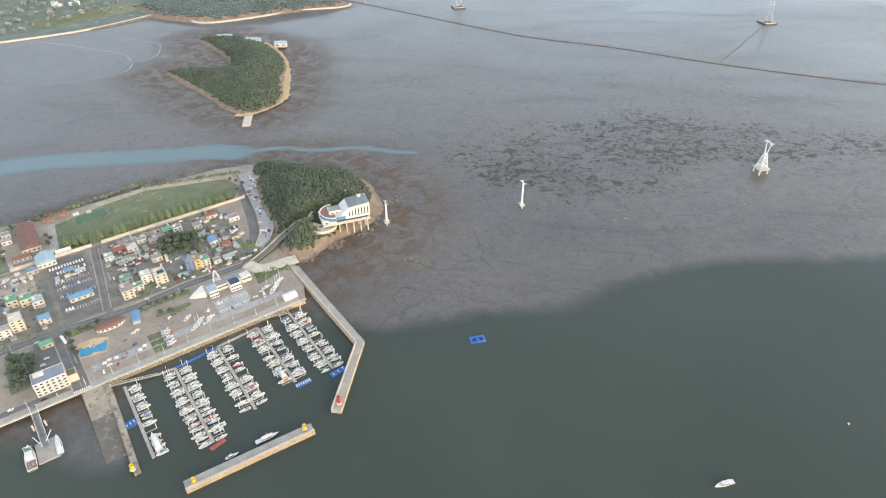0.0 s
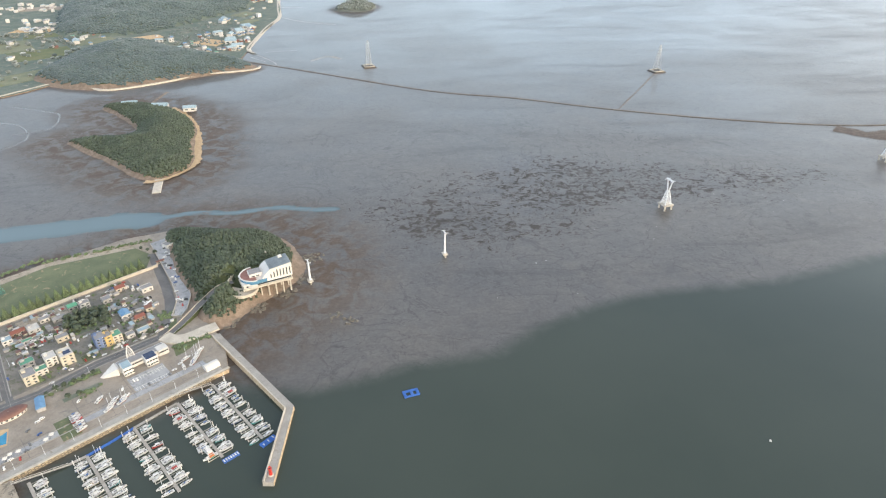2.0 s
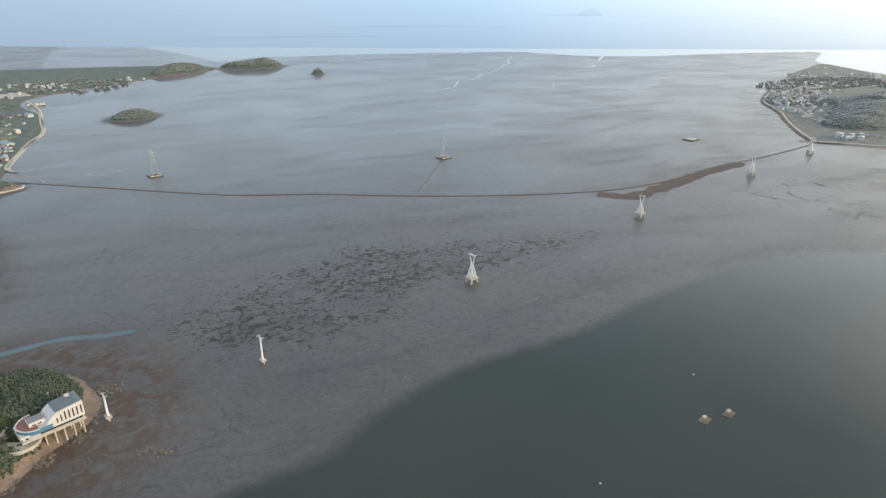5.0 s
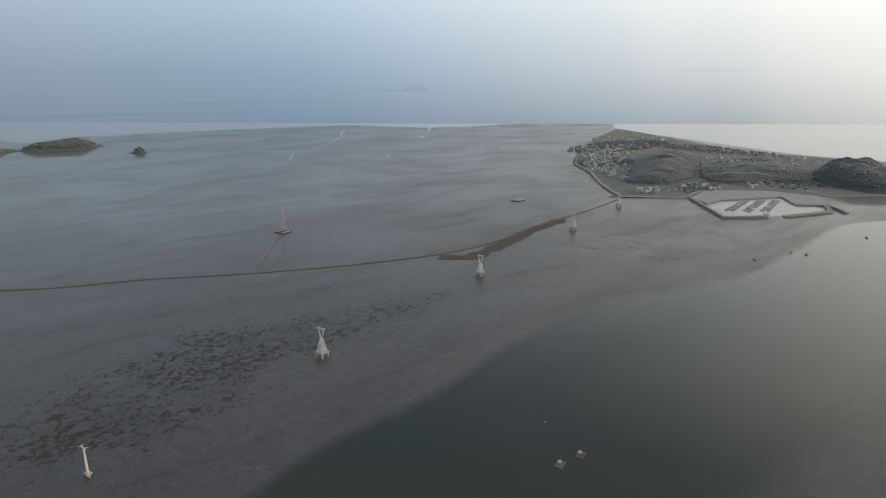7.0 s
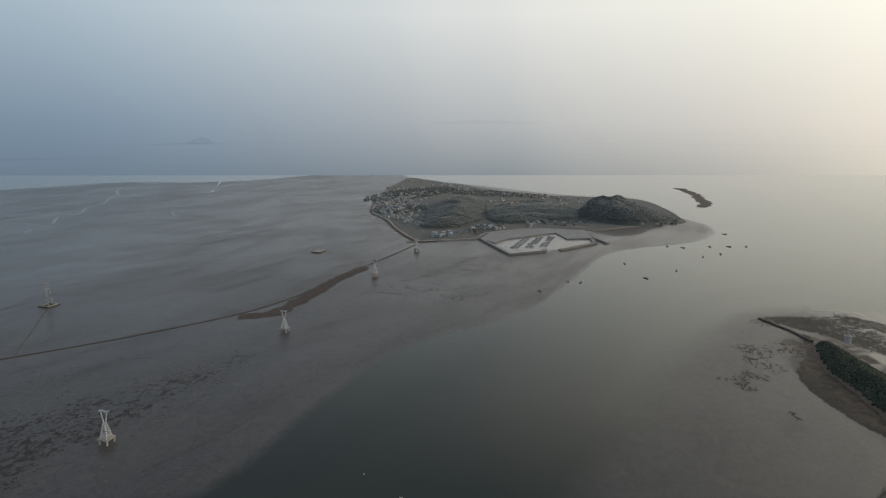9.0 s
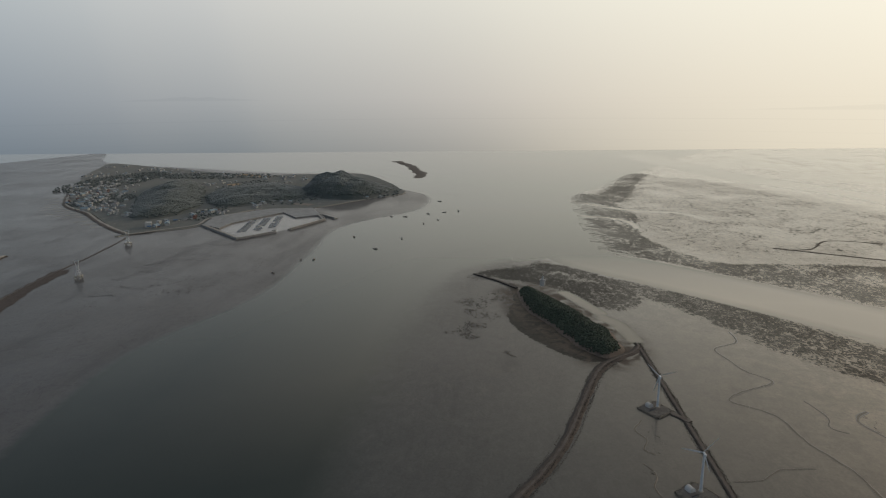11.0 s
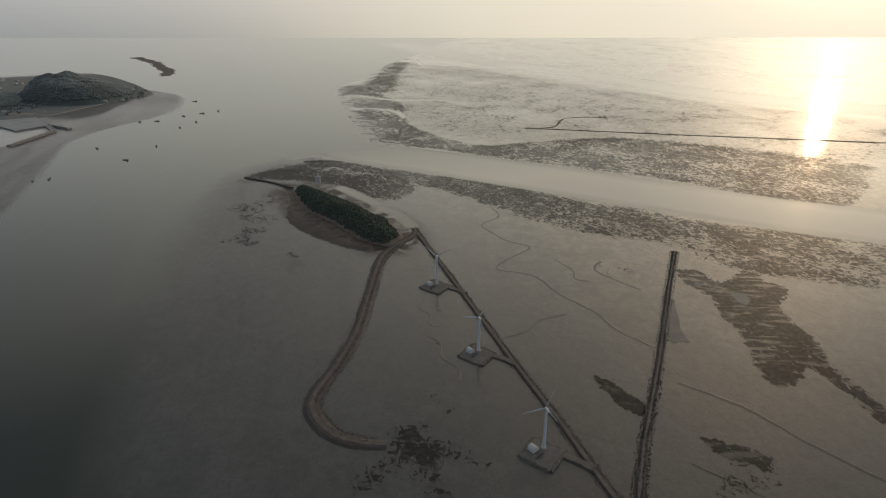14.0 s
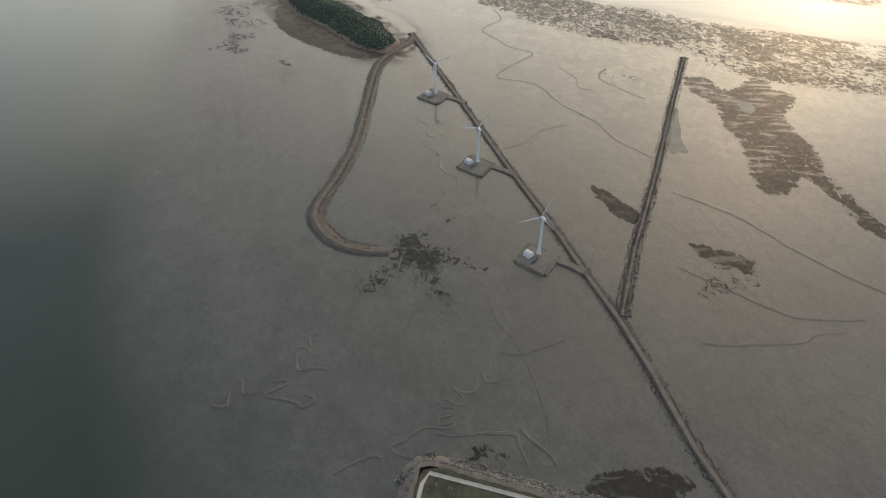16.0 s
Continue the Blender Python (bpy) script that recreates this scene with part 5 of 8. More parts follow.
for u, v, w, d, h, wall, roof, gable, fl in [
        (-38, 160, 11, 11, 8, CREAM, R_GREEN, False, 2), (-29, 151, 10, 12, 7, PALE, R_TEAL, False, 2), (-28, 118, 10, 9, 7, CREAM, R_BLUE, True, 2), (-50, 124, 11, 14, 13, CREAM, PALE, False, 4),
        (-62, 118, 12, 9, 9, PALE, GREYW, False, 3), (-33, 80, 10, 7, 5, CREAM, R_GREEN, True, 1), (-40, 306, 9, 9, 5, PALE, R_GREY, False, 1), (-41, 292, 10, 8, 5, PALE, R_GREY, True, 1)]:
    house(at_port(u, v), w, d, h, wall, roof, gable, fl)
for u, v, w, d, h, wall, roof, gable, fl in [
        (51, 136, 12, 9, 7, GREYW, R_GREEN, False, 2), (47, 113, 11, 15, 10, CREAM, R_GREY, False, 3), (58, 117, 10, 8, 6, PALE, R_GREEN, False, 2), (69, 127, 10, 12, 9, WHITE, PALE, False, 3),
        (81, 119, 12, 15, 11, CREAM, PALE, False, 3), (113, 120, 10, 12, 13, BLUE_W, R_GREY, False, 4), (120, 118, 7, 10, 12, YELLOW_W, R_GREY, False, 3), (128, 118, 9, 11, 9, CREAM, R_GREEN, False, 3)]:
    house(at_port(u, v), w, d, h, wall, roof, gable, fl, solar=(u == 81))
for u, v, w, d, h, wall, roof, gable, fl in [
        (113, 208, 9, 8, 5, GREYW, R_GREEN, True, 1), (124, 203, 10, 8, 6, PALE, R_GREY, False, 2), (71, 192, 11, 12, 6, GREYW, PALE, False, 2), (46, 189, 9, 9, 6, PALE, R_TEAL, False, 2),
        (88, 158, 11, 8, 5, CREAM, R_GREY, False, 1), (149, 153, 9, 11, 6, PALE, R_BLUE, True, 1), (145, 196, 9, 9, 5, GREYW, R_GREY, False, 1), (186, 188, 12, 9, 5, PALE, R_GREY, False, 1)]:
    house(at_port(u, v), w, d, h, wall, roof, gable, fl)
for u, v, w, d, h, wall, roof, gable, fl in [
        (159, 139, 10, 7, 4, BRICK, R_RED, True, 1), (140, 115, 8, 7, 4, PALE, R_GREY, False, 1), (153, 113, 12, 7, 4, PALE, R_TEAL, False, 1), (164, 209, 10, 8, 5, CREAM, R_RED, True, 1),
        (58, 200, 13, 7, 4, BRICK, R_RED, True, 1), (96, 196, 12, 6, 4, GREYW, R_GREY, True, 1), (5, 317, 10, 6, 4, BRICK, R_RED, True, 1), (22, 320, 13, 6, 4, BRICK, R_RED, True, 1)]:
    house(at_port(u, v), w, d, h, wall, roof, gable, fl)
for u, v, w, d, h, wall, roof, gable, fl in [
        (84, 205, 9, 7, 4, PALE, R_GREY, False, 1), (61, 178, 10, 5, 3, GREYW, R_GREEN, False, 0), (6, 192, 9, 6, 4, GREYW, R_BLUE, True, 0), (16, 186, 9, 5, 3, PALE, R_TEAL, True, 0),
        (172, 148, 7, 7, 5, CREAM, R_BROWN, True, 1), (-75, 140, 12, 10, 8, PALE, R_GREEN, False, 2), (-72, 165, 11, 10, 7, CREAM, R_GREY, False, 2), (222, 236, 9, 4, 3, CREAM, R_BROWN, True, 0)]:
    house(at_port(u, v), w, d, h, wall, roof, gable, fl)

# five-storey hotel at the quay
hotel = house(at_port(-37, 23), 25, 15, 14, WHITE, tint("slate_roof", (0.20, 0.24, 0.30)), False, 4, "white five-storey hotel with balconies and a slate-blue roof", "hotel", "hotel", "", bays=6)
for k in range(4):
    part("balcony", box(B(), (22, 1.4, 0.9), (0, -8.1, 0.6 + k * 3.4), bevel=0.05), PALE, hotel, "white balcony front")
part("annex", box(B(), (8, 9, 8), (16, -1, 0), bevel=0.05), CREAM, hotel)
part("accent_wall", box(B(), (0.3, 9.1, 8.1), (20.1, -1, 0)), tint("salmon_panel", (0.50, 0.27, 0.19)), hotel, "salmon wall panel")
part("accent_wall", box(B(), (0.6, 15.2, 14.3), (12.6, 0, 0)), tint("sand_panel", (0.52, 0.44, 0.33)), hotel, "sand-coloured wall panel")
part("roof_plant", box(B(), (5, 4, 1.8), (-8, 3, 14.2), bevel=0.1), GREYW, hotel, "grey roof plant")
part("roof_lawn", box(B(), (6.5, 7.5, 0.2), (16, -1, 8.0)), GRASS, hotel, "green roof lawn")

# oval restaurant with a brown roof
rest = thing("restaurant", "oval white restaurant with a dark brown domed roof", "restaurant", at=at_port(21, 75, GROUND, 4))
bm = B()
for i, (r, z) in enumerate(((1.0, 3.2), (0.86, 4.6), (0.55, 5.6), (0.02, 6.0))):
    for k in range(28):
        a = k * math.tau / 28
        bm.verts.new((14.5 * r * math.cos(a), 7.2 * r * math.sin(a), z))
bm.verts.ensure_lookup_table()
for i in range(3):
    for k in range(28):
        bm.faces.new([bm.verts[j] for j in (i * 28 + k, i * 28 + (k + 1) % 28, (i + 1) * 28 + (k + 1) % 28, (i + 1) * 28 + k)])
part("roof", bm, R_BROWN, rest)
bm = B()
bmesh.ops.create_cone(bm, cap_ends=True, segments=28, radius1=1, radius2=1, depth=3.2, matrix=Matrix.Translation((0, 0, 1.6)) @ Matrix.Diagonal((13.4, 6.4, 1, 1)))
part("wall", bm, WHITE, rest)
for k in range(9):
    a = math.pi * (1.08 + 0.84 * k / 8)
    window(rest, (2.0, 1.6), (13.4 * math.cos(a), 6.4 * math.sin(a), 0.9), math.degrees(a) + 90)
kiosk = house(at_port(44, 70, GROUND, 80), 16, 7, 4, GREYW, R_BLUE, True, 0, "low shed with a blue pitched roof", "shed", "shed", "")

# marina club house
club = thing("marina_club", "long white marina club house with a sail-shaped tower", "club house", at=at_port(126, 66, GROUND, 0))
bm = B()
vs = [bm.verts.new(p) for p in [(-31, 5, 0), (-16, 8, 0), (-16, -4, 0), (-29, 2, 0), (-16, 8, 8), (-16, -4, 8), (-31, 5, 0.8), (-29, 2, 0.8)]]
for f in [(0, 3, 2, 1), (6, 4, 5, 7), (0, 1, 4, 6), (3, 7, 5, 2), (1, 2, 5, 4), (0, 6, 7, 3)]:
    bm.faces.new([vs[i] for i in f])
part("ramp_wing", bm, WHITE, club, "white wing rising like a wedge")
part("hall", box(B(), (46, 11, 6), (8, 4, 0), bevel=0.1), WHITE, club)
part("roof", box(B(), (44, 9, 0.3), (8, 4, 6.0)), R_GREY, club)
part("front_block", box(B(), (9, 12, 9), (-9, -4, 0), bevel=0.1), WHITE, club)
part("middle_block", box(B(), (11, 11, 9), (13, -6, 0), bevel=0.1), WHITE, club)
part("front_roof", box(B(), (8, 11, 0.3), (-9, -4, 9)), R_TEAL, club)
part("middle_roof", box(B(), (10, 10, 0.3), (13, -6, 9)), SOLAR, club, "dark blue solar panels")
part("end_block", box(B(), (10, 9, 7), (27, 1, 0), bevel=0.1), WHITE, club)
for i in range(4):
    for fz in (1.2, 5.2):
        window(club, (1.8, 1.8), (-12.4 + i * 2.3, -10, fz), 0)
        window(club, (2.0, 1.8), (9 + i * 2.6, -11.5, fz), 0)
for i in range(5):
    window(club, (2.2, 1.6), (-2 + i * 2.4, -1.5, 3), 0)
    window(club, (1.6, 1.6), (23.4 + i * 1.8, -3.5, 3.6), 0)
bm = B()
n = 10
for side in (-1, 1):
    prev = None
    for i in range(n + 1):
        u = i / n
        p = (side * 3.4 * math.cos(u * math.pi / 2) ** 0.8, 8 + 1.5 * u, 6 + 13 * u)
        if prev:
            rod(bm, prev, p, 0.45, sides=6)
        prev = p
for i in range(1, 8):
    u = i / 9
    wdt = 3.4 * math.cos(u * math.pi / 2) ** 0.8
    rod(bm, (-wdt, 8 + 1.5 * u, 6 + 13 * u), (wdt, 8 + 1.5 * u, 6 + 13 * u), 0.22, sides=5)
part("sail_tower", bm, WHITE, club, "white sail-shaped lattice tower")
marquee = thing("marquee", "white round-topped storage tent", "tent", at=at_port(178, 13, GROUND, 0))
bm = B()
rows = []
for i in range(9):
    a = math.pi * i / 8
    rows.append([bm.verts.new((x, -4.6 * math.cos(a), 5.0 * math.sin(a) ** 0.7)) for x in (-7, 7)])
for p, q in zip(rows, rows[1:]):
    bm.faces.new((p[0], p[1], q[1], q[0]))
bm.faces.new([r[0] for r in rows]), bm.faces.new([r[1] for r in rows][::-1])
part("canvas", bm, WHITE, marquee)

# ---- ropeway station on columns by the headland ----
st = thing("ropeway_station", "white ropeway station on tall columns with a curved blue glass front", "station", at=pose(-112, 611, 0, 0, 0, 20))
for i in range(7):
    for j in range(2):
        part("column", rod(B(), (-25 + i * 8.3, -1 + j * 11, -0.5), (-25 + i * 8.3, -1 + j * 11, 17), 0.8, sides=10), PALE_CONCRETE, st)
part("platform", box(B(), (56, 26, 2.2), (0, 9, 16.5), bevel=0.2), PALE_CONCRETE, st, "pale concrete platform")
part("lower_storey", box(B(), (53, 23, 3.6), (0, 9.4, 18.7)), PALE, st)
part("glass_band", box(B(), (50, 0.4, 1.8), (1, -2.2, 19.4)), GLASS, st, "dark strip of glazing")
part("floor_band", box(B(), (56, 25, 1.6), (0, 9, 22.3), bevel=0.15), WHITE, st)
bm = B()
vs = [bm.verts.new((x, y, z)) for y in (-3.2, 20) for x, z in ((-8, 23.9), (28, 23.9), (28, 38.5), (4, 36.0), (-2, 31.0))]
bm.faces.new(vs[4::-1]), bm.faces.new(vs[5:])
for i in range(5):
    bm.faces.new((vs[i], vs[(i + 1) % 5], vs[5 + (i + 1) % 5], vs[5 + i]))
bmesh.ops.recalc_face_normals(bm, faces=bm.faces)
part("main_hall", bm, WHITE, st)
bm = B()
vs = [bm.verts.new(p) for p in ((3.5, -2.6, 36.2), (27.6, -2.6, 38.75), (27.6, 19.6, 38.75), (3.5, 19.6, 36.2))]
bm.faces.new(vs)
bmesh.ops.solidify(bm, geom=bm.faces[:], thickness=-0.25)
part("roof", bm, tint("blue_grey_metal", (0.36, 0.42, 0.46), 0.4), st, "pale blue-grey metal roof")
for i in range(7):
    part("slot_window", box(B(), (1.2, 0.3, 9.0 - max(0, 2 - i) * 2), (4 + i * 3.6, -3.4, 25.0)), GLASS, st, "tall narrow dark window")
part("upper_block", box(B(), (14, 12, 7), (-11, 10, 24), bevel=0.1), WHITE, st)
part("upper_roof", box(B(), (13, 11, 0.25), (-11, 10, 31)), R_GREY, st)
for i in range(2):
    window(st, (3.4, 1.3), (-14 + i * 5, 4, 27.5), 0)
part("roof_cabin", box(B(), (4, 3, 2.4), (20, 15, 38.2), bevel=0.1), WHITE, st)
glass_blue = tint("blue_glass", (0.10, 0.24, 0.38), 0.12)


def drum(r0, r1, a0, a1, z0, z1, n=24):
    bm = B()
    ring = []
    for i in range(n + 1):
        a = a0 + (a1 - a0) * i / n
        ring.append([bm.verts.new((r * math.cos(a), r * math.sin(a), z)) for r, z in ((r0, z0), (r1, z0), (r1, z1), (r0, z1))])
    for p, q in zip(ring, ring[1:]):
        for i in range(4):
            bm.faces.new((p[i], p[(i + 1) % 4], q[(i + 1) % 4], q[i]))
    bm.faces.new(ring[0]), bm.faces.new(ring[-1][::-1])
    bmesh.ops.recalc_face_normals(bm, faces=bm.faces)
    return bm


for nm, rr, z0, z1, mm, lb in (("curved_base", (0.5, 16), 18.7, 23.0, PALE, ""), ("curved_glass", (15.2, 15.8), 23.0, 27.2, glass_blue, "curved band of blue glass"),
                               ("curved_rim", (15, 16.2), 27.2, 28.0, WHITE, ""), ("roof_terrace", (0.5, 15.2), 26.6, 27.0, tint("terrace_red", (0.26, 0.13, 0.11)), "reddish roof terrace")):
    bm = drum(*rr, math.pi * 0.5, math.pi * 1.5, z0, z1)
    bmesh.ops.translate(bm, vec=(-12, 10, 0), verts=bm.verts)
    part(nm, bm, mm, st, lb)
part("front_glass", box(B(), (16, 0.4, 4.0), (-9, -5.0, 23.2)), glass_blue, st, "band of blue glass")
part("front_terrace", box(B(), (16, 14, 2.8), (-8, 2.2, 23.9)), PALE, st)
for nm, z0, z1, mm in (("forecourt", 12.5, 14.5, PALE_CONCRETE), ("forecourt_wall", 14.5, 16.0, PALE_CONCRETE)):
    bm = drum(*((0.5, 17) if nm == "forecourt" else (16.2, 17)), math.pi * 0.75, math.pi * 1.95, z0, z1)
    bmesh.ops.translate(bm, vec=(-27, 6, 0), verts=bm.verts)
    part(nm, bm, mm, st, "curved pale forecourt deck")
for a in (200, 230, 260, 290, 320):
    part("column", rod(B(), (-27 + 14 * math.cos(radians(a)), 6 + 14 * math.sin(radians(a)), -0.5), (-27 + 14 * math.cos(radians(a)), 6 + 14 * math.sin(radians(a)), 13), 0.7, sides=8), PALE_CONCRETE, st)
structure("station_road", sweep("station_road", [(*p,) for p in curve([(-213, 540, 4.3), (-207, 548, 4.6), (-199, 561, 5.8), (-192, 573, 7.5), (-183, 590, 10.0), (-173, 606, 12.6), (-165, 616, 14.0), (-152, 622, 15.0)], 4)],
                                [(-4.2, -9), (-4.2, 1.0), (-3.8, 1.0), (-3.8, 0), (3.8, 0), (3.8, 1.0), (4.2, 1.0), (4.2, -9)], [ASPHALT, PALE_CONCRETE, FOREST_FLOOR], slots=[2, 1, 1, 0, 1, 1, 2]),
          "asphalt ramp road with pale parapets climbing to the station", "road")
structure("hill_path", sweep("hill_path", [(*p,) for p in curve([(-160, 618, 14), (-152, 636, 19), (-138, 652, 24), (-118, 664, 28)], 4)], [(-1.2, -4), (-1.2, 0.8), (1.2, 0.8), (1.2, -4)], PALE_CONCRETE),
          "narrow pale path climbing the wooded hill", "path")


def mast_tower(x, y, tall, deg, z0=0.0):
    t = thing("ropeway_mast", "slender white tubular ropeway mast on a concrete pile base", "ropeway tower", "ropeway towers across the flats", at_plan(x, y, z0, deg))
    for s in (-1, 1):
        part("footing", rod(B(), (s * 2.2, 0, -1.5), (s * 2.2, 0, 4), 1.0, sides=8), PALE_CONCRETE, t)
    part("cap", box(B(), (8, 6, 1.8), (0, 0, 4), bevel=0.2), PALE_CONCRETE, t)
    part("shaft", rod(B(), (0, 0, 5.8), (0, 0, tall - 2), 1.35, 0.95, 12), STEEL_WHITE, t)
    part("crossarm", box(B(), (9, 1.1, 1.1), (0, 0, tall - 2.2), bevel=0.15), STEEL_WHITE, t)
    for s in (-1, 1):
        part("saddle", box(B(), (0.8, 5, 0.9), (s * 4.2, 0, tall - 1.2), bevel=0.15), STEEL, t)
    return t


mast_tower(-67, 629, 32, LINE)
mast_tower(98, 667, 37, LINE)

# ---- boats ----
WOODB, RED_P, BLUE_P, YELLOW_P, ORANGE_P, BLACK_P = (tint("weathered_wood", (0.28, 0.22, 0.16)), tint("red_paint", (0.50, 0.04, 0.03), 0.45), tint("blue_paint", (0.03, 0.12, 0.42), 0.45),
                                                     tint("yellow_paint", (0.72, 0.48, 0.03), 0.45), tint("orange_paint", (0.60, 0.20, 0.06), 0.5), tint("black_rubber", (0.03, 0.03, 0.032), 0.8))
PONTOON_GREY = mat("pontoon_deck", (0.29, 0.275, 0.25), (0.37, 0.35, 0.32), 3, 0.85, bump=0.01, per_object=0.08)
CANVAS_BLUE = tint("blue_canvas", (0.10, 0.17, 0.34), 0.9)
TEAK = tint("pale_deck", (0.64, 0.64, 0.63), 0.7)


def hull_mesh(long, wide, deep, material, stern=0.8, lift=0.35):
    """A boat's shell, bow at +x, its keel at -0.35 m."""
    bm = B()
    n = 9
    rows = []
    for i in range(n + 1):
        u = i / n
        half = wide / 2 * (stern + (1 - stern) * min(u * 3, 1)) * (1 - max(0, (u - 0.45) / 0.55) ** 2.2)
        half = max(half, 0.04)
        top = deep * (1 + lift * u ** 2)
        x = long * (u - 0.5)
        rows.append([bm.verts.new(p) for p in ((x, -half, top), (x + 0.02 * long * u, -half * 0.82, 0.1), (x, 0, -0.35 + 0.3 * u ** 3), (x + 0.02 * long * u, half * 0.82, 0.1), (x, half, top))])
    for p, q in zip(rows, rows[1:]):
        for i in range(4):
            bm.faces.new((p[i], p[i + 1], q[i + 1], q[i]))
    bm.faces.new(rows[0][::-1])
    bmesh.ops.recalc_face_normals(bm, faces=bm.faces)
    me = bpy.data.meshes.new("hull")
    bm.to_mesh(me), bm.free()
    me.materials.append(material)
    return me


def deck_mesh(long, wide, deep, material, stern=0.8, lift=0.35, drop=0.12):
    bm = B()
    n = 9
    left, right = [], []
    for i in range(n + 1):
        u = i / n
        half = max(wide / 2 * (stern + (1 - stern) * min(u * 3, 1)) * (1 - max(0, (u - 0.45) / 0.55) ** 2.2) - 0.06, 0.02)
        z = deep * (1 + lift * u ** 2) - drop
        left.append(bm.verts.new((long * (u - 0.5), half, z))), right.append(bm.verts.new((long * (u - 0.5), -half, z)))
    for i in range(n):
        bm.faces.new((right[i], right[i + 1], left[i + 1], left[i]))
    me = bpy.data.meshes.new("deck")
    bm.to_mesh(me), bm.free()
    me.materials.append(material)
    return me


GROUP_B = "boats moored in the marina"


def sail_boat(m, long, hull, cover, label):
    t = thing("sailing_boat", label, "sailing boat", GROUP_B, m)
    wide, deep = long * 0.31, 1.1
    part("hull", hull_mesh(long, wide, deep, hull), None, t)
    part("deck", deck_mesh(long, wide, deep, TEAK), None, t)
    part("cabin", box(B(), (long * 0.38, wide * 0.55, 0.6), (long * 0.08, 0, deep), bevel=0.12, taper=0.9), HULL_WHITE, t)
    part("cabin_window", box(B(), (long * 0.26, wide * 0.57, 0.22), (long * 0.08, 0, deep + 0.2)), GLASS, t)
    part("cockpit", box(B(), (long * 0.2, wide * 0.4, 0.12), (-long * 0.27, 0, deep - 0.05)), R_GREY, t)
    part("hatch", box(B(), (long * 0.06, wide * 0.22, 0.1), (long * 0.33, 0, deep * 1.12)), GLASS, t)
    part("spray_hood", box(B(), (long * 0.09, wide * 0.5, 0.7), (-long * 0.12, 0, deep), bevel=0.15, taper=0.7), cover, t)
    part("mast", rod(B(), (long * 0.1, 0, deep), (long * 0.1, 0, deep + long * 1.25), 0.15, 0.11, 6), STEEL_WHITE, t)
    part("boom", rod(B(), (long * 0.1, 0, deep + 1.4), (-long * 0.28, 0, deep + 1.4), 0.09, sides=6), STEEL_WHITE, t)
    part("sail_cover", rod(B(), (long * 0.08, 0, deep + 1.6), (-long * 0.27, 0, deep + 1.55), 0.26, 0.16, 7), cover, t, "furled sail under its cover")
    return t


def motor_boat(m, long, hull, top, label, fly=False):
    t = thing("motor_boat", label, "motor boat", GROUP_B, m)
    wide, deep = long * 0.33, 1.2
    part("hull", hull_mesh(long, wide, deep, hull, 0.92, 0.5), None, t)
    part("deck", deck_mesh(long, wide, deep, TEAK, 0.92, 0.5), None, t)
    part("cabin", box(B(), (long * 0.36, wide * 0.7, 1.3), (0.02 * long, 0, deep - 0.05), bevel=0.2, taper=0.84), HULL_WHITE, t)
    part("windscreen", box(B(), (long * 0.3, wide * 0.72, 0.45), (0.02 * long, 0, deep + 0.55), taper=0.93), GLASS, t)
    part("roof", box(B(), (long * 0.36, wide * 0.66, 0.12), (-0.01 * long, 0, deep + 1.27), bevel=0.05), top, t)
    if fly:
        part("flybridge", box(B(), (long * 0.22, wide * 0.5, 0.7), (-0.03 * long, 0, deep + 1.4), bevel=0.15, taper=0.85), HULL_WHITE, t)
    part("aft_well", box(B(), (long * 0.16, wide * 0.5, 0.1), (-long * 0.32, 0, deep - 0.03)), R_GREY, t)
    part("engine", box(B(), (0.5, 0.55, 0.9), (-long * 0.51, 0, 0.3), bevel=0.1), BLACK_P, t)
    part("bow_rail", rod(B(), (long * 0.22, wide * 0.3, deep + 0.9), (long * 0.46, 0, deep + 1.2), 0.05, sides=5), STEEL, t)
    return t


rng = random.Random(5)
hidden = pose(0, 0, 0)
STOCK = [sail_boat(hidden, 10.5, HULL_WHITE, CANVAS_BLUE, "white sailing boat with a blue sail cover at its berth"),
         sail_boat(hidden, 9.2, HULL_WHITE, TEAK, "white sailing boat with a pale sail cover at its berth"),
         sail_boat(hidden, 11.6, HULL_WHITE, TEAK, "long white sailing boat with a pale sail cover at its berth"),
         sail_boat(hidden, 9.8, tint("navy_hull", (0.05, 0.09, 0.2), 0.3), TEAK, "dark blue sailing boat at its berth"),
         motor_boat(hidden, 9.0, HULL_WHITE, HULL_WHITE, "white motor boat with a low cabin at its berth"),
         motor_boat(hidden, 11.0, HULL_WHITE, HULL_WHITE, "large white motor cruiser with a flybridge at its berth", True),
         motor_boat(hidden, 8.0, tint("red_hull", (0.42, 0.07, 0.06), 0.35), HULL_WHITE, "red and white motor boat at its berth"),
         motor_boat(hidden, 8.5, HULL_WHITE, CANVAS_BLUE, "white motor boat with a blue canvas roof at its berth"),
         sail_boat(hidden, 10.8, HULL_WHITE, tint("canvas_grey", (0.20, 0.22, 0.24)), "white sailing boat with a grey sail cover at its berth"),
         sail_boat(hidden, 10.2, tint("cream_hull", (0.46, 0.42, 0.35), 0.35), tint("canvas_tan", (0.34, 0.27, 0.19)), "cream sailing boat with a tan sail cover at its berth"),
         motor_boat(hidden, 9.6, tint("teal_hull", (0.10, 0.30, 0.32), 0.35), HULL_WHITE, "teal and white motor boat at its berth", True),
         motor_boat(hidden, 10.4, HULL_WHITE, tint("canvas_red", (0.36, 0.07, 0.06)), "white motor boat with a red canvas roof at its berth")]
used = set()


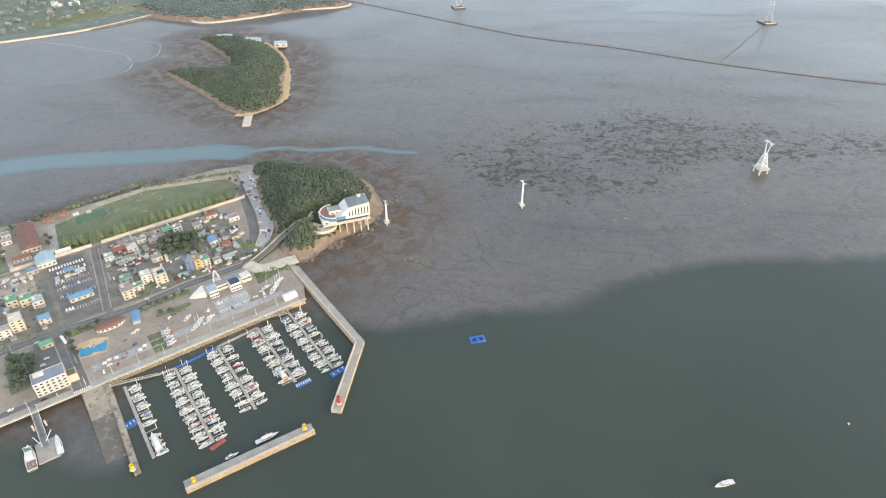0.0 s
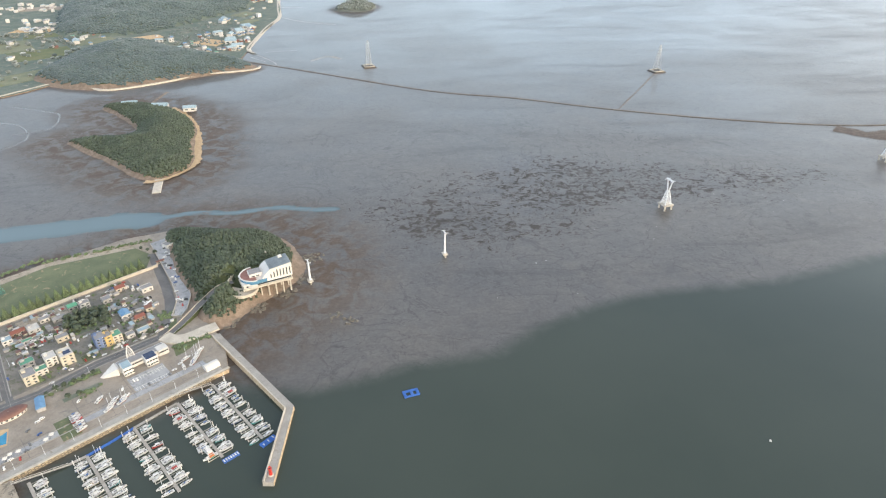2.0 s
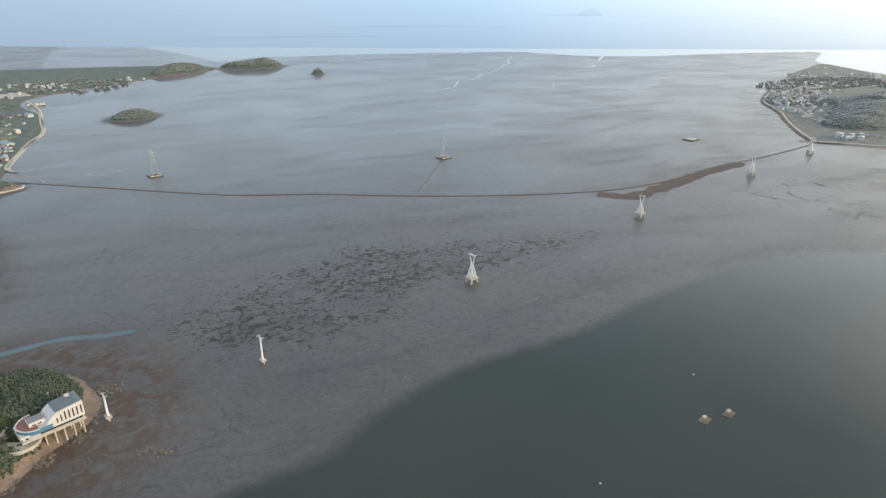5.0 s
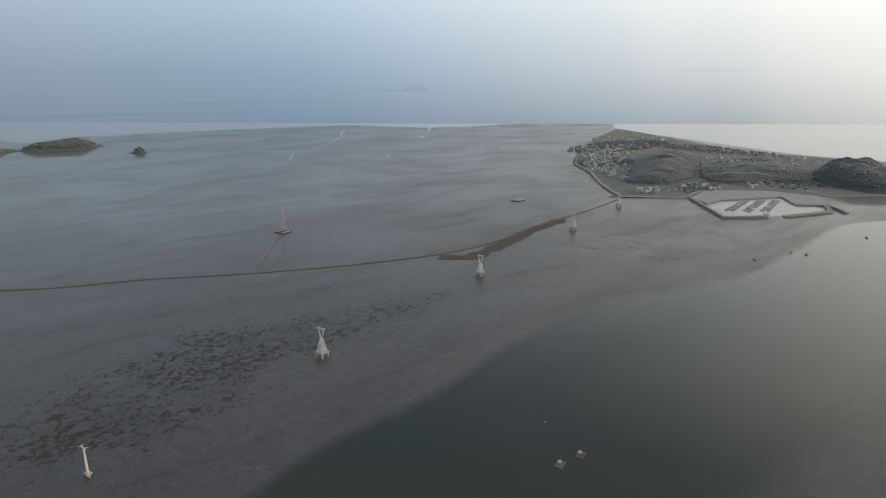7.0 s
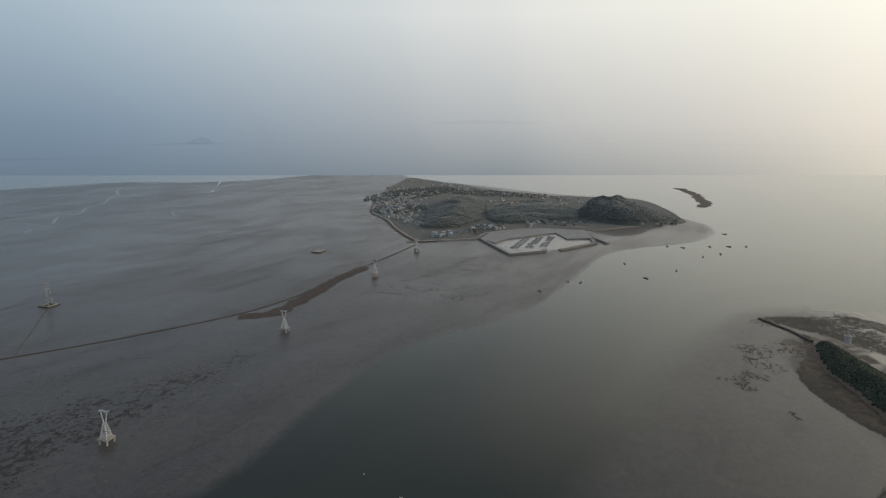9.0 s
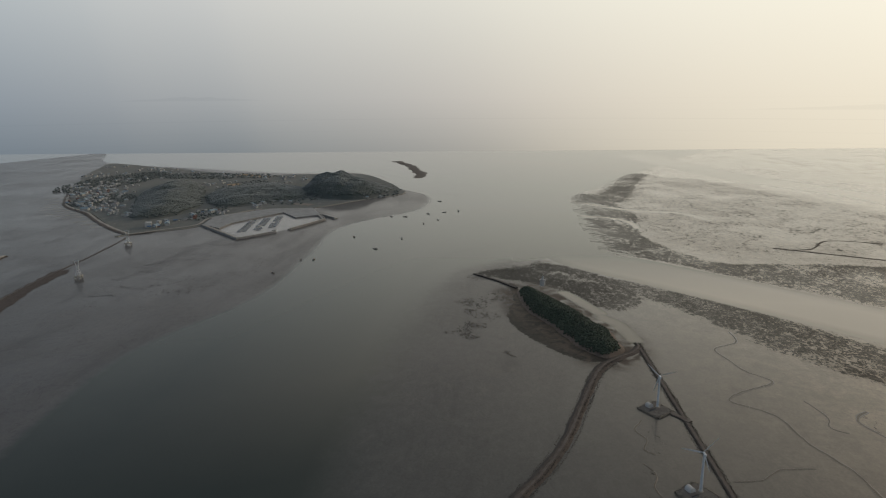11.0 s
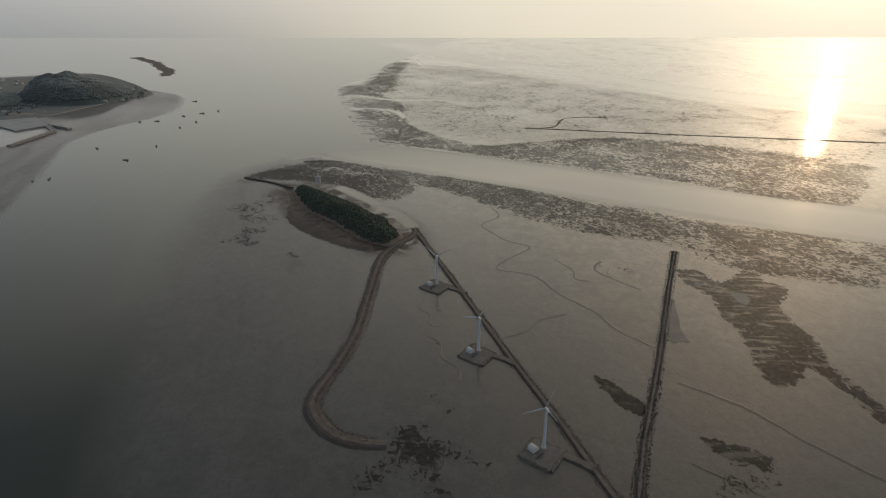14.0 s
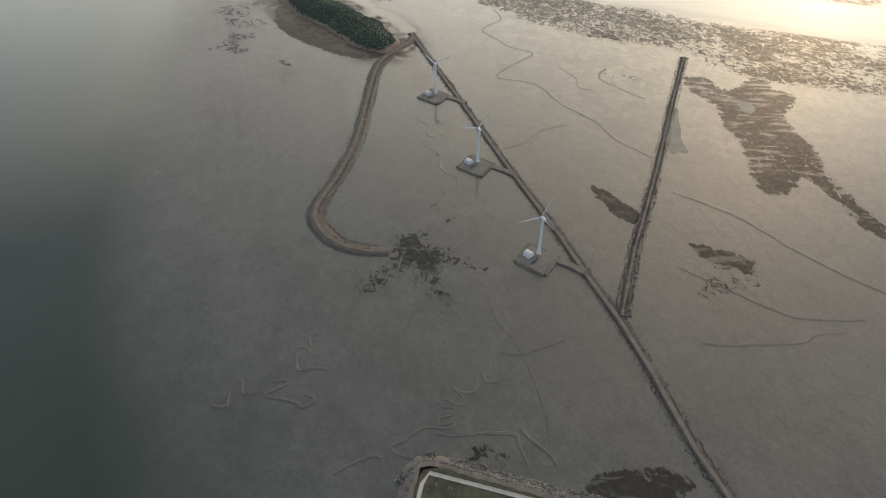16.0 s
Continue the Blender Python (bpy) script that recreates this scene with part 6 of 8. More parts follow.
def berth(kind, m):
    """The first of a kind moves to its berth; the others are copies."""
    ob = STOCK[kind]
    if kind not in used:
        used.add(kind)
        ob.matrix_basis = m
        return ob
    return copy_thing(ob, m)


def mooring(u, v0, v1, left, right, pitch=5.7, reach=9.0):
    """A floating pontoon with fingers, piles and its boats on both sides."""
    t = thing("pontoon", "grey floating marina pontoon with finger berths and white piles", "pontoon", "floating pontoons", at_port(u, v0, 0))
    long = v0 - v1
    n = int(long / 6)
    for i in range(n):
        part("walkway", box(B(), (2.6, long / n - 0.08, 0.75), (0, -(i + 0.5) * long / n, -0.15), bevel=0.05), PONTOON_GREY, t)
    k = int(long / (pitch * 2))
    for s, on in ((-1, left), (1, right)):
        if not on:
            continue
        for i in range(k + 1):
            y = -3 - i * pitch * 2
            if -y > long:
                continue
            part("finger", box(B(), (reach, 0.5, 0.6), (s * (reach / 2 + 1.3), y, -0.1), bevel=0.04), PONTOON_GREY, t)
            part("mooring_post", rod(B(), (s * (reach + 1.5), y, -1.5), (s * (reach + 1.5), y, 6.0), 0.33, sides=8), WHITE, t)
            for j in (0, 1):
                yy = y - pitch * (0.5 + j)
                if -yy > long - 1 or rng.random() < 0.05:
                    continue
                kind = rng.choice((0, 1, 2, 8, 1, 9, 2, 4, 5, 4, 5, 4, 10, 7, 3, 2, 5, 1, 6, 0, 11) if u > 30 else (6, 4, 7, 6, 0, 5))
                x, y2 = port(u + s * (7.0 + rng.uniform(-0.6, 0.5)), v0 + yy + (1.5 if j == 0 else -1.5) * -0.6 + rng.uniform(-0.4, 0.4))
                berth(kind, pose(x, y2, rng.uniform(-0.12, 0.05), 0, 0, QUAY_DEG + (0 if s > 0 else 180) + rng.choice((0, 0, 180)) + rng.uniform(-5, 5)) @ Matrix.Scale(rng.uniform(0.92, 1.16), 4))
    return t


mooring(12, -10, -100, False, True, 5.9, 8.5)
mooring(54, -14, -113, True, True)
mooring(94, -10, -101, True, True)
mooring(134, -7, -93, True, True)
mooring(168, -6, -98, True, True, 6.0, 9)
link = thing("link_walkway", "long grey floating walkway joining the pontoons", "pontoon", at=at_port(0, 0, 0))
pts = [(40, -13), (54, -14), (74, -12.5), (94, -10), (115, -8.5), (134, -7)]
for (u0, v0), (u1, v1) in zip(pts, pts[1:]):
    part("walkway", box(B(), (math.hypot(u1 - u0, v1 - v0) - 0.1, 2.6, 0.7), ((u0 + u1) / 2, (v0 + v1) / 2, -0.1), math.atan2(v1 - v0, u1 - u0), 0.05), BLUE_P if u0 in (54, 74) else PONTOON_GREY, link)
for u0, v0, z0, u1, v1 in ((2, -6, 3.8, 40, -14), (131, 1, 3.9, 168, -6)):
    g = thing("gangway", "white railed gangway from the quay to the pontoons", "gangway", "gangways", at_port(0, 0, 0))
    a, b = Vector((u0, v0, z0)), Vector((u1, v1, 0.9))
    side = (b - a).cross(Vector((0, 0, 1))).normalized() * 1.1
    bm = B()
    vs = [bm.verts.new(p) for p in (a - side, b - side, b + side, a + side)]
    bm.faces.new(vs)
    bmesh.ops.solidify(bm, geom=bm.faces[:], thickness=0.25)
    part("deck", bm, PONTOON_GREY, g)
    for s in (-1, 1):
        part("rail", rod(B(), a + side * s + Vector((0, 0, 1.1)), b + side * s + Vector((0, 0, 1.1)), 0.16, sides=6), WHITE, g)
        bm = B()
        for i in range(13):
            p = a.lerp(b, i / 12) + side * s
            rod(bm, p, p + Vector((0, 0, 1.1)), 0.1, sides=5)
        part("railing", bm, WHITE, g)

# larger vessels
def launch(m, long, wide, hull, house_m, label, name="cabin_boat", deckhouse=0.5, shift=0.0, tall=1.6):
    t = thing(name, label, "boat", "", m)
    part("hull", hull_mesh(long, wide, 1.5, hull, 0.9, 0.45), None, t)
    part("deck", deck_mesh(long, wide, 1.5, TEAK, 0.9, 0.45), None, t)
    part("deckhouse", box(B(), (long * deckhouse, wide * 0.7, tall), (shift * long, 0, 1.4), bevel=0.2, taper=0.92), house_m, t)
    part("window_band", box(B(), (long * deckhouse * 0.94, wide * 0.715, 0.6), (shift * long, 0, 1.4 + tall * 0.45), taper=0.97), GLASS, t)
    part("roof", box(B(), (long * deckhouse * 0.8, wide * 0.6, 0.5), (shift * long, 0, 1.4 + tall), bevel=0.12), HULL_WHITE, t)
    part("mast", rod(B(), (shift * long, 0, 1.4 + tall), (shift * long, 0, 4.6 + tall), 0.12, sides=6), STEEL_WHITE, t)
    return t


launch(at_port(17.5, -87, 0, 92), 23, 6.0, HULL_WHITE, HULL_WHITE, "large white cabin cruiser moored at the pontoon end", "cabin_cruiser", 0.6, -0.05, 2.0)
launch(at_port(128, -78, 0, 94), 20, 5.5, tint("green_hull", (0.12, 0.30, 0.24), 0.4), HULL_WHITE, "green-hulled work boat with an orange stern", "work_boat", 0.42, -0.06, 1.8)
part("stern_deck", box(B(), (4, 4.2, 0.5), (0, 0, 0), bevel=0.1), ORANGE_P, thing("net_bin", "orange net bin on the work boat's stern", "bin", at=at_port(128, -86, 1.6, 4)))
launch(pose(-140, 319, 0, 0, 0, 32), 19, 4.6, tint("slate_hull", (0.10, 0.13, 0.18), 0.4), HULL_WHITE, "slate-hulled patrol boat along the breakwater", "patrol_boat", 0.55, 0.0, 1.7)
launch(pose(-163, 302, 0, 0, 0, 32), 11, 3.0, tint("black_hull", (0.03, 0.035, 0.04), 0.4), GREYW, "small dark boat along the breakwater", "small_boat", 0.35, -0.1, 1.2)
ws = launch(at_port(-65, -44, 0, 90), 28, 8.0, tint("ship_green", (0.07, 0.16, 0.12), 0.5), HULL_WHITE, "dark green work ship with a white deckhouse and cluttered deck", "work_ship", 0.26, 0.02, 3.4)
part("fore_deck", box(B(), (7, 5.5, 0.3), (8.5, 0, 1.6), bevel=0.1), tint("deck_green", (0.10, 0.24, 0.17)), ws, "green painted fore deck")
part("after_deck", box(B(), (8, 6.2, 0.3), (-8.5, 0, 1.55), bevel=0.1), tint("rust_deck", (0.24, 0.15, 0.12)), ws, "rust-brown after deck")
for x, y, s_ in ((-6.5, 1.6, 1.2), (-8.6, -1.2, 1.5), (-10.8, 1.0, 1.1), (7.2, 1.2, 0.9), (9.0, -1.0, 1.0)):
    part("deck_gear", box(B(), (s_ * 1.4, s_, s_ * 0.8), (x, y, 1.85), bevel=0.12), R_GREY, ws)
for s_ in (-1, 1):
    part("gantry_leg", rod(B(), (6.2, s_ * 2.6, 1.6), (6.2, s_ * 2.2, 7.5), 0.22, sides=6), HULL_WHITE, ws)
part("gantry_beam", rod(B(), (6.2, -2.3, 7.4), (6.2, 2.3, 7.4), 0.22, sides=6), HULL_WHITE, ws)
launch(at_port(-45, -43, 0, 90), 22, 5.2, tint("launch_blue", (0.10, 0.30, 0.52), 0.4), HULL_WHITE, "white launch with a blue bow at the pier", "launch", 0.55, 0.0, 1.6)
launch(pose(207, 276, 0, 0, 0, 195), 15.5, 4.2, HULL_WHITE, HULL_WHITE, "white passenger boat out on the open water", "passenger_boat", 0.6, -0.05, 1.7)
wr = thing("work_raft", "blue plastic pontoon raft with open slots floating on the sea", "raft", at=pose(32, 431, 0, 0, 0, 12))
for x, y, w, d in ((0, 3.2, 15, 2.6), (0, -3.6, 15, 2.2), (-6.2, 0, 2.6, 5), (0.5, 0, 2.6, 5), (6.2, 0, 2.6, 5)):
    part("float", box(B(), (w, d, 0.9), (x, y, -0.2), bevel=0.15), BLUE_P, wr)
for u, v, w, d in ((170, -104, 15, 6), (6, -55, 9, 8)):
    br = thing("jetski_dock", "blue plastic floating dock for jet skis", "floating dock", "blue floating docks", at_port(u, v, 0, 6))
    for i in range(3):
        part("float", box(B(), (w / 3 - 0.3, d, 0.8), ((i - 1) * w / 3, 0, -0.2), bevel=0.15), BLUE_P, br)
        part("jet_ski", box(B(), (1.0, 2.8, 0.8), ((i - 1) * w / 3, 0.6 * (i - 1), 0.6), bevel=0.25, taper=0.7), HULL_WHITE, br)
bd = thing("jetski_dock", "blue dock with a row of white jet skis", "floating dock", "blue floating docks", at_port(139, -98, 0, 0))
part("float", box(B(), (14, 5, 0.8), (0, 0, -0.2), bevel=0.15), BLUE_P, bd)
for i in range(7):
    part("jet_ski", box(B(), (1.1, 3.2, 0.8), (-6 + i * 2, 0, 0.6), bevel=0.25, taper=0.7), HULL_WHITE, bd)
hulk = thing("red_barge", "rusty red flat barge at the pontoon end", "barge", at=at_port(56, -117, 0, 12))
part("hull", box(B(), (13, 3.6, 1.3), (0, 0, -0.3), bevel=0.2), tint("rust_red", (0.30, 0.08, 0.06)), hulk)

# oyster rafts on the sea
for x, y, d in ((485, 354, 20), (516, 350, 20)):
    rf = thing("fishing_raft", "weathered wooden fishing raft with a small hut", "raft", "fishing rafts", pose(x, y, 0, 0, 0, d))
    for i in range(6):
        part("beam", box(B(), (13, 0.8, 0.6), (0, -4 + i * 1.6, 0), bevel=0.08), WOODB, rf)
    for i in range(4):
        part("cross_beam", box(B(), (0.8, 9.6, 0.5), (-5.4 + i * 3.6, 0, 0.55), bevel=0.08), tint("raft_timber", (0.34, 0.28, 0.20)), rf)
    part("hut", box(B(), (4, 3.2, 2.2), (2.5, 1.5, 0.9), bevel=0.1), PALE, rf)
for x, y in ((328, 331), (250, 250), (540, 420)):
    bu = thing("mooring_buoy", "small pale mooring buoy on the water", "buoy", "buoys", pose(x, y, 0))
    part("float", rod(B(), (0, 0, -0.3), (0, 0, 1.0), 1.2, 0.8, 10), PALE, bu)
    part("pole", rod(B(), (0, 0, 1.0), (0, 0, 3.0), 0.12, sides=6), BLACK_P, bu)
far = [(1840, 438, 30), (1688, 343, 60), (1825, 288, 10), (2530, 239, 80), (2305, 148, 20), (2243, 255, 40), (2132, 208, 15), (2276, 198, 70), (2183, 381, 35), (1426, 545, 50), (1554, 514, 20), (1560, 481, 0),
       (2180, 330, 70), (2060, 250, 10)]
for x, y, d in far:
    fb = thing("fishing_barge", "weathered brown fishing barge anchored in the strait", "barge", "barges in the strait", pose(x, y, 0, 0, 0, d))
    part("hull", hull_mesh(17, 5, 1.3, tint("weathered_hull", (0.30, 0.28, 0.24)), 0.9), None, fb)
    part("deck", deck_mesh(17, 5, 1.3, WOODB, 0.9), None, fb)
    part("deckhouse", box(B(), (4, 3.2, 2.2), (-4, 0, 1.1), bevel=0.2), GREYW, fb)


# ---- beacons on the breakwaters ----
def beacon(x, y, z, paint, label, tall=7.0):
    t = thing("harbour_beacon", label, "beacon", "harbour beacons", pose(x, y, z))
    part("base", rod(B(), (0, 0, 0), (0, 0, 0.8), 2.4, 2.2, 12), PALE_CONCRETE, t)
    part("tower", rod(B(), (0, 0, 0.8), (0, 0, tall * 0.75), 1.5, 1.05, 14), paint, t)
    part("gallery", rod(B(), (0, 0, tall * 0.75), (0, 0, tall * 0.8), 1.7, 1.7, 14), paint, t)
    part("lantern", rod(B(), (0, 0, tall * 0.8), (0, 0, tall * 0.95), 0.8, 0.8, 10), GLASS, t)
    part("cap", rod(B(), (0, 0, tall * 0.95), (0, 0, tall * 1.08), 1.0, 0.2, 10), paint, t)
    return t


beacon(-87, 351, 4.6, RED_P, "red round harbour light on the breakwater head", 9.5)
beacon(-184, 277, 3.6, YELLOW_P, "yellow harbour beacon on the detached breakwater", 6.5)
beacon(-111, 325, 3.6, YELLOW_P, "yellow harbour beacon on the detached breakwater", 6.5)
beacon(-235, 290, 1.6, YELLOW_P, "yellow harbour beacon at the slipway foot", 6.5)
# ferry pier at the old quay
fp = thing("ferry_pier", "steel bridge and floating concrete landing of the ferry pier", "pier", at=at_port(0, 0, 0))
part("landing", box(B(), (15, 22, 1.6), (-53, -44, -0.4), bevel=0.1), CONCRETE, fp)
bm = B()
vs = [bm.verts.new(p) for p in ((-57.5, 8, 4.2), (-52.5, 8, 4.2), (-50.5, -40, 1.8), (-55.5, -40, 1.8))]
bm.faces.new(vs)
bmesh.ops.solidify(bm, geom=bm.faces[:], thickness=0.5)
part("bridge", bm, DECK_GREY, fp)
for s in (-1, 1):
    part("rail", rod(B(), (-55 + s * 2.6, 8, 5.4), (-53 + s * 2.6, -40, 3.0), 0.2, sides=6), STEEL_WHITE, fp)
    part("dolphin", rod(B(), (-54 + s * 4.5, -16, -1.5), (-54 + s * 4.5, -16, 6.0), 0.8, sides=10), PALE_CONCRETE, fp)
    part("brace", rod(B(), (-54 + s * 6.5, -24, 1.2), (-54 + s * 2.2, -38, 5.0), 0.35, sides=6), STEEL_WHITE, fp)

# ---- cars ----
def car(paint, label, van=False):
    t = thing("car", label, "car", "parked cars", pose(0, 0, 0))
    h = 1.9 if van else 1.45
    part("body", box(B(), (4.5, 1.8, 0.75), (0, 0, 0.3), bevel=0.16), paint, t)
    part("cabin", box(B(), (3.4 if van else 2.5, 1.66, h - 1.0), (-0.3, 0, 1.0), bevel=0.14, taper=0.86), paint, t)
    part("windscreen", box(B(), (3.3 if van else 2.42, 1.69, (h - 1.0) * 0.6), (-0.28, 0, 1.1), taper=0.9), GLASS, t)
    for x in (-1.35, 1.35):
        for y in (-0.82, 0.82):
            part("wheel", rod(B(), (x, y - 0.1, 0.33), (x, y + 0.1, 0.33), 0.33, sides=10), BLACK_P, t)
    return t


C_WHITE, C_GREY, C_BLACK, C_SILVER, C_BLUE, C_RED = (tint("car_white", (0.75, 0.75, 0.75), 0.3), tint("car_grey", (0.16, 0.165, 0.175), 0.3), tint("car_black", (0.025, 0.025, 0.028), 0.25),
                                                     tint("car_silver", (0.42, 0.43, 0.44), 0.3, 0.5), tint("car_blue", (0.04, 0.10, 0.30), 0.3), tint("car_red", (0.40, 0.05, 0.04), 0.3))
CARS = [car(C_WHITE, "white car parked in the port town"), car(C_GREY, "dark grey car parked in the port town"), car(C_BLACK, "black car parked in the port town"), car(C_SILVER, "silver car parked in the port town"), car(C_BLUE, "blue car parked in the port town"),
        car(C_RED, "red car parked in the port town"), car(C_WHITE, "white van parked in the port town", True)]
driven = set()
rc = random.Random(11)


def park(m, kind=None):
    k = rc.choice((0, 0, 0, 6, 1, 1, 2, 3, 3, 4, 5)) if kind is None else kind
    if k not in driven:
        driven.add(k)
        CARS[k].matrix_basis = m
    else:
        copy_thing(CARS[k], m)


def car_row(u0, u1, v, deg, fill, step=2.7, kind=None, z=GROUND + 0.1):
    n = int(abs(u1 - u0) / step)
    for i in range(n):
        if rc.random() < fill:
            park(at_port(u0 + (u1 - u0) * (i + 0.5) / n, v + rc.uniform(-0.3, 0.3), z, deg + rc.uniform(-3, 3)), kind)


for u0, u1, v, fill, kind in ((-12, 23, 206, 0.95, 6), (-12, 23, 195, 0.95, 6), (-10, 20, 178, 0.3, None), (-8, 20, 166, 0.3, None), (26, 34, 130, 0.7, None), (-10, 20, 150, 0.45, None), (-10, 18, 124, 0.5, None),
                              (-60, -30, 203, 0.5, None), (-62, -40, 190, 0.35, None), (48, 90, 180, 0.55, None), (50, 84, 168, 0.45, None), (130, 175, 165, 0.5, None),
                              (112, 146, 30, 0.3, None), (112, 146, 45, 0.35, None), (140, 172, 218, 0.4, None), (176, 190, 170, 0.7, None), (164, 184, 205, 0.5, None), (40, 60, 150, 0.5, None)):
    car_row(u0, u1, v, 90, fill, kind=kind)
for u, v, d in ((8, 20, 10), (14, 16, 80), (20, 21, 0), (2, 14, 85), (27, 45, 30), (33, 34, 20), (24, 27, 95), (40, 52, 0), (36, 50, 5), (104, 40, 60), (150, 33, 0), (158, 38, 10), (70, 52, 40), (-40, 90, 4), (60, 95, 2),
                (120, 95, 0), (-46, 10, 3), (-70, 14, 0), (-84, 10, 8), (-100, 24, 40), (-30, 45, 90), (-36, 62, 0), (-40, 54, 5)):
    park(at_port(u, v, GROUND + 0.14, d))
for i in range(30):
    f = rc.random()
    park(at_port(198 + 40 * f + rc.uniform(0, 9), 126 + 155 * f, 6.02, 70 + rc.choice((0, 90)) + rc.uniform(-4, 4)))
for i in range(110):
    park(at_port(rc.uniform(44, 176), rc.choice((104, 108, 146, 162, 174, 186, 216, 221)) + rc.uniform(-2, 2), GROUND + 0.05, rc.choice((0, 90)) + rc.uniform(-8, 8)))
bus = thing("bus", "white and blue coach parked on the street", "bus", at=at_port(-19, 78, GROUND + 0.15, 100))
part("body", box(B(), (11, 2.5, 2.9), (0, 0, 0.4), bevel=0.2), C_WHITE, bus)
part("window_band", box(B(), (10.4, 2.54, 0.9), (0, 0, 1.7)), GLASS, bus)
for x in (-3.6, 3.6):
    for y in (-1.1, 1.1):
        part("wheel", rod(B(), (x, y - 0.15, 0.48), (x, y + 0.15, 0.48), 0.48, sides=10), BLACK_P, bus)
bus2 = copy_thing(bus, at_port(176, 158, GROUND + 0.05, 30))
# sheds, crates and small gardens between the houses
SHED_KINDS = []
for wd, dp, ht, wl, rf in ((5, 4, 2.6, GREYW, R_GREY), (6, 3.5, 2.4, PALE, GREYW), (4, 4, 2.8, CREAM, R_BROWN), (7, 4, 2.5, GREYW, R_TEAL), (5, 3, 2.4, PALE, PALE), (3, 2.5, 2.2, WHITE, WHITE)):
    sh = thing("garden_shed", "small %s shed with a %s roof in a yard" % (NAMES[wl], NAMES[rf]), "shed", "yard sheds", pose(0, 0, 0))
    part("wall", box(B(), (wd, dp, ht)), wl, sh)
    part("roof", box(B(), (wd + 0.5, dp + 0.5, 0.22), (0, 0, ht), bevel=0.05), rf, sh)
    part("door", box(B(), (0.9, 0.1, 1.9), (wd * 0.2, -dp / 2 - 0.02, 0)), R_GREY, sh)
    SHED_KINDS.append(sh)
first = set()
for u0, v0, u1, v1, n in ((42, 146, 98, 222, 40), (138, 104, 182, 222, 38), (-78, 104, -24, 180, 20), (-62, 182, -26, 222, 7), (88, 100, 136, 150, 6), (-48, 236, 0, 320, 7), (26, 300, 60, 320, 3), (-14, 182, 22, 190, 5)):
    for _ in range(n):
        k = rc.randrange(6)
        m = at_port(rc.uniform(u0, u1), rc.uniform(v0, v1), GROUND, rc.choice((0, 90, 180)) + rc.uniform(-6, 6))
        if k in first:
            copy_thing(SHED_KINDS[k], m)
        else:
            first.add(k)
            SHED_KINDS[k].matrix_basis = m
# lane lines and kerbs of the streets
for name_, pts_, wdt in (("lane_line", [(-168, 96.5), (-17, 95.5), (47, 88.5), (100, 94.5), (166, 92)], 0.18), ("lane_line", [(-17.5, 6), (-20.5, 91)], 0.2), ("lane_line", [(24, 84), (36.5, 223)], 0.12)):
    structure(name_, sweep(name_, [(*port(u, v), GROUND + 0.16) for u, v in pts_], [(-wdt, -0.03), (-wdt, 0.012), (wdt, 0.012), (wdt, -0.03)], CONCRETE), "faded white lane line on the street", "marking")
for pts_ in ([(-168, 90.4), (-28, 89.8)], [(-10, 89.5), (19, 86)], [(50, 82.6), (98, 88.6), (160, 87)], [(44, 95), (100, 100.6), (160, 98)], [(-10.4, 8), (-13.3, 88)], [(-24.8, 8), (-27.7, 88)], [(27.8, 102), (40.6, 222)], [(20.4, 102), (32.2, 222)], [(-6, 29), (110, 29.5)], [(-6, 20.4), (176, 20.4)]):
    structure("kerb", sweep("kerb", [(*port(u, v), GROUND) for u, v in pts_], [(-0.5, -0.1), (-0.5, 0.3), (0.5, 0.3), (0.5, -0.1)], CONCRETE), "pale concrete kerb along the street", "kerb")
for i in range(9):
    zc = thing("zebra_bar", "white bar of a zebra crossing", "marking", "zebra crossing", at_port(-24 + i * 1.6, 3, GROUND + 0.14))
    part("bar", box(B(), (0.8, 4.0, 0.02)), PAINT_LINE, zc)
# lamp posts along the quay and streets
LAMP = thing("street_lamp", "slim white street lamp beside the quay", "street lamp", "street lamps", at_port(-100, 6, GROUND))
part("pole", rod(B(), (0, 0, 0), (0, 0, 8), 0.16, 0.1, 7), STEEL_WHITE, LAMP)
part("arm", rod(B(), (0, 0, 7.9), (0, 1.8, 8.3), 0.08, sides=5), STEEL_WHITE, LAMP)
part("head", box(B(), (0.35, 0.9, 0.18), (0, 2.0, 8.25), bevel=0.04), STEEL, LAMP)
for u, v in [(-80 + 22 * i, 7) for i in range(12)] + [(-15, 40), (-15, 70), (60, 81), (90, 86), (130, 86), (38, 150), (42, 200), (-150, 88), (-120, 88), (-60, 88)]:
    copy_thing(LAMP, at_port(u, v, GROUND, rc.uniform(-10, 10)))
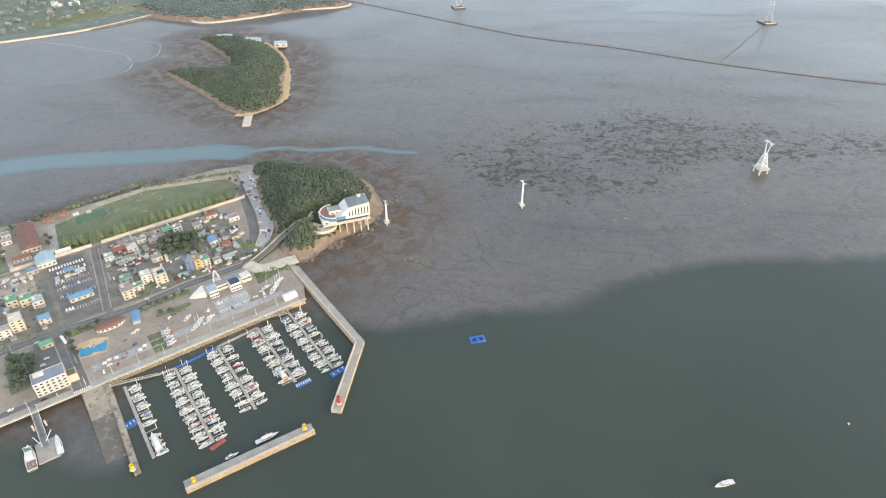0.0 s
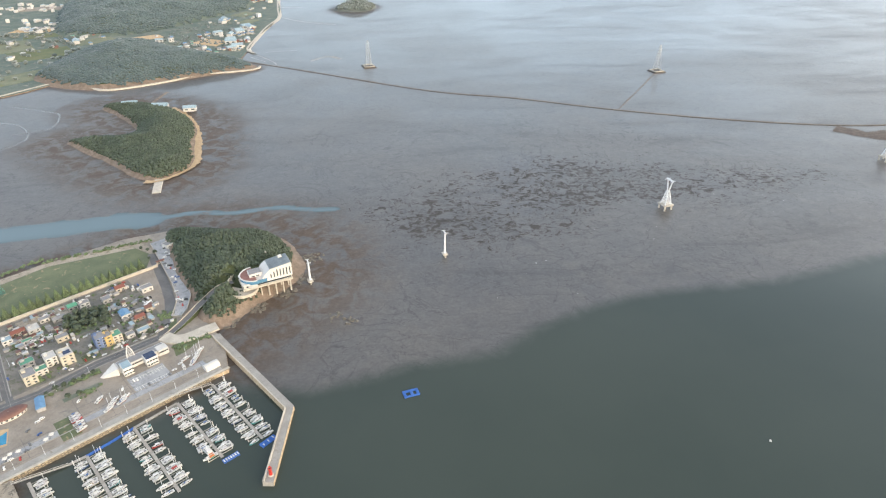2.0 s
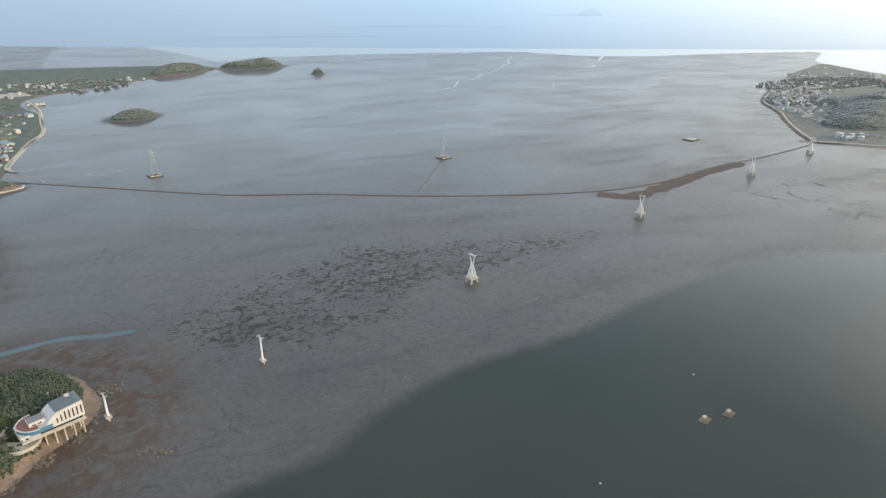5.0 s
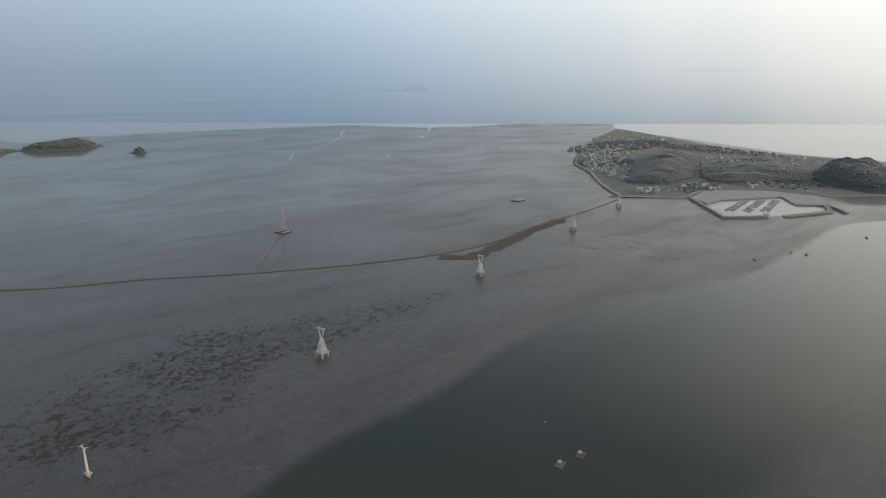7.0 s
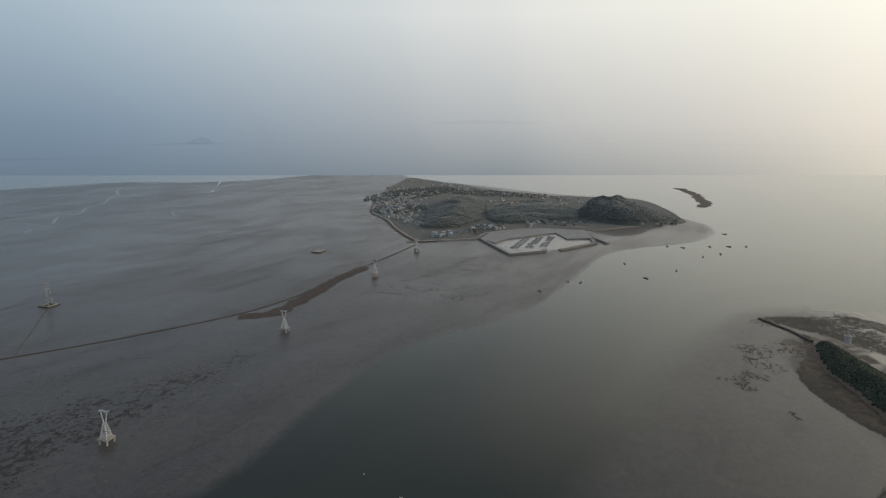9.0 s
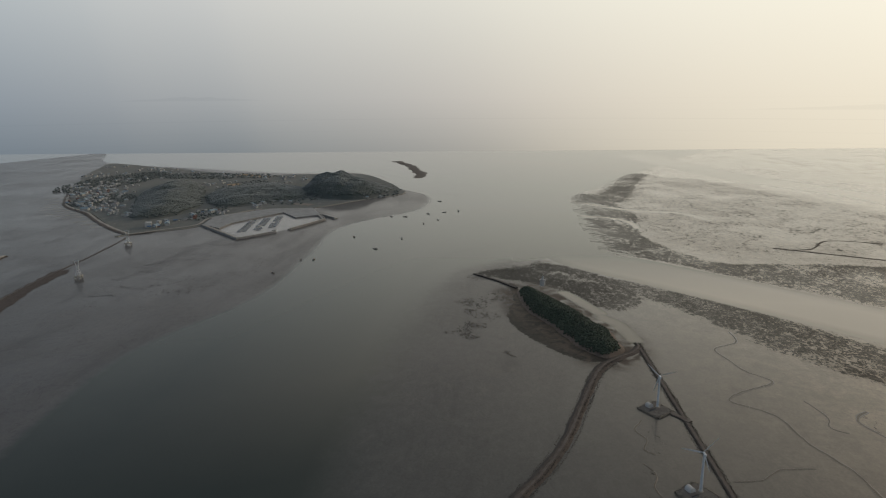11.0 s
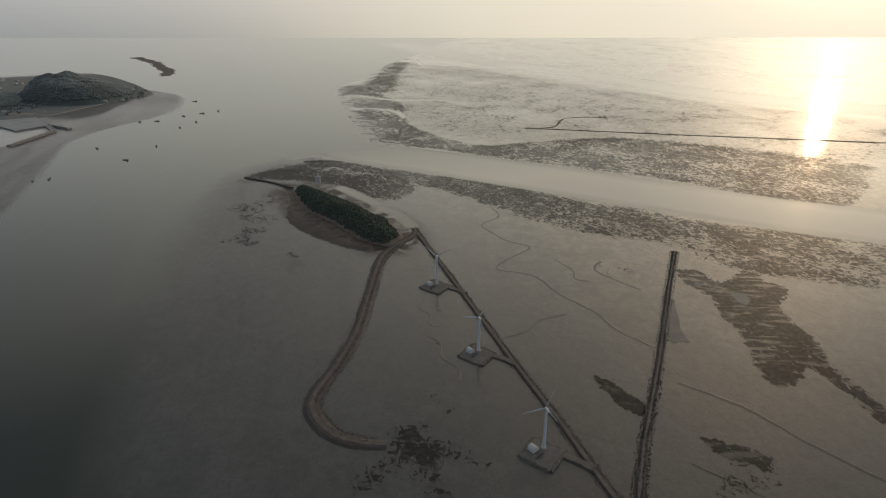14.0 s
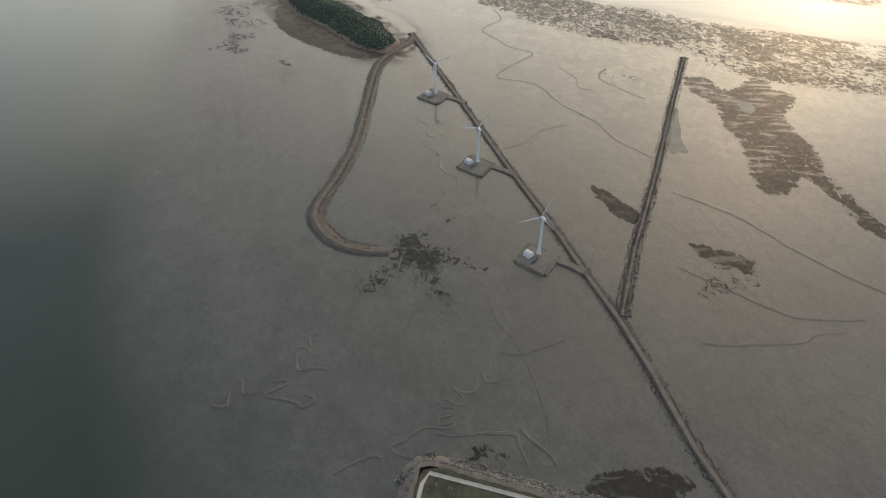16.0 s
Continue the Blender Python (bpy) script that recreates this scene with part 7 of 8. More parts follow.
# boats on the hard
for u, v, d, k in ((168, 30, 30, 0), (172, 34, 28, 2), (176, 38, 30, 1), (180, 42, 25, 2), (165, 40, 10, 1), (158, 30, 80, 4), (86, 22, 20, 1), (90, 26, 22, 1), (94, 30, 25, 4), (98, 24, 20, 0), (102, 28, 18, 1), (84, 40, 35, 5),
                   (61, 14, 8, 4), (61, 18.5, 6, 7), (61, 23, 8, 4), (61, 27.5, 4, 6), (61, 32, 6, 4), (61, 36, 8, 7), (-44, 205, 40, 4), (-52, 210, 30, 5), (64, 172, 20, 4), (-50, 145, 30, 4)):
    cr = thing("boat_cradle", "steel boat cradle on the yard", "cradle", "boat cradles", at_port(u, v, GROUND, d))
    for x in (-2.2, 2.2):
        part("frame", box(B(), (0.4, 2.6, 0.9), (x, 0, 0), bevel=0.05), tint("rust_red", (0.30, 0.08, 0.06)), cr)
    part("runner", box(B(), (5.6, 0.4, 0.3), (0, 0, 0)), tint("rust_red", (0.30, 0.08, 0.06)), cr)
    b = copy_thing(STOCK[k], at_port(u, v, GROUND + 1.1, d))
    b["group"], b["label"] = "boats laid up on the yard", b["label"].replace(" at its berth", " on a cradle").replace("with a ", "with ")
for u, v in ((5, 23), (9, 25), (15, 24), (35, 22), (40, 25)):
    tn = thing("canopy_tent", "small white pyramid canopy tent", "tent", "canopy tents", at_port(u, v, GROUND + 0.05, 20))
    part("roof", rod(B(), (0, 0, 2.3), (0, 0, 3.8), 2.6, 0.05, 4), WHITE, tn)
    for sx in (-1.5, 1.5):
        for sy in (-1.5, 1.5):
            part("pole", rod(B(), (sx * 0.8, sy * 0.8, 0), (sx * 0.8, sy * 0.8, 2.5), 0.08, sides=5), STEEL_WHITE, tn)
play = thing("play_structure", "pale branching play structure on the blue floor", "playground", at=at_port(1, 55, GROUND + 0.1))
for i in range(9):
    a = i * 0.8
    part("slide", rod(B(), (math.cos(a) * 1.5, math.sin(a) * 1.2, 0), (math.cos(a) * 4, math.sin(a) * 3, 3.2 - 0.25 * i), 0.45, sides=7), CREAM, play)


# ---- trees ----
def leafy(spots, material, seed):
    return clumps("crown", spots, material, seed, 0.38)


def tree(m, tall, spread, shape="round", seed=1, label="", group=""):
    t = thing("tree", label or "broad green leafy tree beside the houses", "tree", group, m)
    bm = B()
    rod(bm, (0, 0, -0.3), (0, 0, tall * 0.55), spread * 0.075, spread * 0.045, 7)
    r = random.Random(seed)
    if shape == "round":
        for i in range(5):
            a = i * 1.26 + r.random()
            rod(bm, (0, 0, tall * (0.28 + 0.05 * i)), (math.cos(a) * spread * 0.32, math.sin(a) * spread * 0.32, tall * (0.55 + 0.06 * i)), spread * 0.035, spread * 0.015, 5)
    part("trunk", bm, BARK, t)
    spots = []
    if shape == "cone":
        for i in range(110):
            u = r.random() ** 1.2
            rad = spread * 0.46 * (1 - u)
            a = r.uniform(0, math.tau)
            spots.append((rad * math.cos(a) * 0.8, rad * math.sin(a) * 0.8, tall * (0.14 + 0.84 * u), 0.17 * spread * (1.15 - u), 0.26 * spread * (1.1 - u * 0.8)))
    else:
        for i in range(34):
            a, b = r.uniform(0, math.tau), r.uniform(-0.5, 1.0)
            k = (1 - max(b, 0) ** 2 * 0.6) * r.uniform(0.45, 1.0)
            spots.append((spread * 0.42 * k * math.cos(a), spread * 0.42 * k * math.sin(a), tall * (0.62 + 0.3 * b), spread * r.uniform(0.11, 0.18), spread * r.uniform(0.10, 0.16)))
    part("crown", leafy(spots, LEAVES_LIGHT if shape == "cone" else LEAVES, seed), None, t)
    return t


cones = [tree(pose(0, 0, 0), 15.5, 8.2, "cone", s, "light green conical tree in a row along the field", "row of trees along the field") for s in (1, 2, 3)]
for i in range(23):
    m = at_port(14 + i * 8.4 + rc.uniform(-1, 1), 236 + max(0, 4 - i) * 2 + rc.uniform(-1, 1), GROUND, rc.uniform(0, 360))
    if i < 3:
        cones[i].matrix_basis = m
    else:
        copy_thing(cones[i % 3], m)
rounds = [tree(pose(0, 0, 0), 9.0, 9.0, "round", s + 10, group="street and garden trees") for s in range(4)]
k = 0
spots_u = [(104, 187), (112, 190), (120, 186), (128, 182), (136, 178), (108, 178), (117, 176), (126, 172), (133, 168), (104, 168), (112, 165), (121, 162), (129, 157), (104, 160), (98, 172), (-62, 77), (-56, 72), (-48, 67),
           (-62, 60), (-55, 55), (-50, 46), (-60, 44), (-53, 37), (-63, 36), (-47, 58), (-12, 84), (-4, 85), (4, 82), (12, 85), (-14, 60), (-13, 70), (-12, 52)]
more_u = [(-30, 300), (-2, 280), (-4, 262), (0, 270), (-46, 270), (-50, 255), (-8, 326), (0, 330), (-34, 326), (218, 284), (222, 276), (226, 262), (216, 252), (-62, 245), (-70, 260), (52, 82), (60, 82), (68, 81), (76, 82),
          (84, 82), (92, 82), (40, 197), (94, 110), (102, 108), (146, 105), (156, 106), (170, 108), (66, 63), (74, 62), (150, 178), (120, 148), (60, 150)]
for u, v in spots_u + more_u:
    big = 1.0 if (u, v) in spots_u[:25] else rc.uniform(0.4, 0.65)
    m = at_port(u + rc.uniform(-1, 1), v + rc.uniform(-1, 1), GROUND, rc.uniform(0, 360)) @ Matrix.Scale(big, 4)
    ob = rounds[k % 4] if k < 4 else copy_thing(rounds[k % 4], m)
    ob.matrix_basis = m
    k += 1
bush = []
for u0, v0, u1, v1, n in ((-46, 322, 120, 345, 130), (120, 335, 236, 300, 120), (178, 128, 194, 118, 30), (-140, 300, -48, 326, 60), (-110, 232, -48, 300, 60), (163, 70, 200, 58, 40), (50, 79, 98, 84, 30), (-16, 80, 18, 89, 25), (42, 102, 98, 222, 90), (138, 102, 180, 222, 70), (-80, 104, -24, 180, 50), (100, 104, 138, 150, 30), (100, 155, 138, 192, 120), (70, 55, 92, 66, 18), (-68, 34, -46, 80, 30)):
    for _ in range(n):
        f = rc.random()
        x, y = port(u0 + (u1 - u0) * f + rc.uniform(-3, 3), v0 + (v1 - v0) * (f if v0 in (322, 335) else rc.random()) + rc.uniform(-3, 3))
        r = rc.uniform(0.7, 2.0)
        bush.append((x, y, GROUND + r * 0.5, r, r * 0.8))
tagged(new("shrubs", clumps("shrubs", bush, LEAVES_LIGHT, 21)), "loose green shrubs along the edges of the port ground", "shrubs", kind="stuff")
# posts round the sports court
fence = thing("court_fence", "green mesh fence posts round the sports court", "fence", at=at_port(0, 0, GROUND))
for u, v in ((30, 287), (39, 288.5), (49, 290), (58, 291.5), (68, 293), (66, 308), (57, 305), (48, 303), (39, 300.5), (30, 298)):
    part("post", rod(B(), (u, v, 0), (u, v, 5), 0.14, sides=6), R_GREEN, fence)
for a, b in (((30, 287), (68, 293)), ((68, 293), (66, 308)), ((66, 308), (30, 298)), ((30, 298), (30, 287))):
    for z in (2.5, 5.0):
        part("rail", rod(B(), (*a, z), (*b, z), 0.1, sides=5), R_GREEN, fence)

# ---- small works on the flats ----
SHELL = mat("shell_sand", (0.24, 0.235, 0.225), (0.32, 0.315, 0.305), 12, 0.8, bump=0.05)
FILM = mat("creek_water", (0.10, 0.088, 0.073), (0.13, 0.115, 0.096), 20, 0.06, spec=0.5)
BANK = mat("creek_bank", (0.065, 0.060, 0.057), (0.095, 0.088, 0.080), 8, 0.4, bump=0.2)


def creek(line, wide=1.6, stray=1.6):
    wide *= 0.85
    pts = [(x, y, 0.3) for x, y in curve(line, 4 if stray > 1 else 1.5)]
    pts = [(x + stray * noise.noise((x * 0.07, y * 0.07, 0)), y + stray * noise.noise((x * 0.07, y * 0.07, 5)), z) for x, y, z in pts]
    structure("creek", sweep("creek", pts, [(-wide * 1.5, -0.1), (-wide * 1.1, 0.12), (-wide * 0.6, 0.03), (wide * 0.6, 0.03), (wide * 0.9, 0.06), (wide * 1.2, -0.1)], [BANK, FILM], slots=[0, 0, 1, 0, 0], closed_ends=False, wobble=0.7),
              "narrow winding tidal creek in the mud", "creek")


creek([(1093, -415), (1046, -409), (1012, -364), (960, -372), (923, -383), (890, -406), (860, -360), (840, -332), (821, -325), (787, -367), (716, -380), (657, -402), (609, -405), (560, -427)], 2.0)
creek([(806, -492), (779, -468), (734, -481), (700, -498)], 2.2)
creek([(342, -156), (321, -138), (305, -132), (294, -132), (296, -121), (306, -121), (305, -116), (291, -110), (290, -101), (297, -94), (285, -98), (280, -93), (288, -85), (288, -80), (282, -80), (278, -88), (273, -85), (273, -75), (267, -74), (266, -85), (262, -80), (266, -71)], 0.8, 0.25)
creek([(266, -71), (268, -59), (262, -45), (260, -35), (254, -35), (245, -47)], 0.9, 0.25)
creek([(261, -69), (255, -81), (250, -105), (243, -125), (234, -125), (216, -125)], 0.9, 0.25)
creek([(246, -131), (238, -134), (229, -139), (219, -144), (210, -145)], 0.9, 0.25)
creek([(373, 23), (364, 25), (350, 24), (349, 11), (344, 1)], 0.9, 0.25)
creek([(374, 22), (375, 17), (366, 12)], 0.9, 0.25)
creek([(373, 11), (384, 10), (385, 1)], 0.9, 0.25)
creek([(344, 45), (343, 36), (339, 35), (333, 52), (325, 40), (318, 29), (313, 27), (314, 18), (319, 15), (325, 22)], 0.9, 0.25)
creek([(334, 93), (331, 82), (347, 78), (353, 70), (339, 69), (337, 58)], 0.9, 0.25)
creek([(249, 11), (254, -6), (256, -19), (252, -25)], 0.9, 0.25)
creek([(321, -142), (314, -156), (315, -175), (319, -201)], 0.8, 0.25)
creek([(399, -157), (355, -152), (340, -157), (306, -159), (271, -157), (245, -153), (227, -147)], 0.6)
creek([(373, -346), (331, -374), (298, -397), (282, -414), (264, -466)], 0.6)
creek([(282, -313), (272, -337), (258, -395), (262, -410), (257, -440)], 0.8)
creek([(832, -425), (787, -433), (759, -424), (745, -440)], 1.3)
creek([(631, -260), (636, -293), (658, -322), (662, -361)], 1.2)
creek([(488, -411), (427, -452), (367, -472), (316, -495), (287, -512), (220, -545)], 1.8)
creek([(660, -170), (640, -180), (610, -172), (580, -184), (560, -178)], 1.1)
creek([(760, -190), (735, -176), (715, -186), (690, -178), (680, -190)], 1.3)
creek([(-880, 1360), (-800, 1330), (-700, 1290), (-640, 1260), (-600, 1180), (-650, 1120), (-800, 1080), (-950, 1040)], 2.5)

# standing pools beside the dyke and in the weed bed
for pool in ([(657, -513), (660, -526), (640, -514), (610, -499), (585, -484), (556, -476), (562, -466), (561, -455), (590, -465), (624, -490)],
             [(653, -615), (652, -629), (632, -629), (618, -611), (631, -607)],
             [(700, -591), (692, -598), (685, -592), (691, -583)]):
    structure("pool", slab("pool", curve(pool, 3, True), -0.2, 0.36, FILM), "shallow pool of standing water on the flats", "pool")
# dark drains that branch down the flat before the island harbour
r5 = random.Random(21)
for k in range(11):
    x, y, a = 1230 + k * 62 + r5.uniform(-25, 25), 870 + r5.uniform(-60, 40), radians(-70 + r5.uniform(-15, 10))
    for arm in range(3):
        px_, py_, turn, pts_ = x, y, a + (arm - 1) * r5.uniform(0.35, 0.7), []
        for _ in range(r5.randint(4, 8)):
            pts_.append((px_, py_))
            turn += r5.uniform(-0.45, 0.45)
            px_, py_ = px_ + 22 * math.cos(turn), py_ + 22 * math.sin(turn)
        structure("drain", sweep("drain", [(p, q, 0.3) for p, q in curve(pts_, 6)], [(-2.6, -0.1), (-1.5, 0.10), (1.5, 0.10), (2.6, -0.1)], BANK, closed_ends=False, wobble=0.9), "dark branching drain in the tidal mud", "creek")

# stone bank and pads of the turbines: spurs and transformer domes
for x, y in ((797, -219), (609, -219), (430, -223)):
    structure("turbine_spur", sweep("turbine_spur", curve([(x - 14, y - 14), (x - 24, y - 22), (x - 38, y - 32)], 3), [(-6.5, -0.4), (-3.4, 1.7), (3.4, 1.7), (6.5, -0.4)], [SHINGLE, DARK_ROAD], slots=[1, 0, 1], jitter=0.7), "short stone spur to the turbine pad", "road")
    dm = thing("transformer_dome", "white ribbed shelter beside the turbine", "shelter", "turbine shelters", pose(x + 0, y + 11, 1.9, 0, 0, 25))
    bm = B()
    rows = []
    for i in range(9):
        a = math.pi * i / 8
        rows.append([bm.verts.new((px_, -4.0 * math.cos(a), 5.0 * math.sin(a) ** 0.75)) for px_ in (-4.0, 4.0)])
    for p, q in zip(rows, rows[1:]):
        bm.faces.new((p[0], p[1], q[1], q[0]))
    bm.faces.new([r[0] for r in rows]), bm.faces.new([r[1] for r in rows][::-1])
    part("shell", bm, WHITE, dm)
    bx = thing("cable_box", "long dark cable box on the turbine pad", "box", "turbine boxes", pose(x - 11, y + 9, 1.9, 0, 0, -60))
    part("body", box(B(), (10, 1.6, 1.2), (0, 0, 0), bevel=0.1), R_GREY, bx)
    part("lid", box(B(), (10.2, 1.8, 0.15), (0, 0, 1.2)), BLACK_P, bx)
    for k, (ax, ay, bx_, by) in enumerate(((16, 1, -10, -17), (-10, -17, -30, 7), (-30, 7, -4, 26), (-4, 26, 16, 1))):
        structure("pad_bank", sweep("pad_bank", curve([(x + ax, y + ay), (x + (ax + bx_) / 2, y + (ay + by) / 2), (x + bx_, y + by)], 2), [(-3.6, -0.5), (-1.2, 1.85), (0.6, 1.95), (2, -0.5)], WET_STONE, jitter=0.6), "dark boulder bank round the turbine pad", "bank")

# stones and weed that fray the edges of the banks
def edge_stones(name, line, offsets, per_metre, size, material, label, seed):
    r_, out = random.Random(seed), []
    pts_ = curve(line, 1.0)
    for p, q in zip(pts_, pts_[1:]):
        w_ = (q - p) / (np.linalg.norm(q - p) + 1e-9)
        thick = 0.5 + noise.noise((p[0] * 0.02, p[1] * 0.02, seed))
        for _ in range(int(per_metre * (0.6 + 1.4 * max(thick, 0)) + r_.random())):
            lo, hi_, z = r_.choice(offsets)
            o, r = r_.uniform(lo, hi_), r_.uniform(size * 0.4, size)
            out.append((p[0] + w_[1] * o + r_.uniform(-0.5, 0.5), p[1] - w_[0] * o + r_.uniform(-0.5, 0.5), z, r, r * 0.7))
    tagged(new(name, clumps(name, out, material, seed, 0.3, True)), label, "stones", kind="stuff")


DARK_WEED = mat("weedy_stone", (0.036, 0.034, 0.027), (0.070, 0.062, 0.050), 4, 0.8, bump=0.05, island=0.35)
edge_stones("road_stones", [(1030, -240), (889, -244), (727, -248), (584, -251), (471, -255), (376, -256), (328, -257), (277, -255), (231, -251), (191, -248), (153, -249), (100, -249)],
            ((-7.5, -3.5, 0.2), (3.5, 7.5, 0.2), (-4.5, -2.6, 0.9), (2.6, 4.5, 0.9)), 2.4, 0.8, DARK_WEED, "dark stones along the gravel service road", 31)
edge_stones("dyke_stones", [(808, -630), (689, -537), (536, -420), (444, -347), (407, -317), (330, -262)], ((-7.5, -3, 0.3), (3, 7.5, 0.3), (-3, -1.4, 1.3), (1.4, 3, 1.3)), 2.8, 0.9, DARK_WEED,
            "dark weedy stones along the straight dyke", 32)
edge_stones("spit_stones", [(962, -196), (930, -168), (884, -147), (792, -117), (704, -88), (633, -55), (590, -29), (562, -17), (537, -18), (507, -31), (489, -50), (480, -68)], ((-11.5, -6, 0.1), (-12, -8, 0.0), (8, 11, 0.0), (-5, -2, 1.5)), 2.2, 0.9, DARK_WEED,
            "dark weedy stones along the shingle spit", 33)
# loose boulders round the turbine pads
r4, ring = random.Random(4), []
for x, y in ((797, -219), (609, -219), (430, -223)):
    edge = [(x + 16, y + 1), (x - 10, y - 17), (x - 30, y + 7), (x - 4, y + 26)]
    for (ax, ay), (bx_, by) in zip(edge, edge[1:] + edge[:1]):
        for _ in range(70):
            f, o, r = r4.random(), r4.uniform(-0.8, 3.6), r4.uniform(0.4, 1.0)
            L_ = math.hypot(bx_ - ax, by - ay)
            ring.append((ax + (bx_ - ax) * f - (by - ay) / L_ * -o * -1, ay + (by - ay) * f + (bx_ - ax) / L_ * -o * -1, 1.9 - max(o, 0) * 0.5, r, r * 0.8))
tagged(new("pad_boulders", clumps("pad_boulders", ring, WET_STONE, 15, 0.3, True)), "dark boulders heaped round the turbine pads", "boulders", kind="stuff")
# pier and light of the tidal islet
structure("islet_pier", sweep("islet_pier", [(1336, -43), (1387, -5), (1446, 54)], [(-4, -1), (-3.4, 2.4), (3.4, 2.4), (4, -1)], [DARK_ROAD]), "dark concrete pier at the tidal islet", "pier")
lh = thing("islet_lighthouse", "pale round lighthouse building on the wooded islet", "lighthouse", at=pose(1336, -100, 14))
part("hall", rod(B(), (0, 0, -6), (0, 0, 7), 6, 6, 14), PALE, lh)
part("tower", rod(B(), (0, 0, 7), (0, 0, 15), 2.2, 1.8, 12), WHITE, lh)
part("gallery", rod(B(), (0, 0, 7), (0, 0, 7.6), 7, 7, 14), GREYW, lh)
part("cap", rod(B(), (0, 0, 15), (0, 0, 17), 2.2, 0.3, 12), GREYW, lh)
# rocks off the islets
def boulders(name, spots, material, label, seed=3, big=2.4):
    rr = random.Random(seed)
    out = []
    for x, y, reach, n in spots:
        for _ in range(n):
            a, d = rr.uniform(0, math.tau), reach * rr.random() ** 0.7
            r = rr.uniform(big * 0.3, big)
            out.append((x + d * math.cos(a), y + d * math.sin(a), 0.1, r, r * 0.6))
    return tagged(new(name, clumps(name, out, material, seed, 0.3)), label, "rocks", kind="stuff")


boulders("islet_rocks", [(1233, 62, 26, 50), (1180, 45, 22, 40), (1097, 34, 18, 40), (1040, 44, 14, 30), (1061, 85, 10, 18), (1256, 0, 24, 40), (1150, 20, 30, 40), (1420, 40, 30, 60), (1560, -110, 30, 80), (975, -18, 6, 14), (960, -26, 8, 16),
                         (1500, -40, 40, 70)], WET_STONE, "dark seaweed-covered rocks round the tidal islet", 3, 1.6)
boulders("headland_rocks", [(-75, 640, 12, 60), (-95, 615, 12, 60), (-125, 590, 12, 60), (-150, 565, 10, 50), (-66, 690, 14, 50), (-40, 560, 10, 14), (-22, 552, 8, 14)], WET_STONE, "reddish boulders along the headland shore", 4)
boulders("mussel_floats", [(200, 700, 160, 8), (420, 720, 150, 9), (620, 760, 120, 7)], PALE, "small pale floats lying on the flats", 6, 0.7)
structure("islet_beach", sweep("islet_beach", curve([(-380, 1330), (-350, 1290), (-312, 1214), (-284, 1100), (-276, 1016), (-312, 962), (-335, 958)], 8), [(-10, 2.0), (-2, 1.5), (8, 0.3)], SAND, closed_ends=False, jitter=2.0), "bright sandy rim of the crescent islet", "beach")
structure("islet_slip", sweep("islet_slip", [(-316, 966), (-308, 912)], [(-7, -0.5), (-6, 1.4), (6, 1.4), (7, -0.5)], PALE_CONCRETE), "pale stone slip at the islet's tip", "slipway")
structure("coast_wall", sweep("coast_wall", curve([(-1400, 1148), (-1100, 1265), (-817, 1418), (-664, 1582), (-606, 1520), (-547, 1485), (-457, 1522), (-350, 1590), (-246, 1618), (-232, 1650)], 15), [(-3, -0.5), (-2.5, 3.4), (2.5, 3.4), (3, -0.5)], PALE_CONCRETE),
          "long pale sea wall along the coast", "wall")
structure("coast_beach", sweep("coast_beach", curve([(-262, 1790), (-285, 1850), (-275, 2000), (-262, 2150), (-238, 2300), (-256, 2500), (-280, 2760), (-345, 3040)], 20), [(-5, 2.6), (0, 2.9), (8, 0.2)], PALE_CONCRETE, closed_ends=False, jitter=0.8), "narrow pale shore wall below the fishing village", "shore")
structure("shoal", sweep("shoal", curve([(3300, 430), (3480, 432), (3700, 500), (3900, 550), (4200, 690)], 25), [(-34, -0.3), (-14, 0.7), (14, 0.7), (40, -0.3)], SHINGLE, jitter=6, wobble=0.8), "grey sand bar off the island's cape", "sand bar")
structure("causeway_spit", sweep("causeway_spit", curve([(905, 1030), (950, 985), (1010, 990), (1100, 1012), (1250, 1052), (1420, 1078)], 12), [(-26, -0.2), (-12, 0.7), (12, 0.8), (20, 0.6)], BROWN_SHINGLE, jitter=3, wobble=0.8), "dark gravel bank beside the causeway", "bank")
structure("flat_dyke", sweep("flat_dyke", curve([(1759, -761), (1681, -908), (1535, -1185), (1364, -1525), (1200, -1850)], 20), [(-7, -0.3), (-3, 1.2), (3, 1.2), (7, -0.3)], BROWN_SHINGLE, jitter=2.2, wobble=0.8), "straight dark dyke far out on the flats", "dyke")
structure("flat_dyke", sweep("flat_dyke", curve([(1740, -800), (1755, -861), (1847, -934), (1861, -1002), (1826, -1084)], 15), [(-5, -0.3), (-2, 1.0), (2, 1.0), (5, -0.3)], BROWN_SHINGLE, jitter=2.0, wobble=0.8), "curved dark dyke far out on the flats", "dyke")

structure("island_shore_road", sweep("island_shore_road", curve([(1830, 1150), (1900, 1240), (1985, 1335), (2090, 1440), (2195, 1540), (2340, 1720), (2540, 1860), (2750, 1985)], 20), [(-14, 2.0), (-4, 3.0), (5, 3.0), (9, 0.2)], [PALE_CONCRETE, SHINGLE], slots=[1, 0, 1], closed_ends=False, jitter=1.5), "pale shore road along the island's edge", "road")
structure("island_front_road", sweep("island_front_road", curve([(1830, 1150), (1900, 1085), (1985, 1010), (2120, 1016), (2300, 900)], 20), [(-9, 0.3), (-4, 3.2), (4, 3.2), (8, 2.8)], [PALE_CONCRETE, SHINGLE], slots=[1, 0, 1], closed_ends=False), "pale road in front of the island harbour", "road")
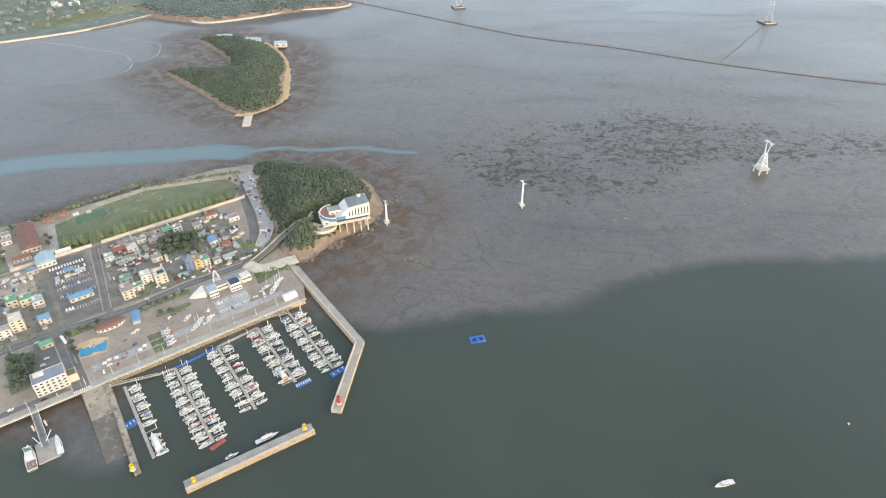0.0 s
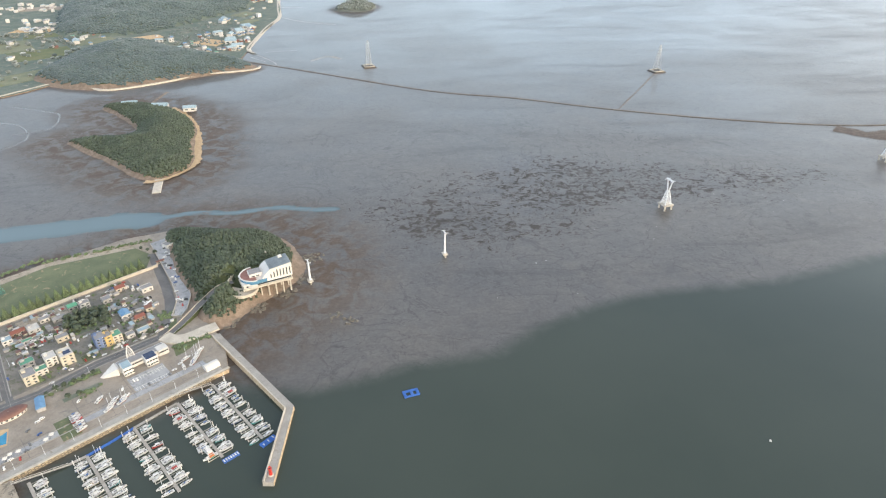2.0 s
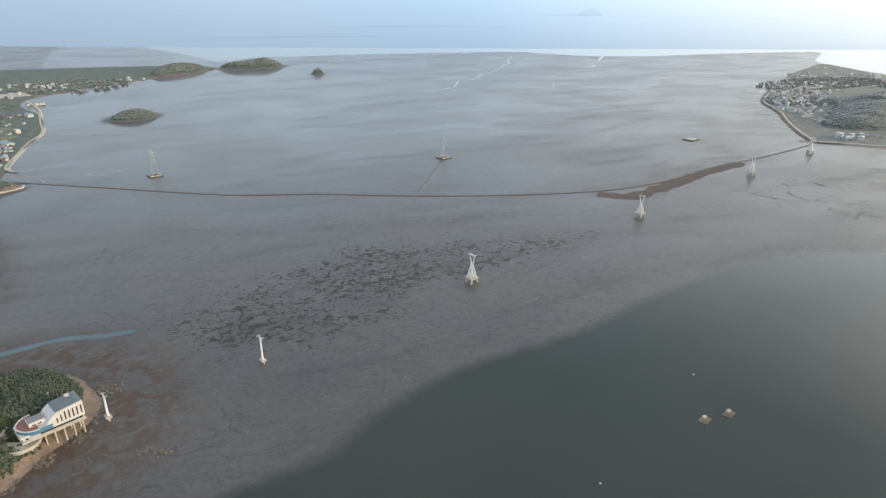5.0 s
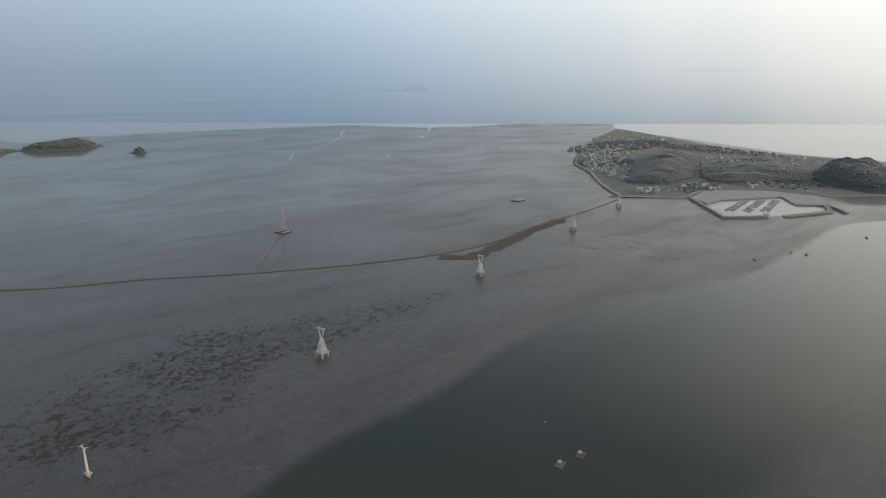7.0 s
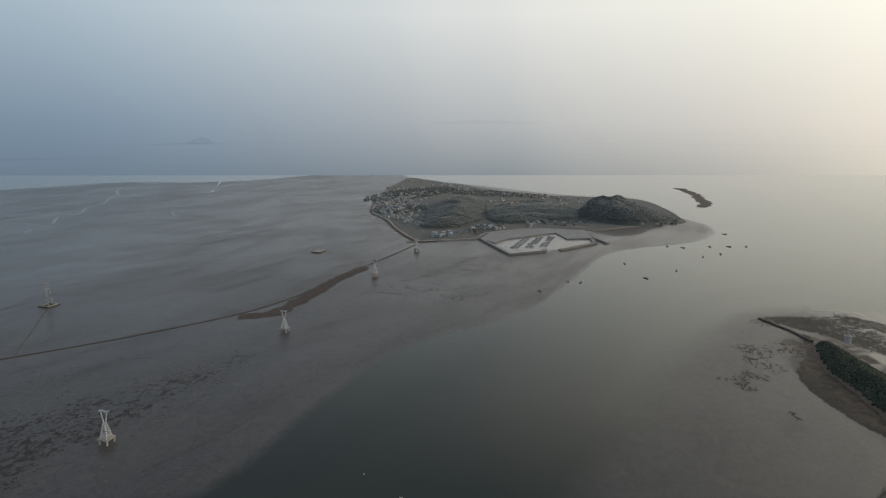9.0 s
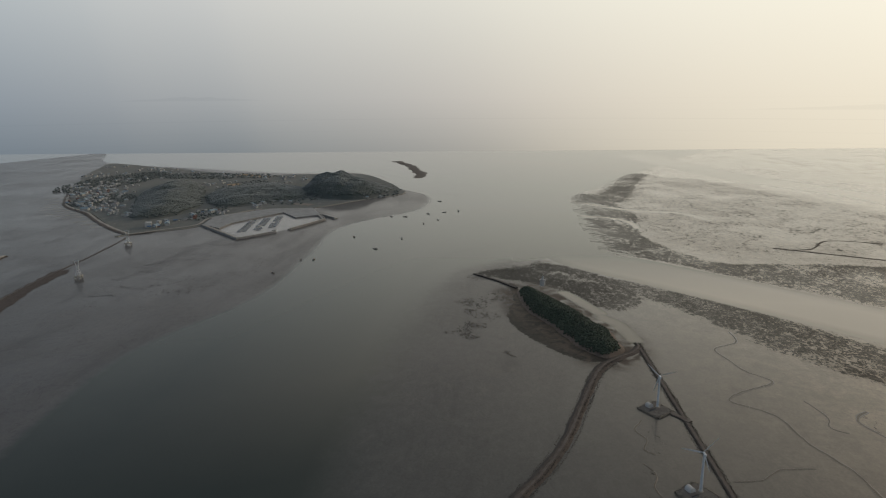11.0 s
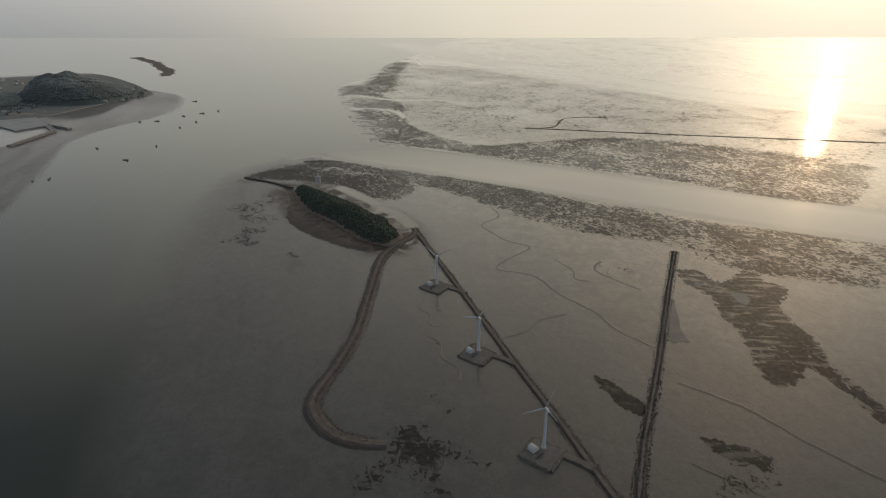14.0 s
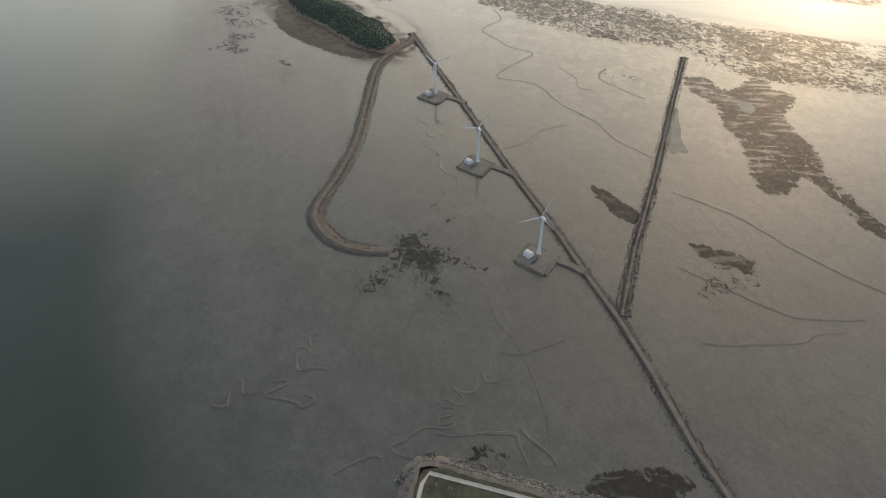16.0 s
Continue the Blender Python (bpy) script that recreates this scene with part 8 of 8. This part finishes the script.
for x, y, w, deg in ((2140, 1490, 90, 130), (2180, 1530, 110, 128), (2225, 1580, 120, 132), (2265, 1625, 80, 130), (2310, 1680, 110, 130), (2350, 1730, 100, 128), (2410, 1770, 80, 130), (2480, 1815, 70, 130), (2560, 1870, 90, 130), (2060, 1415, 70, 130), (2010, 1365, 60, 130), (1960, 1310, 50, 130)):
    c, s_ = math.cos(radians(deg)), math.sin(radians(deg))
    structure("pale_jetty", sweep("pale_jetty", [(x, y), (x + c * w, y + s_ * w)], [(-4, -0.3), (-2, 0.9), (2, 0.9), (4, -0.3)], PALE_CONCRETE), "pale shell bank running out from the island shore", "bank")
for x, y, w, d, deg, mm, lb in ((2700, 1000, 150, 70, 30, GRASS, "green field between the island hills"), (2950, 1250, 200, 60, 50, SAND, "bare field between the island hills"), (3350, 1350, 240, 60, 60, SAND, "bare field behind the island beach"),
                                (2480, 960, 90, 50, 20, PALE_CONCRETE, "pale yard behind the island harbour"), (2420, 780, 90, 40, 70, PAVING, "pale yard beside the island quay")):
    c, s_ = math.cos(radians(deg)), math.sin(radians(deg))
    structure("island_field", slab("island_field", [(x + c * a * w / 2 - s_ * b * d / 2, y + s_ * a * w / 2 + c * b * d / 2) for a, b in ((-1, -1), (1, -1), (1, 1), (-1, 1))], 2.0, 2.62 + 0.05 * (w % 7), mm), lb, "field")

# reclaimed land with a boulder revetment below the drone
RECLAIM = [(140, 2), (200, -30), (222, -43), (232, -51), (231, -62), (211, -94), (178, -143), (155, -180), (60, -180), (60, 2)]
structure("reclaimed_lawn", slab("reclaimed_lawn", RECLAIM, -0.5, 4.3, [mat("rough_grass", (0.035, 0.042, 0.026), (0.085, 0.085, 0.055), 9, 0.95, bump=0.2, stain=((0.17, 0.155, 0.12), 0.08)), CONCRETE], (0, 1)), "rough grass on reclaimed land behind a revetment", "lawn")
structure("revetment", sweep("revetment", curve([(140, 6), (200, -26), (226, -40), (238, -48), (236, -62), (216, -93), (183, -143), (160, -180)], 3), [(-8, -0.6), (-1.5, 3.6), (2.0, 4.4), (4.5, 4.4)], [SHINGLE], jitter=0.5), "grey boulder revetment bank", "revetment")
structure("revetment_path", sweep("revetment_path", [(146, -7, 4.6), (222, -47.5, 4.6), (228.5, -55, 4.6), (149, -182, 4.6)], [(-1.2, -0.3), (-1.2, 0.5), (-0.7, 0.5), (-0.7, 0.1), (1.6, 0.1), (1.6, -0.3)], PALE_CONCRETE), "pale concrete path with a low kerb behind the revetment", "path")
rr = random.Random(9)
REV = curve([(140, 6), (200, -26), (226, -40), (238, -48), (236, -62), (216, -93), (183, -143), (160, -180)], 1.0)
stones = []
for p, q in zip(REV, REV[1:]):
    w_ = q - p
    nx_, ny_ = -w_[1], w_[0]
    for _ in range(16):
        o = rr.uniform(-1.5, 8.5)
        z = 3.9 - max(o, 0) * 0.52
        r = rr.uniform(0.4, 0.9)
        stones.append((p[0] + nx_ * o + rr.uniform(-.5, .5), p[1] + ny_ * o + rr.uniform(-.5, .5), z, r, r * 0.8))
BOULDER = mat("boulder", (0.085, 0.085, 0.085), (0.175, 0.165, 0.155), 5, 0.85, bump=0.05, island=0.5)
tagged(new("revetment_boulders", clumps("revetment_boulders", stones, BOULDER, 8, 0.3, True)), "mixed grey and pinkish boulders of the revetment", "boulders", kind="stuff")

# ---- the island harbour ----
HARB = [PALE_CONCRETE, PALE_CONCRETE, CONCRETE]
for nm, line in (("harbour_wall", [(1981, 986), (1783, 781), (1888, 704), (1915, 716)]), ("harbour_wall", [(1929, 671), (2102, 604), (2180, 640)]), ("harbour_pier", [(2200, 640), (2123, 567)])):
    structure(nm, sweep(nm, line, [(-7, -1.5), (-7, 4.5), (3, 4.5), (3, 6.5), (6, 6.5), (7, -1.5)], HARB, slots=[2, 0, 1, 1, 2]), "pale concrete harbour wall of the island", "harbour wall")
structure("harbour_quay", slab("harbour_quay", [(1981, 986), (1930, 905), (2020, 900), (2225, 792), (2125, 712), (2186, 640), (2331, 712), (2299, 872), (2130, 1012)], -1.5, 4.6, [mat("pale_quay", (0.36, 0.36, 0.35), (0.44, 0.44, 0.43), 25, 0.8, stain=((0.28, 0.27, 0.25), 0.15)), CONCRETE], (0, 1)), "pale paved island harbour quay", "quay")
structure("harbour_basin", slab("harbour_basin", [(1975, 975), (1795, 785), (1888, 716), (1932, 684), (2095, 616), (2160, 650), (2225, 792), (2020, 900)], -1.5, 0.35, [mat("pale_silt", (0.24, 0.235, 0.225), (0.29, 0.28, 0.27), 30, 0.25, bump=0.05)]), "pale silted floor of the island harbour", "basin")
SMALL = thing("small_yacht", "small white yacht in the island harbour", "boat", "boats in the island harbour", pose(1990, 800, 0.5, 0, 0, 100))
part("hull", hull_mesh(11, 3.6, 1.3, HULL_WHITE), None, SMALL)
part("deck", deck_mesh(11, 3.6, 1.3, TEAK), None, SMALL)
part("cabin", box(B(), (4.5, 2.2, 1.2), (0, 0, 1.2), bevel=0.2, taper=0.85), HULL_WHITE, SMALL)
for (ax, ay), (bx_, by) in (((1885, 815), (2085, 850)), ((1915, 775), (2130, 815)), ((1960, 740), (2170, 785))):
    pn = thing("island_pontoon", "long floating pontoon in the island harbour", "pontoon", "island pontoons", pose(ax, ay, 0.4, 0, 0, math.degrees(math.atan2(by - ay, bx_ - ax))))
    L_ = math.hypot(bx_ - ax, by - ay)
    part("walkway", box(B(), (L_, 3, 0.7), (L_ / 2, 0, 0), bevel=0.05), PONTOON_GREY, pn)
    for i in range(int(L_ / 9)):
        for s in (-1, 1):
            if rr.random() < 0.7:
                a = math.atan2(by - ay, bx_ - ax)
                x, y = ax + math.cos(a) * (5 + i * 9) - math.sin(a) * s * 7.5, ay + math.sin(a) * (5 + i * 9) + math.cos(a) * s * 7.5
                b = copy_thing(SMALL, pose(x, y, 0.5, 0, 0, math.degrees(a) + 90))

# ---- far houses: a few kinds, many copies ----
def far_house(w, d, h, wall, roof, gable, label):
    ob = thing("village_house", label, "house", "far village houses", pose(0, 0, 2.5))
    part("wall", box(B(), (w, d, h)), wall, ob)
    if gable:
        bm = B()
        e, rise = 0.5, d * 0.28
        vs = [bm.verts.new(p) for p in ((-w / 2 - e, -d / 2 - e, h), (w / 2 + e, -d / 2 - e, h), (w / 2 + e, d / 2 + e, h), (-w / 2 - e, d / 2 + e, h), (-w / 2 - e, 0, h + rise), (w / 2 + e, 0, h + rise))]
        for f in ((0, 1, 5, 4), (2, 3, 4, 5), (1, 2, 5), (3, 0, 4), (3, 2, 1, 0)):
            bm.faces.new([vs[k] for k in f])
        part("roof", bm, roof, ob)
    else:
        part("roof", box(B(), (w + 0.4, d + 0.4, 0.5), (0, 0, h), bevel=0.1), roof, ob)
    for x in (-w * 0.25, w * 0.25):
        part("window", box(B(), (w * 0.22, 0.2, h * 0.3), (x, -d / 2, h * 0.45)), GLASS, ob)
    return ob


KINDS = [far_house(11, 9, 6, PALE, R_GREY, False, "white village house with a grey flat roof"), far_house(10, 8, 4, CREAM, R_BLUE, True, "cream village house with a blue pitched roof"),
         far_house(12, 8, 5, BRICK, R_RED, True, "brick village house with a red tiled roof"), far_house(13, 10, 9, WHITE, PALE, False, "tall white guest house with a pale roof"),
         far_house(20, 12, 6, PALE, R_TEAL, True, "long pale shed with a light blue roof"), far_house(9, 8, 4, GREYW, R_GREEN, False, "grey village house with a green flat roof")]
placed = set()


def settle(spots, seed, z=2.5, kinds=(0, 1, 2, 3, 4, 5, 0, 1)):
    r = random.Random(seed)
    for x, y, reach, n in spots:
        for _ in range(n):
            a, d = r.uniform(0, math.tau), reach * math.sqrt(r.random())
            m = pose(x + d * math.cos(a), y + d * math.sin(a), z, 0, 0, r.choice((0, 90, 30, 120)) + r.uniform(-10, 10)) @ Matrix.Scale(r.uniform(0.8, 1.25), 4)
            k = r.choice(kinds)
            if k in placed:
                copy_thing(KINDS[k], m)
            else:
                placed.add(k)
                KINDS[k].matrix_basis = m


def far_settle(spots, seed, label):
    """Many small far houses in one mesh."""
    r = random.Random(seed)
    verts, faces, kinds = [], [], []
    for x, y, reach, n in spots:
        for _ in range(n):
            a, d = r.uniform(0, math.tau), reach * math.sqrt(r.random())
            cx, cy, turn = x + d * math.cos(a), y + d * math.sin(a), r.uniform(0, math.pi)
            w, l, h = r.uniform(4, 7), r.uniform(5, 9), r.uniform(4, 9)
            k = len(verts)
            for z, top in ((1.5, 1), (2.5 + h, 1), (2.5 + h * 1.3, 0)):
                for sx, sy in ((-1, -1), (1, -1), (1, 1), (-1, 1)):
                    px_, py_ = sx * w, sy * l * top
                    verts.append((cx + px_ * math.cos(turn) - py_ * math.sin(turn), cy + px_ * math.sin(turn) + py_ * math.cos(turn), z))
            for j in range(4):
                faces += [(k + j, k + (j + 1) % 4, k + 4 + (j + 1) % 4, k + 4 + j), (k + 4 + j, k + 4 + (j + 1) % 4, k + 8 + (j + 1) % 4, k + 8 + j)]
                kinds += [0, r.choice((1, 1, 2, 3)) if j == 0 else kinds[-1] if j else 1]
    me = mesh("far_houses", verts, faces, [PALE, PALE, R_GREY, R_TEAL])
    me.polygons.foreach_set("material_index", kinds)
    tagged(new("far_houses", me), label, "houses", kind="stuff")


# fishing village on the coast, and the farms behind
settle([(-325, 1860, 32, 16), (-325, 1940, 34, 16), (-325, 2040, 36, 16), (-325, 2120, 40, 14), (-600, 1850, 60, 8), (-800, 2000, 90, 10), (-330, 2650, 40, 8), (-450, 2450, 60, 8), (-420, 2010, 55, 10), (-470, 1900, 50, 8), (-390, 1830, 40, 8), (-560, 1990, 60, 7), (-400, 2230, 60, 8), (-330, 2330, 40, 5), (-330, 2480, 30, 3)], 3)
far_settle([(-560, 3150, 200, 24), (-900, 3200, 240, 24), (-400, 3400, 200, 18), (-1000, 1900, 160, 14), (-580, 2990, 120, 8), (-920, 3060, 160, 10), (-320, 2900, 60, 5), (-300, 3500, 120, 8), (60, 3600, 80, 5), (-700, 3400, 250, 10), (-953, 1663, 40, 5), (-1150, 2500, 200, 8)], 4, "pale scattered farmhouses on the coastal plain")
settle([(-458, 1350, 6, 1), (-393, 1326, 5, 1), (-330, 1306, 6, 1)], 5, 3.0, (4, 4, 0))
# island village
settle([(1935, 1140, 25, 6), (2010, 1120, 40, 8), (2100, 1090, 45, 9), (2220, 1080, 50, 8), (2170, 1430, 50, 8), (2290, 1590, 60, 10), (2450, 1720, 80, 14), (2640, 1830, 90, 16), (2440, 1265, 40, 4), (2700, 1740, 90, 10)], 6)
far_settle([(2300, 1500, 90, 22), (2420, 1640, 110, 30), (2560, 1740, 120, 32), (2720, 1840, 120, 30), (2180, 1330, 60, 10), (3000, 1400, 140, 14), (2700, 1130, 160, 12), (2480, 1010, 110, 14), (2200, 1060, 70, 14), (3100, 1060, 120, 10), (2911, 1980, 130, 28), (3343, 2200, 130, 22), (3765, 2400, 70, 8), (3633, 2100, 90, 12), (3540, 1950, 90, 12), (3450, 1780, 90, 12), (3350, 1512, 90, 10), (3300, 1290, 80, 8), (3230, 1185, 80, 6), (3300, 1090, 60, 5), (2860, 1850, 110, 12), (3150, 1900, 130, 10), (2480, 900, 70, 6), (2330, 960, 50, 5), (2620, 760, 30, 3), (2600, 520, 40, 4)], 7, "pale scattered village houses across the island")
house(pose(1940, 1152, 2.5, 0, 0, 20), 26, 18, 16, WHITE, PALE, False, 4, "tall white ropeway station building of the island", "island_station", "station", "")
# trees between the far houses
r9 = random.Random(12)
spots = []
for x, y, rx_, ry_, n, size in ((2480, 1660, 170, 110, 420, 4), (3100, 1990, 420, 170, 800, 4.5), (3330, 1600, 140, 400, 520, 4.5), (2900, 1230, 260, 90, 220, 4), (2250, 1060, 200, 60, 90, 4), (2560, 860, 160, 120, 110, 5), (2750, 520, 200, 90, 60, 5),
                                (-440, 2020, 110, 240, 260, 3.5), (-760, 2950, 430, 330, 500, 5), (-1000, 1800, 260, 400, 260, 7), (-200, 3450, 250, 250, 160, 8), (-620, 1720, 100, 80, 60, 5)):
    for _ in range(n):
        a, d = r9.uniform(0, math.tau), math.sqrt(r9.random())
        r = size * r9.uniform(0.6, 1.2)
        spots.append((x + rx_ * d * math.cos(a), y + ry_ * d * math.sin(a), 2.5 + r * 0.5, r, r * 0.8))
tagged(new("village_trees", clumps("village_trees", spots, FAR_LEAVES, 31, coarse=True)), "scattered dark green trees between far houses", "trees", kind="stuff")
# fields on the coast
RICE = mat("rice_field", (0.10, 0.125, 0.06), (0.14, 0.15, 0.075), 30, 0.9, bump=0.1)
for x, y, w, d, deg, mm, lb in ((-780, 1620, 150, 90, 45, GRASS, "green rice paddy beside the sea wall"), (-880, 1520, 170, 80, 45, RICE, "pale green field beside the sea wall"),
                                (-480, 3200, 260, 120, 20, PALE_CONCRETE, "pale greenhouse roofs on the plain"), (-850, 3350, 300, 140, 20, TEAK, "pale drained paddies on the plain"), (-360, 2380, 90, 60, 60, GRASS, "green field beside the village"), (-830, 1860, 150, 120, 30, RICE, "green rice paddy beside the hill"), (-740, 2010, 110, 70, 40, GRASS, "green field below the wooded hill"), (-960, 1950, 130, 150, 30, GRASS, "green field beside the hill"),
                                (-900, 2110, 140, 60, 20, RICE, "pale green paddy below the long hill"), (-330, 2250, 60, 50, 70, GRASS, "green field near the village shore")):
    c, s = math.cos(radians(deg)), math.sin(radians(deg))
    structure("farm_field", slab("farm_field", [(x + c * a * w / 2 - s * b * d / 2, y + s * a * w / 2 + c * b * d / 2) for a, b in ((-1, -1), (1, -1), (1, 1), (-1, 1))], 2.0, 2.62 + 0.06 * (d % 11), mm), lb, "field")

# pale shell banks and a brown track on the flats off the coast
for pts_, wide in (([(-251, 2510), (-168, 2498)], 5), ([(-226, 2307), (-165, 2240), (-108, 2195), (-43, 2166)], 6), ([(-234, 1807), (-190, 1815), (-150, 1815)], 4), ([(-107, 1690), (-64, 1735), (-30, 1700)], 10),
                   ([(-278, 1800), (-244, 1764), (-205, 1700), (-192, 1666)], 4), ([(-270, 1760), (-223, 1700)], 3)):
    structure("shell_bank", sweep("shell_bank", curve(pts_, 6), [(-wide, -0.3), (-wide * 0.4, 0.4), (wide * 0.4, 0.4), (wide, -0.3)], SHELL, jitter=0.8, wobble=0.4), "pale shell bank lying on the flats", "bank")
structure("islet_track", sweep("islet_track", curve([(-430, 1352), (-422, 1408), (-414, 1455)], 5), [(-6, -0.3), (-3, 0.5), (3, 0.5), (6, -0.3)], ROCK, jitter=1.0), "brown stony track from the islet to the coast", "track")
creek([(-711, 1390), (-629, 1349), (-591, 1318), (-577, 1249), (-601, 1221), (-636, 1211)], 2.4)
# bare terraces and yards behind the fishing village
for k, (x, y, w, d, deg) in enumerate(((-600, 2030, 90, 60, 30), (-500, 1858, 80, 40, 10), (-430, 1850, 60, 40, 40), (-400, 1940, 70, 90, 60), (-670, 2000, 60, 40, 30), (-1100, 2590, 180, 80, 10), (-980, 2185, 120, 50, 0))):
    c, s = math.cos(radians(deg)), math.sin(radians(deg))
    structure("bare_yard", slab("bare_yard", [(x + c * a * w / 2 - s * b * d / 2, y + s * a * w / 2 + c * b * d / 2) for a, b in ((-1, -1), (1, -0.8), (0.9, 1), (-0.8, 1))], 2.0, 3.2 + 0.05 * k, (SAND, PALE_CONCRETE, PAVING)[k % 3]), "bare pale yard behind the fishing village", "yard")
far_settle([(-1199, 2615, 60, 8), (-1100, 2590, 90, 14), (-1008, 2188, 40, 8), (-948, 2179, 40, 8), (-1029, 2326, 40, 6), (-974, 2300, 60, 8), (-781, 2050, 30, 4), (-640, 1990, 40, 8), (-500, 1858, 40, 8)], 14, "pale farmhouses between the coastal fields")
# parking deck: stair house, parapets and planted traffic island
sh = house(at_port(246, 264, 6.0, 12), 13, 11, 5, PALE, R_GREY, False, 1, "low pale stair house at the end of the parking deck", "stair_house", "building", "")
for pts_ in ([(250, 287), (236, 211), (217, 140), (203, 119)], [(231, 287), (212, 179), (203, 144), (186, 118)]):
    structure("deck_parapet", sweep("deck_parapet", [(*port(u, v), 6.0) for u, v in pts_], [(-0.3, -0.2), (-0.3, 1.0), (0.3, 1.0), (0.3, -0.2)], PALE_CONCRETE), "pale parapet of the parking deck", "parapet")
ground_patch("traffic_island", [(172, 100), (180, 110), (188, 114), (184, 104), (177, 96)], 0.2, GRASS, "small planted traffic island at the junction", "planting")
ground_patch("traffic_island", [(186, 100), (192, 106), (198, 104), (190, 96)], 0.2, GRASS, "small planted traffic island at the junction", "planting")
for u0, v0, u1, v1 in ((-4, 32, 40, 32), (66, 32, 110, 32), (66, 44, 110, 44), (-4, 12, 42, 12), (64, 12, 176, 12), (66, 58, 66, 12), (88, 58, 88, 12), (110, 58, 110, 12), (150, 46, 150, 12), (172, 46, 172, 12), (20, 40, 20, 12)):
    structure("paving_joint", sweep("paving_joint", [(*port(u0, v0), GROUND + 0.03), (*port(u1, v1), GROUND + 0.03)], [(-0.14, -0.04), (-0.14, 0.012), (0.14, 0.012), (0.14, -0.04)], ASPHALT), "dark joint between paving fields of the marina yard", "joint")
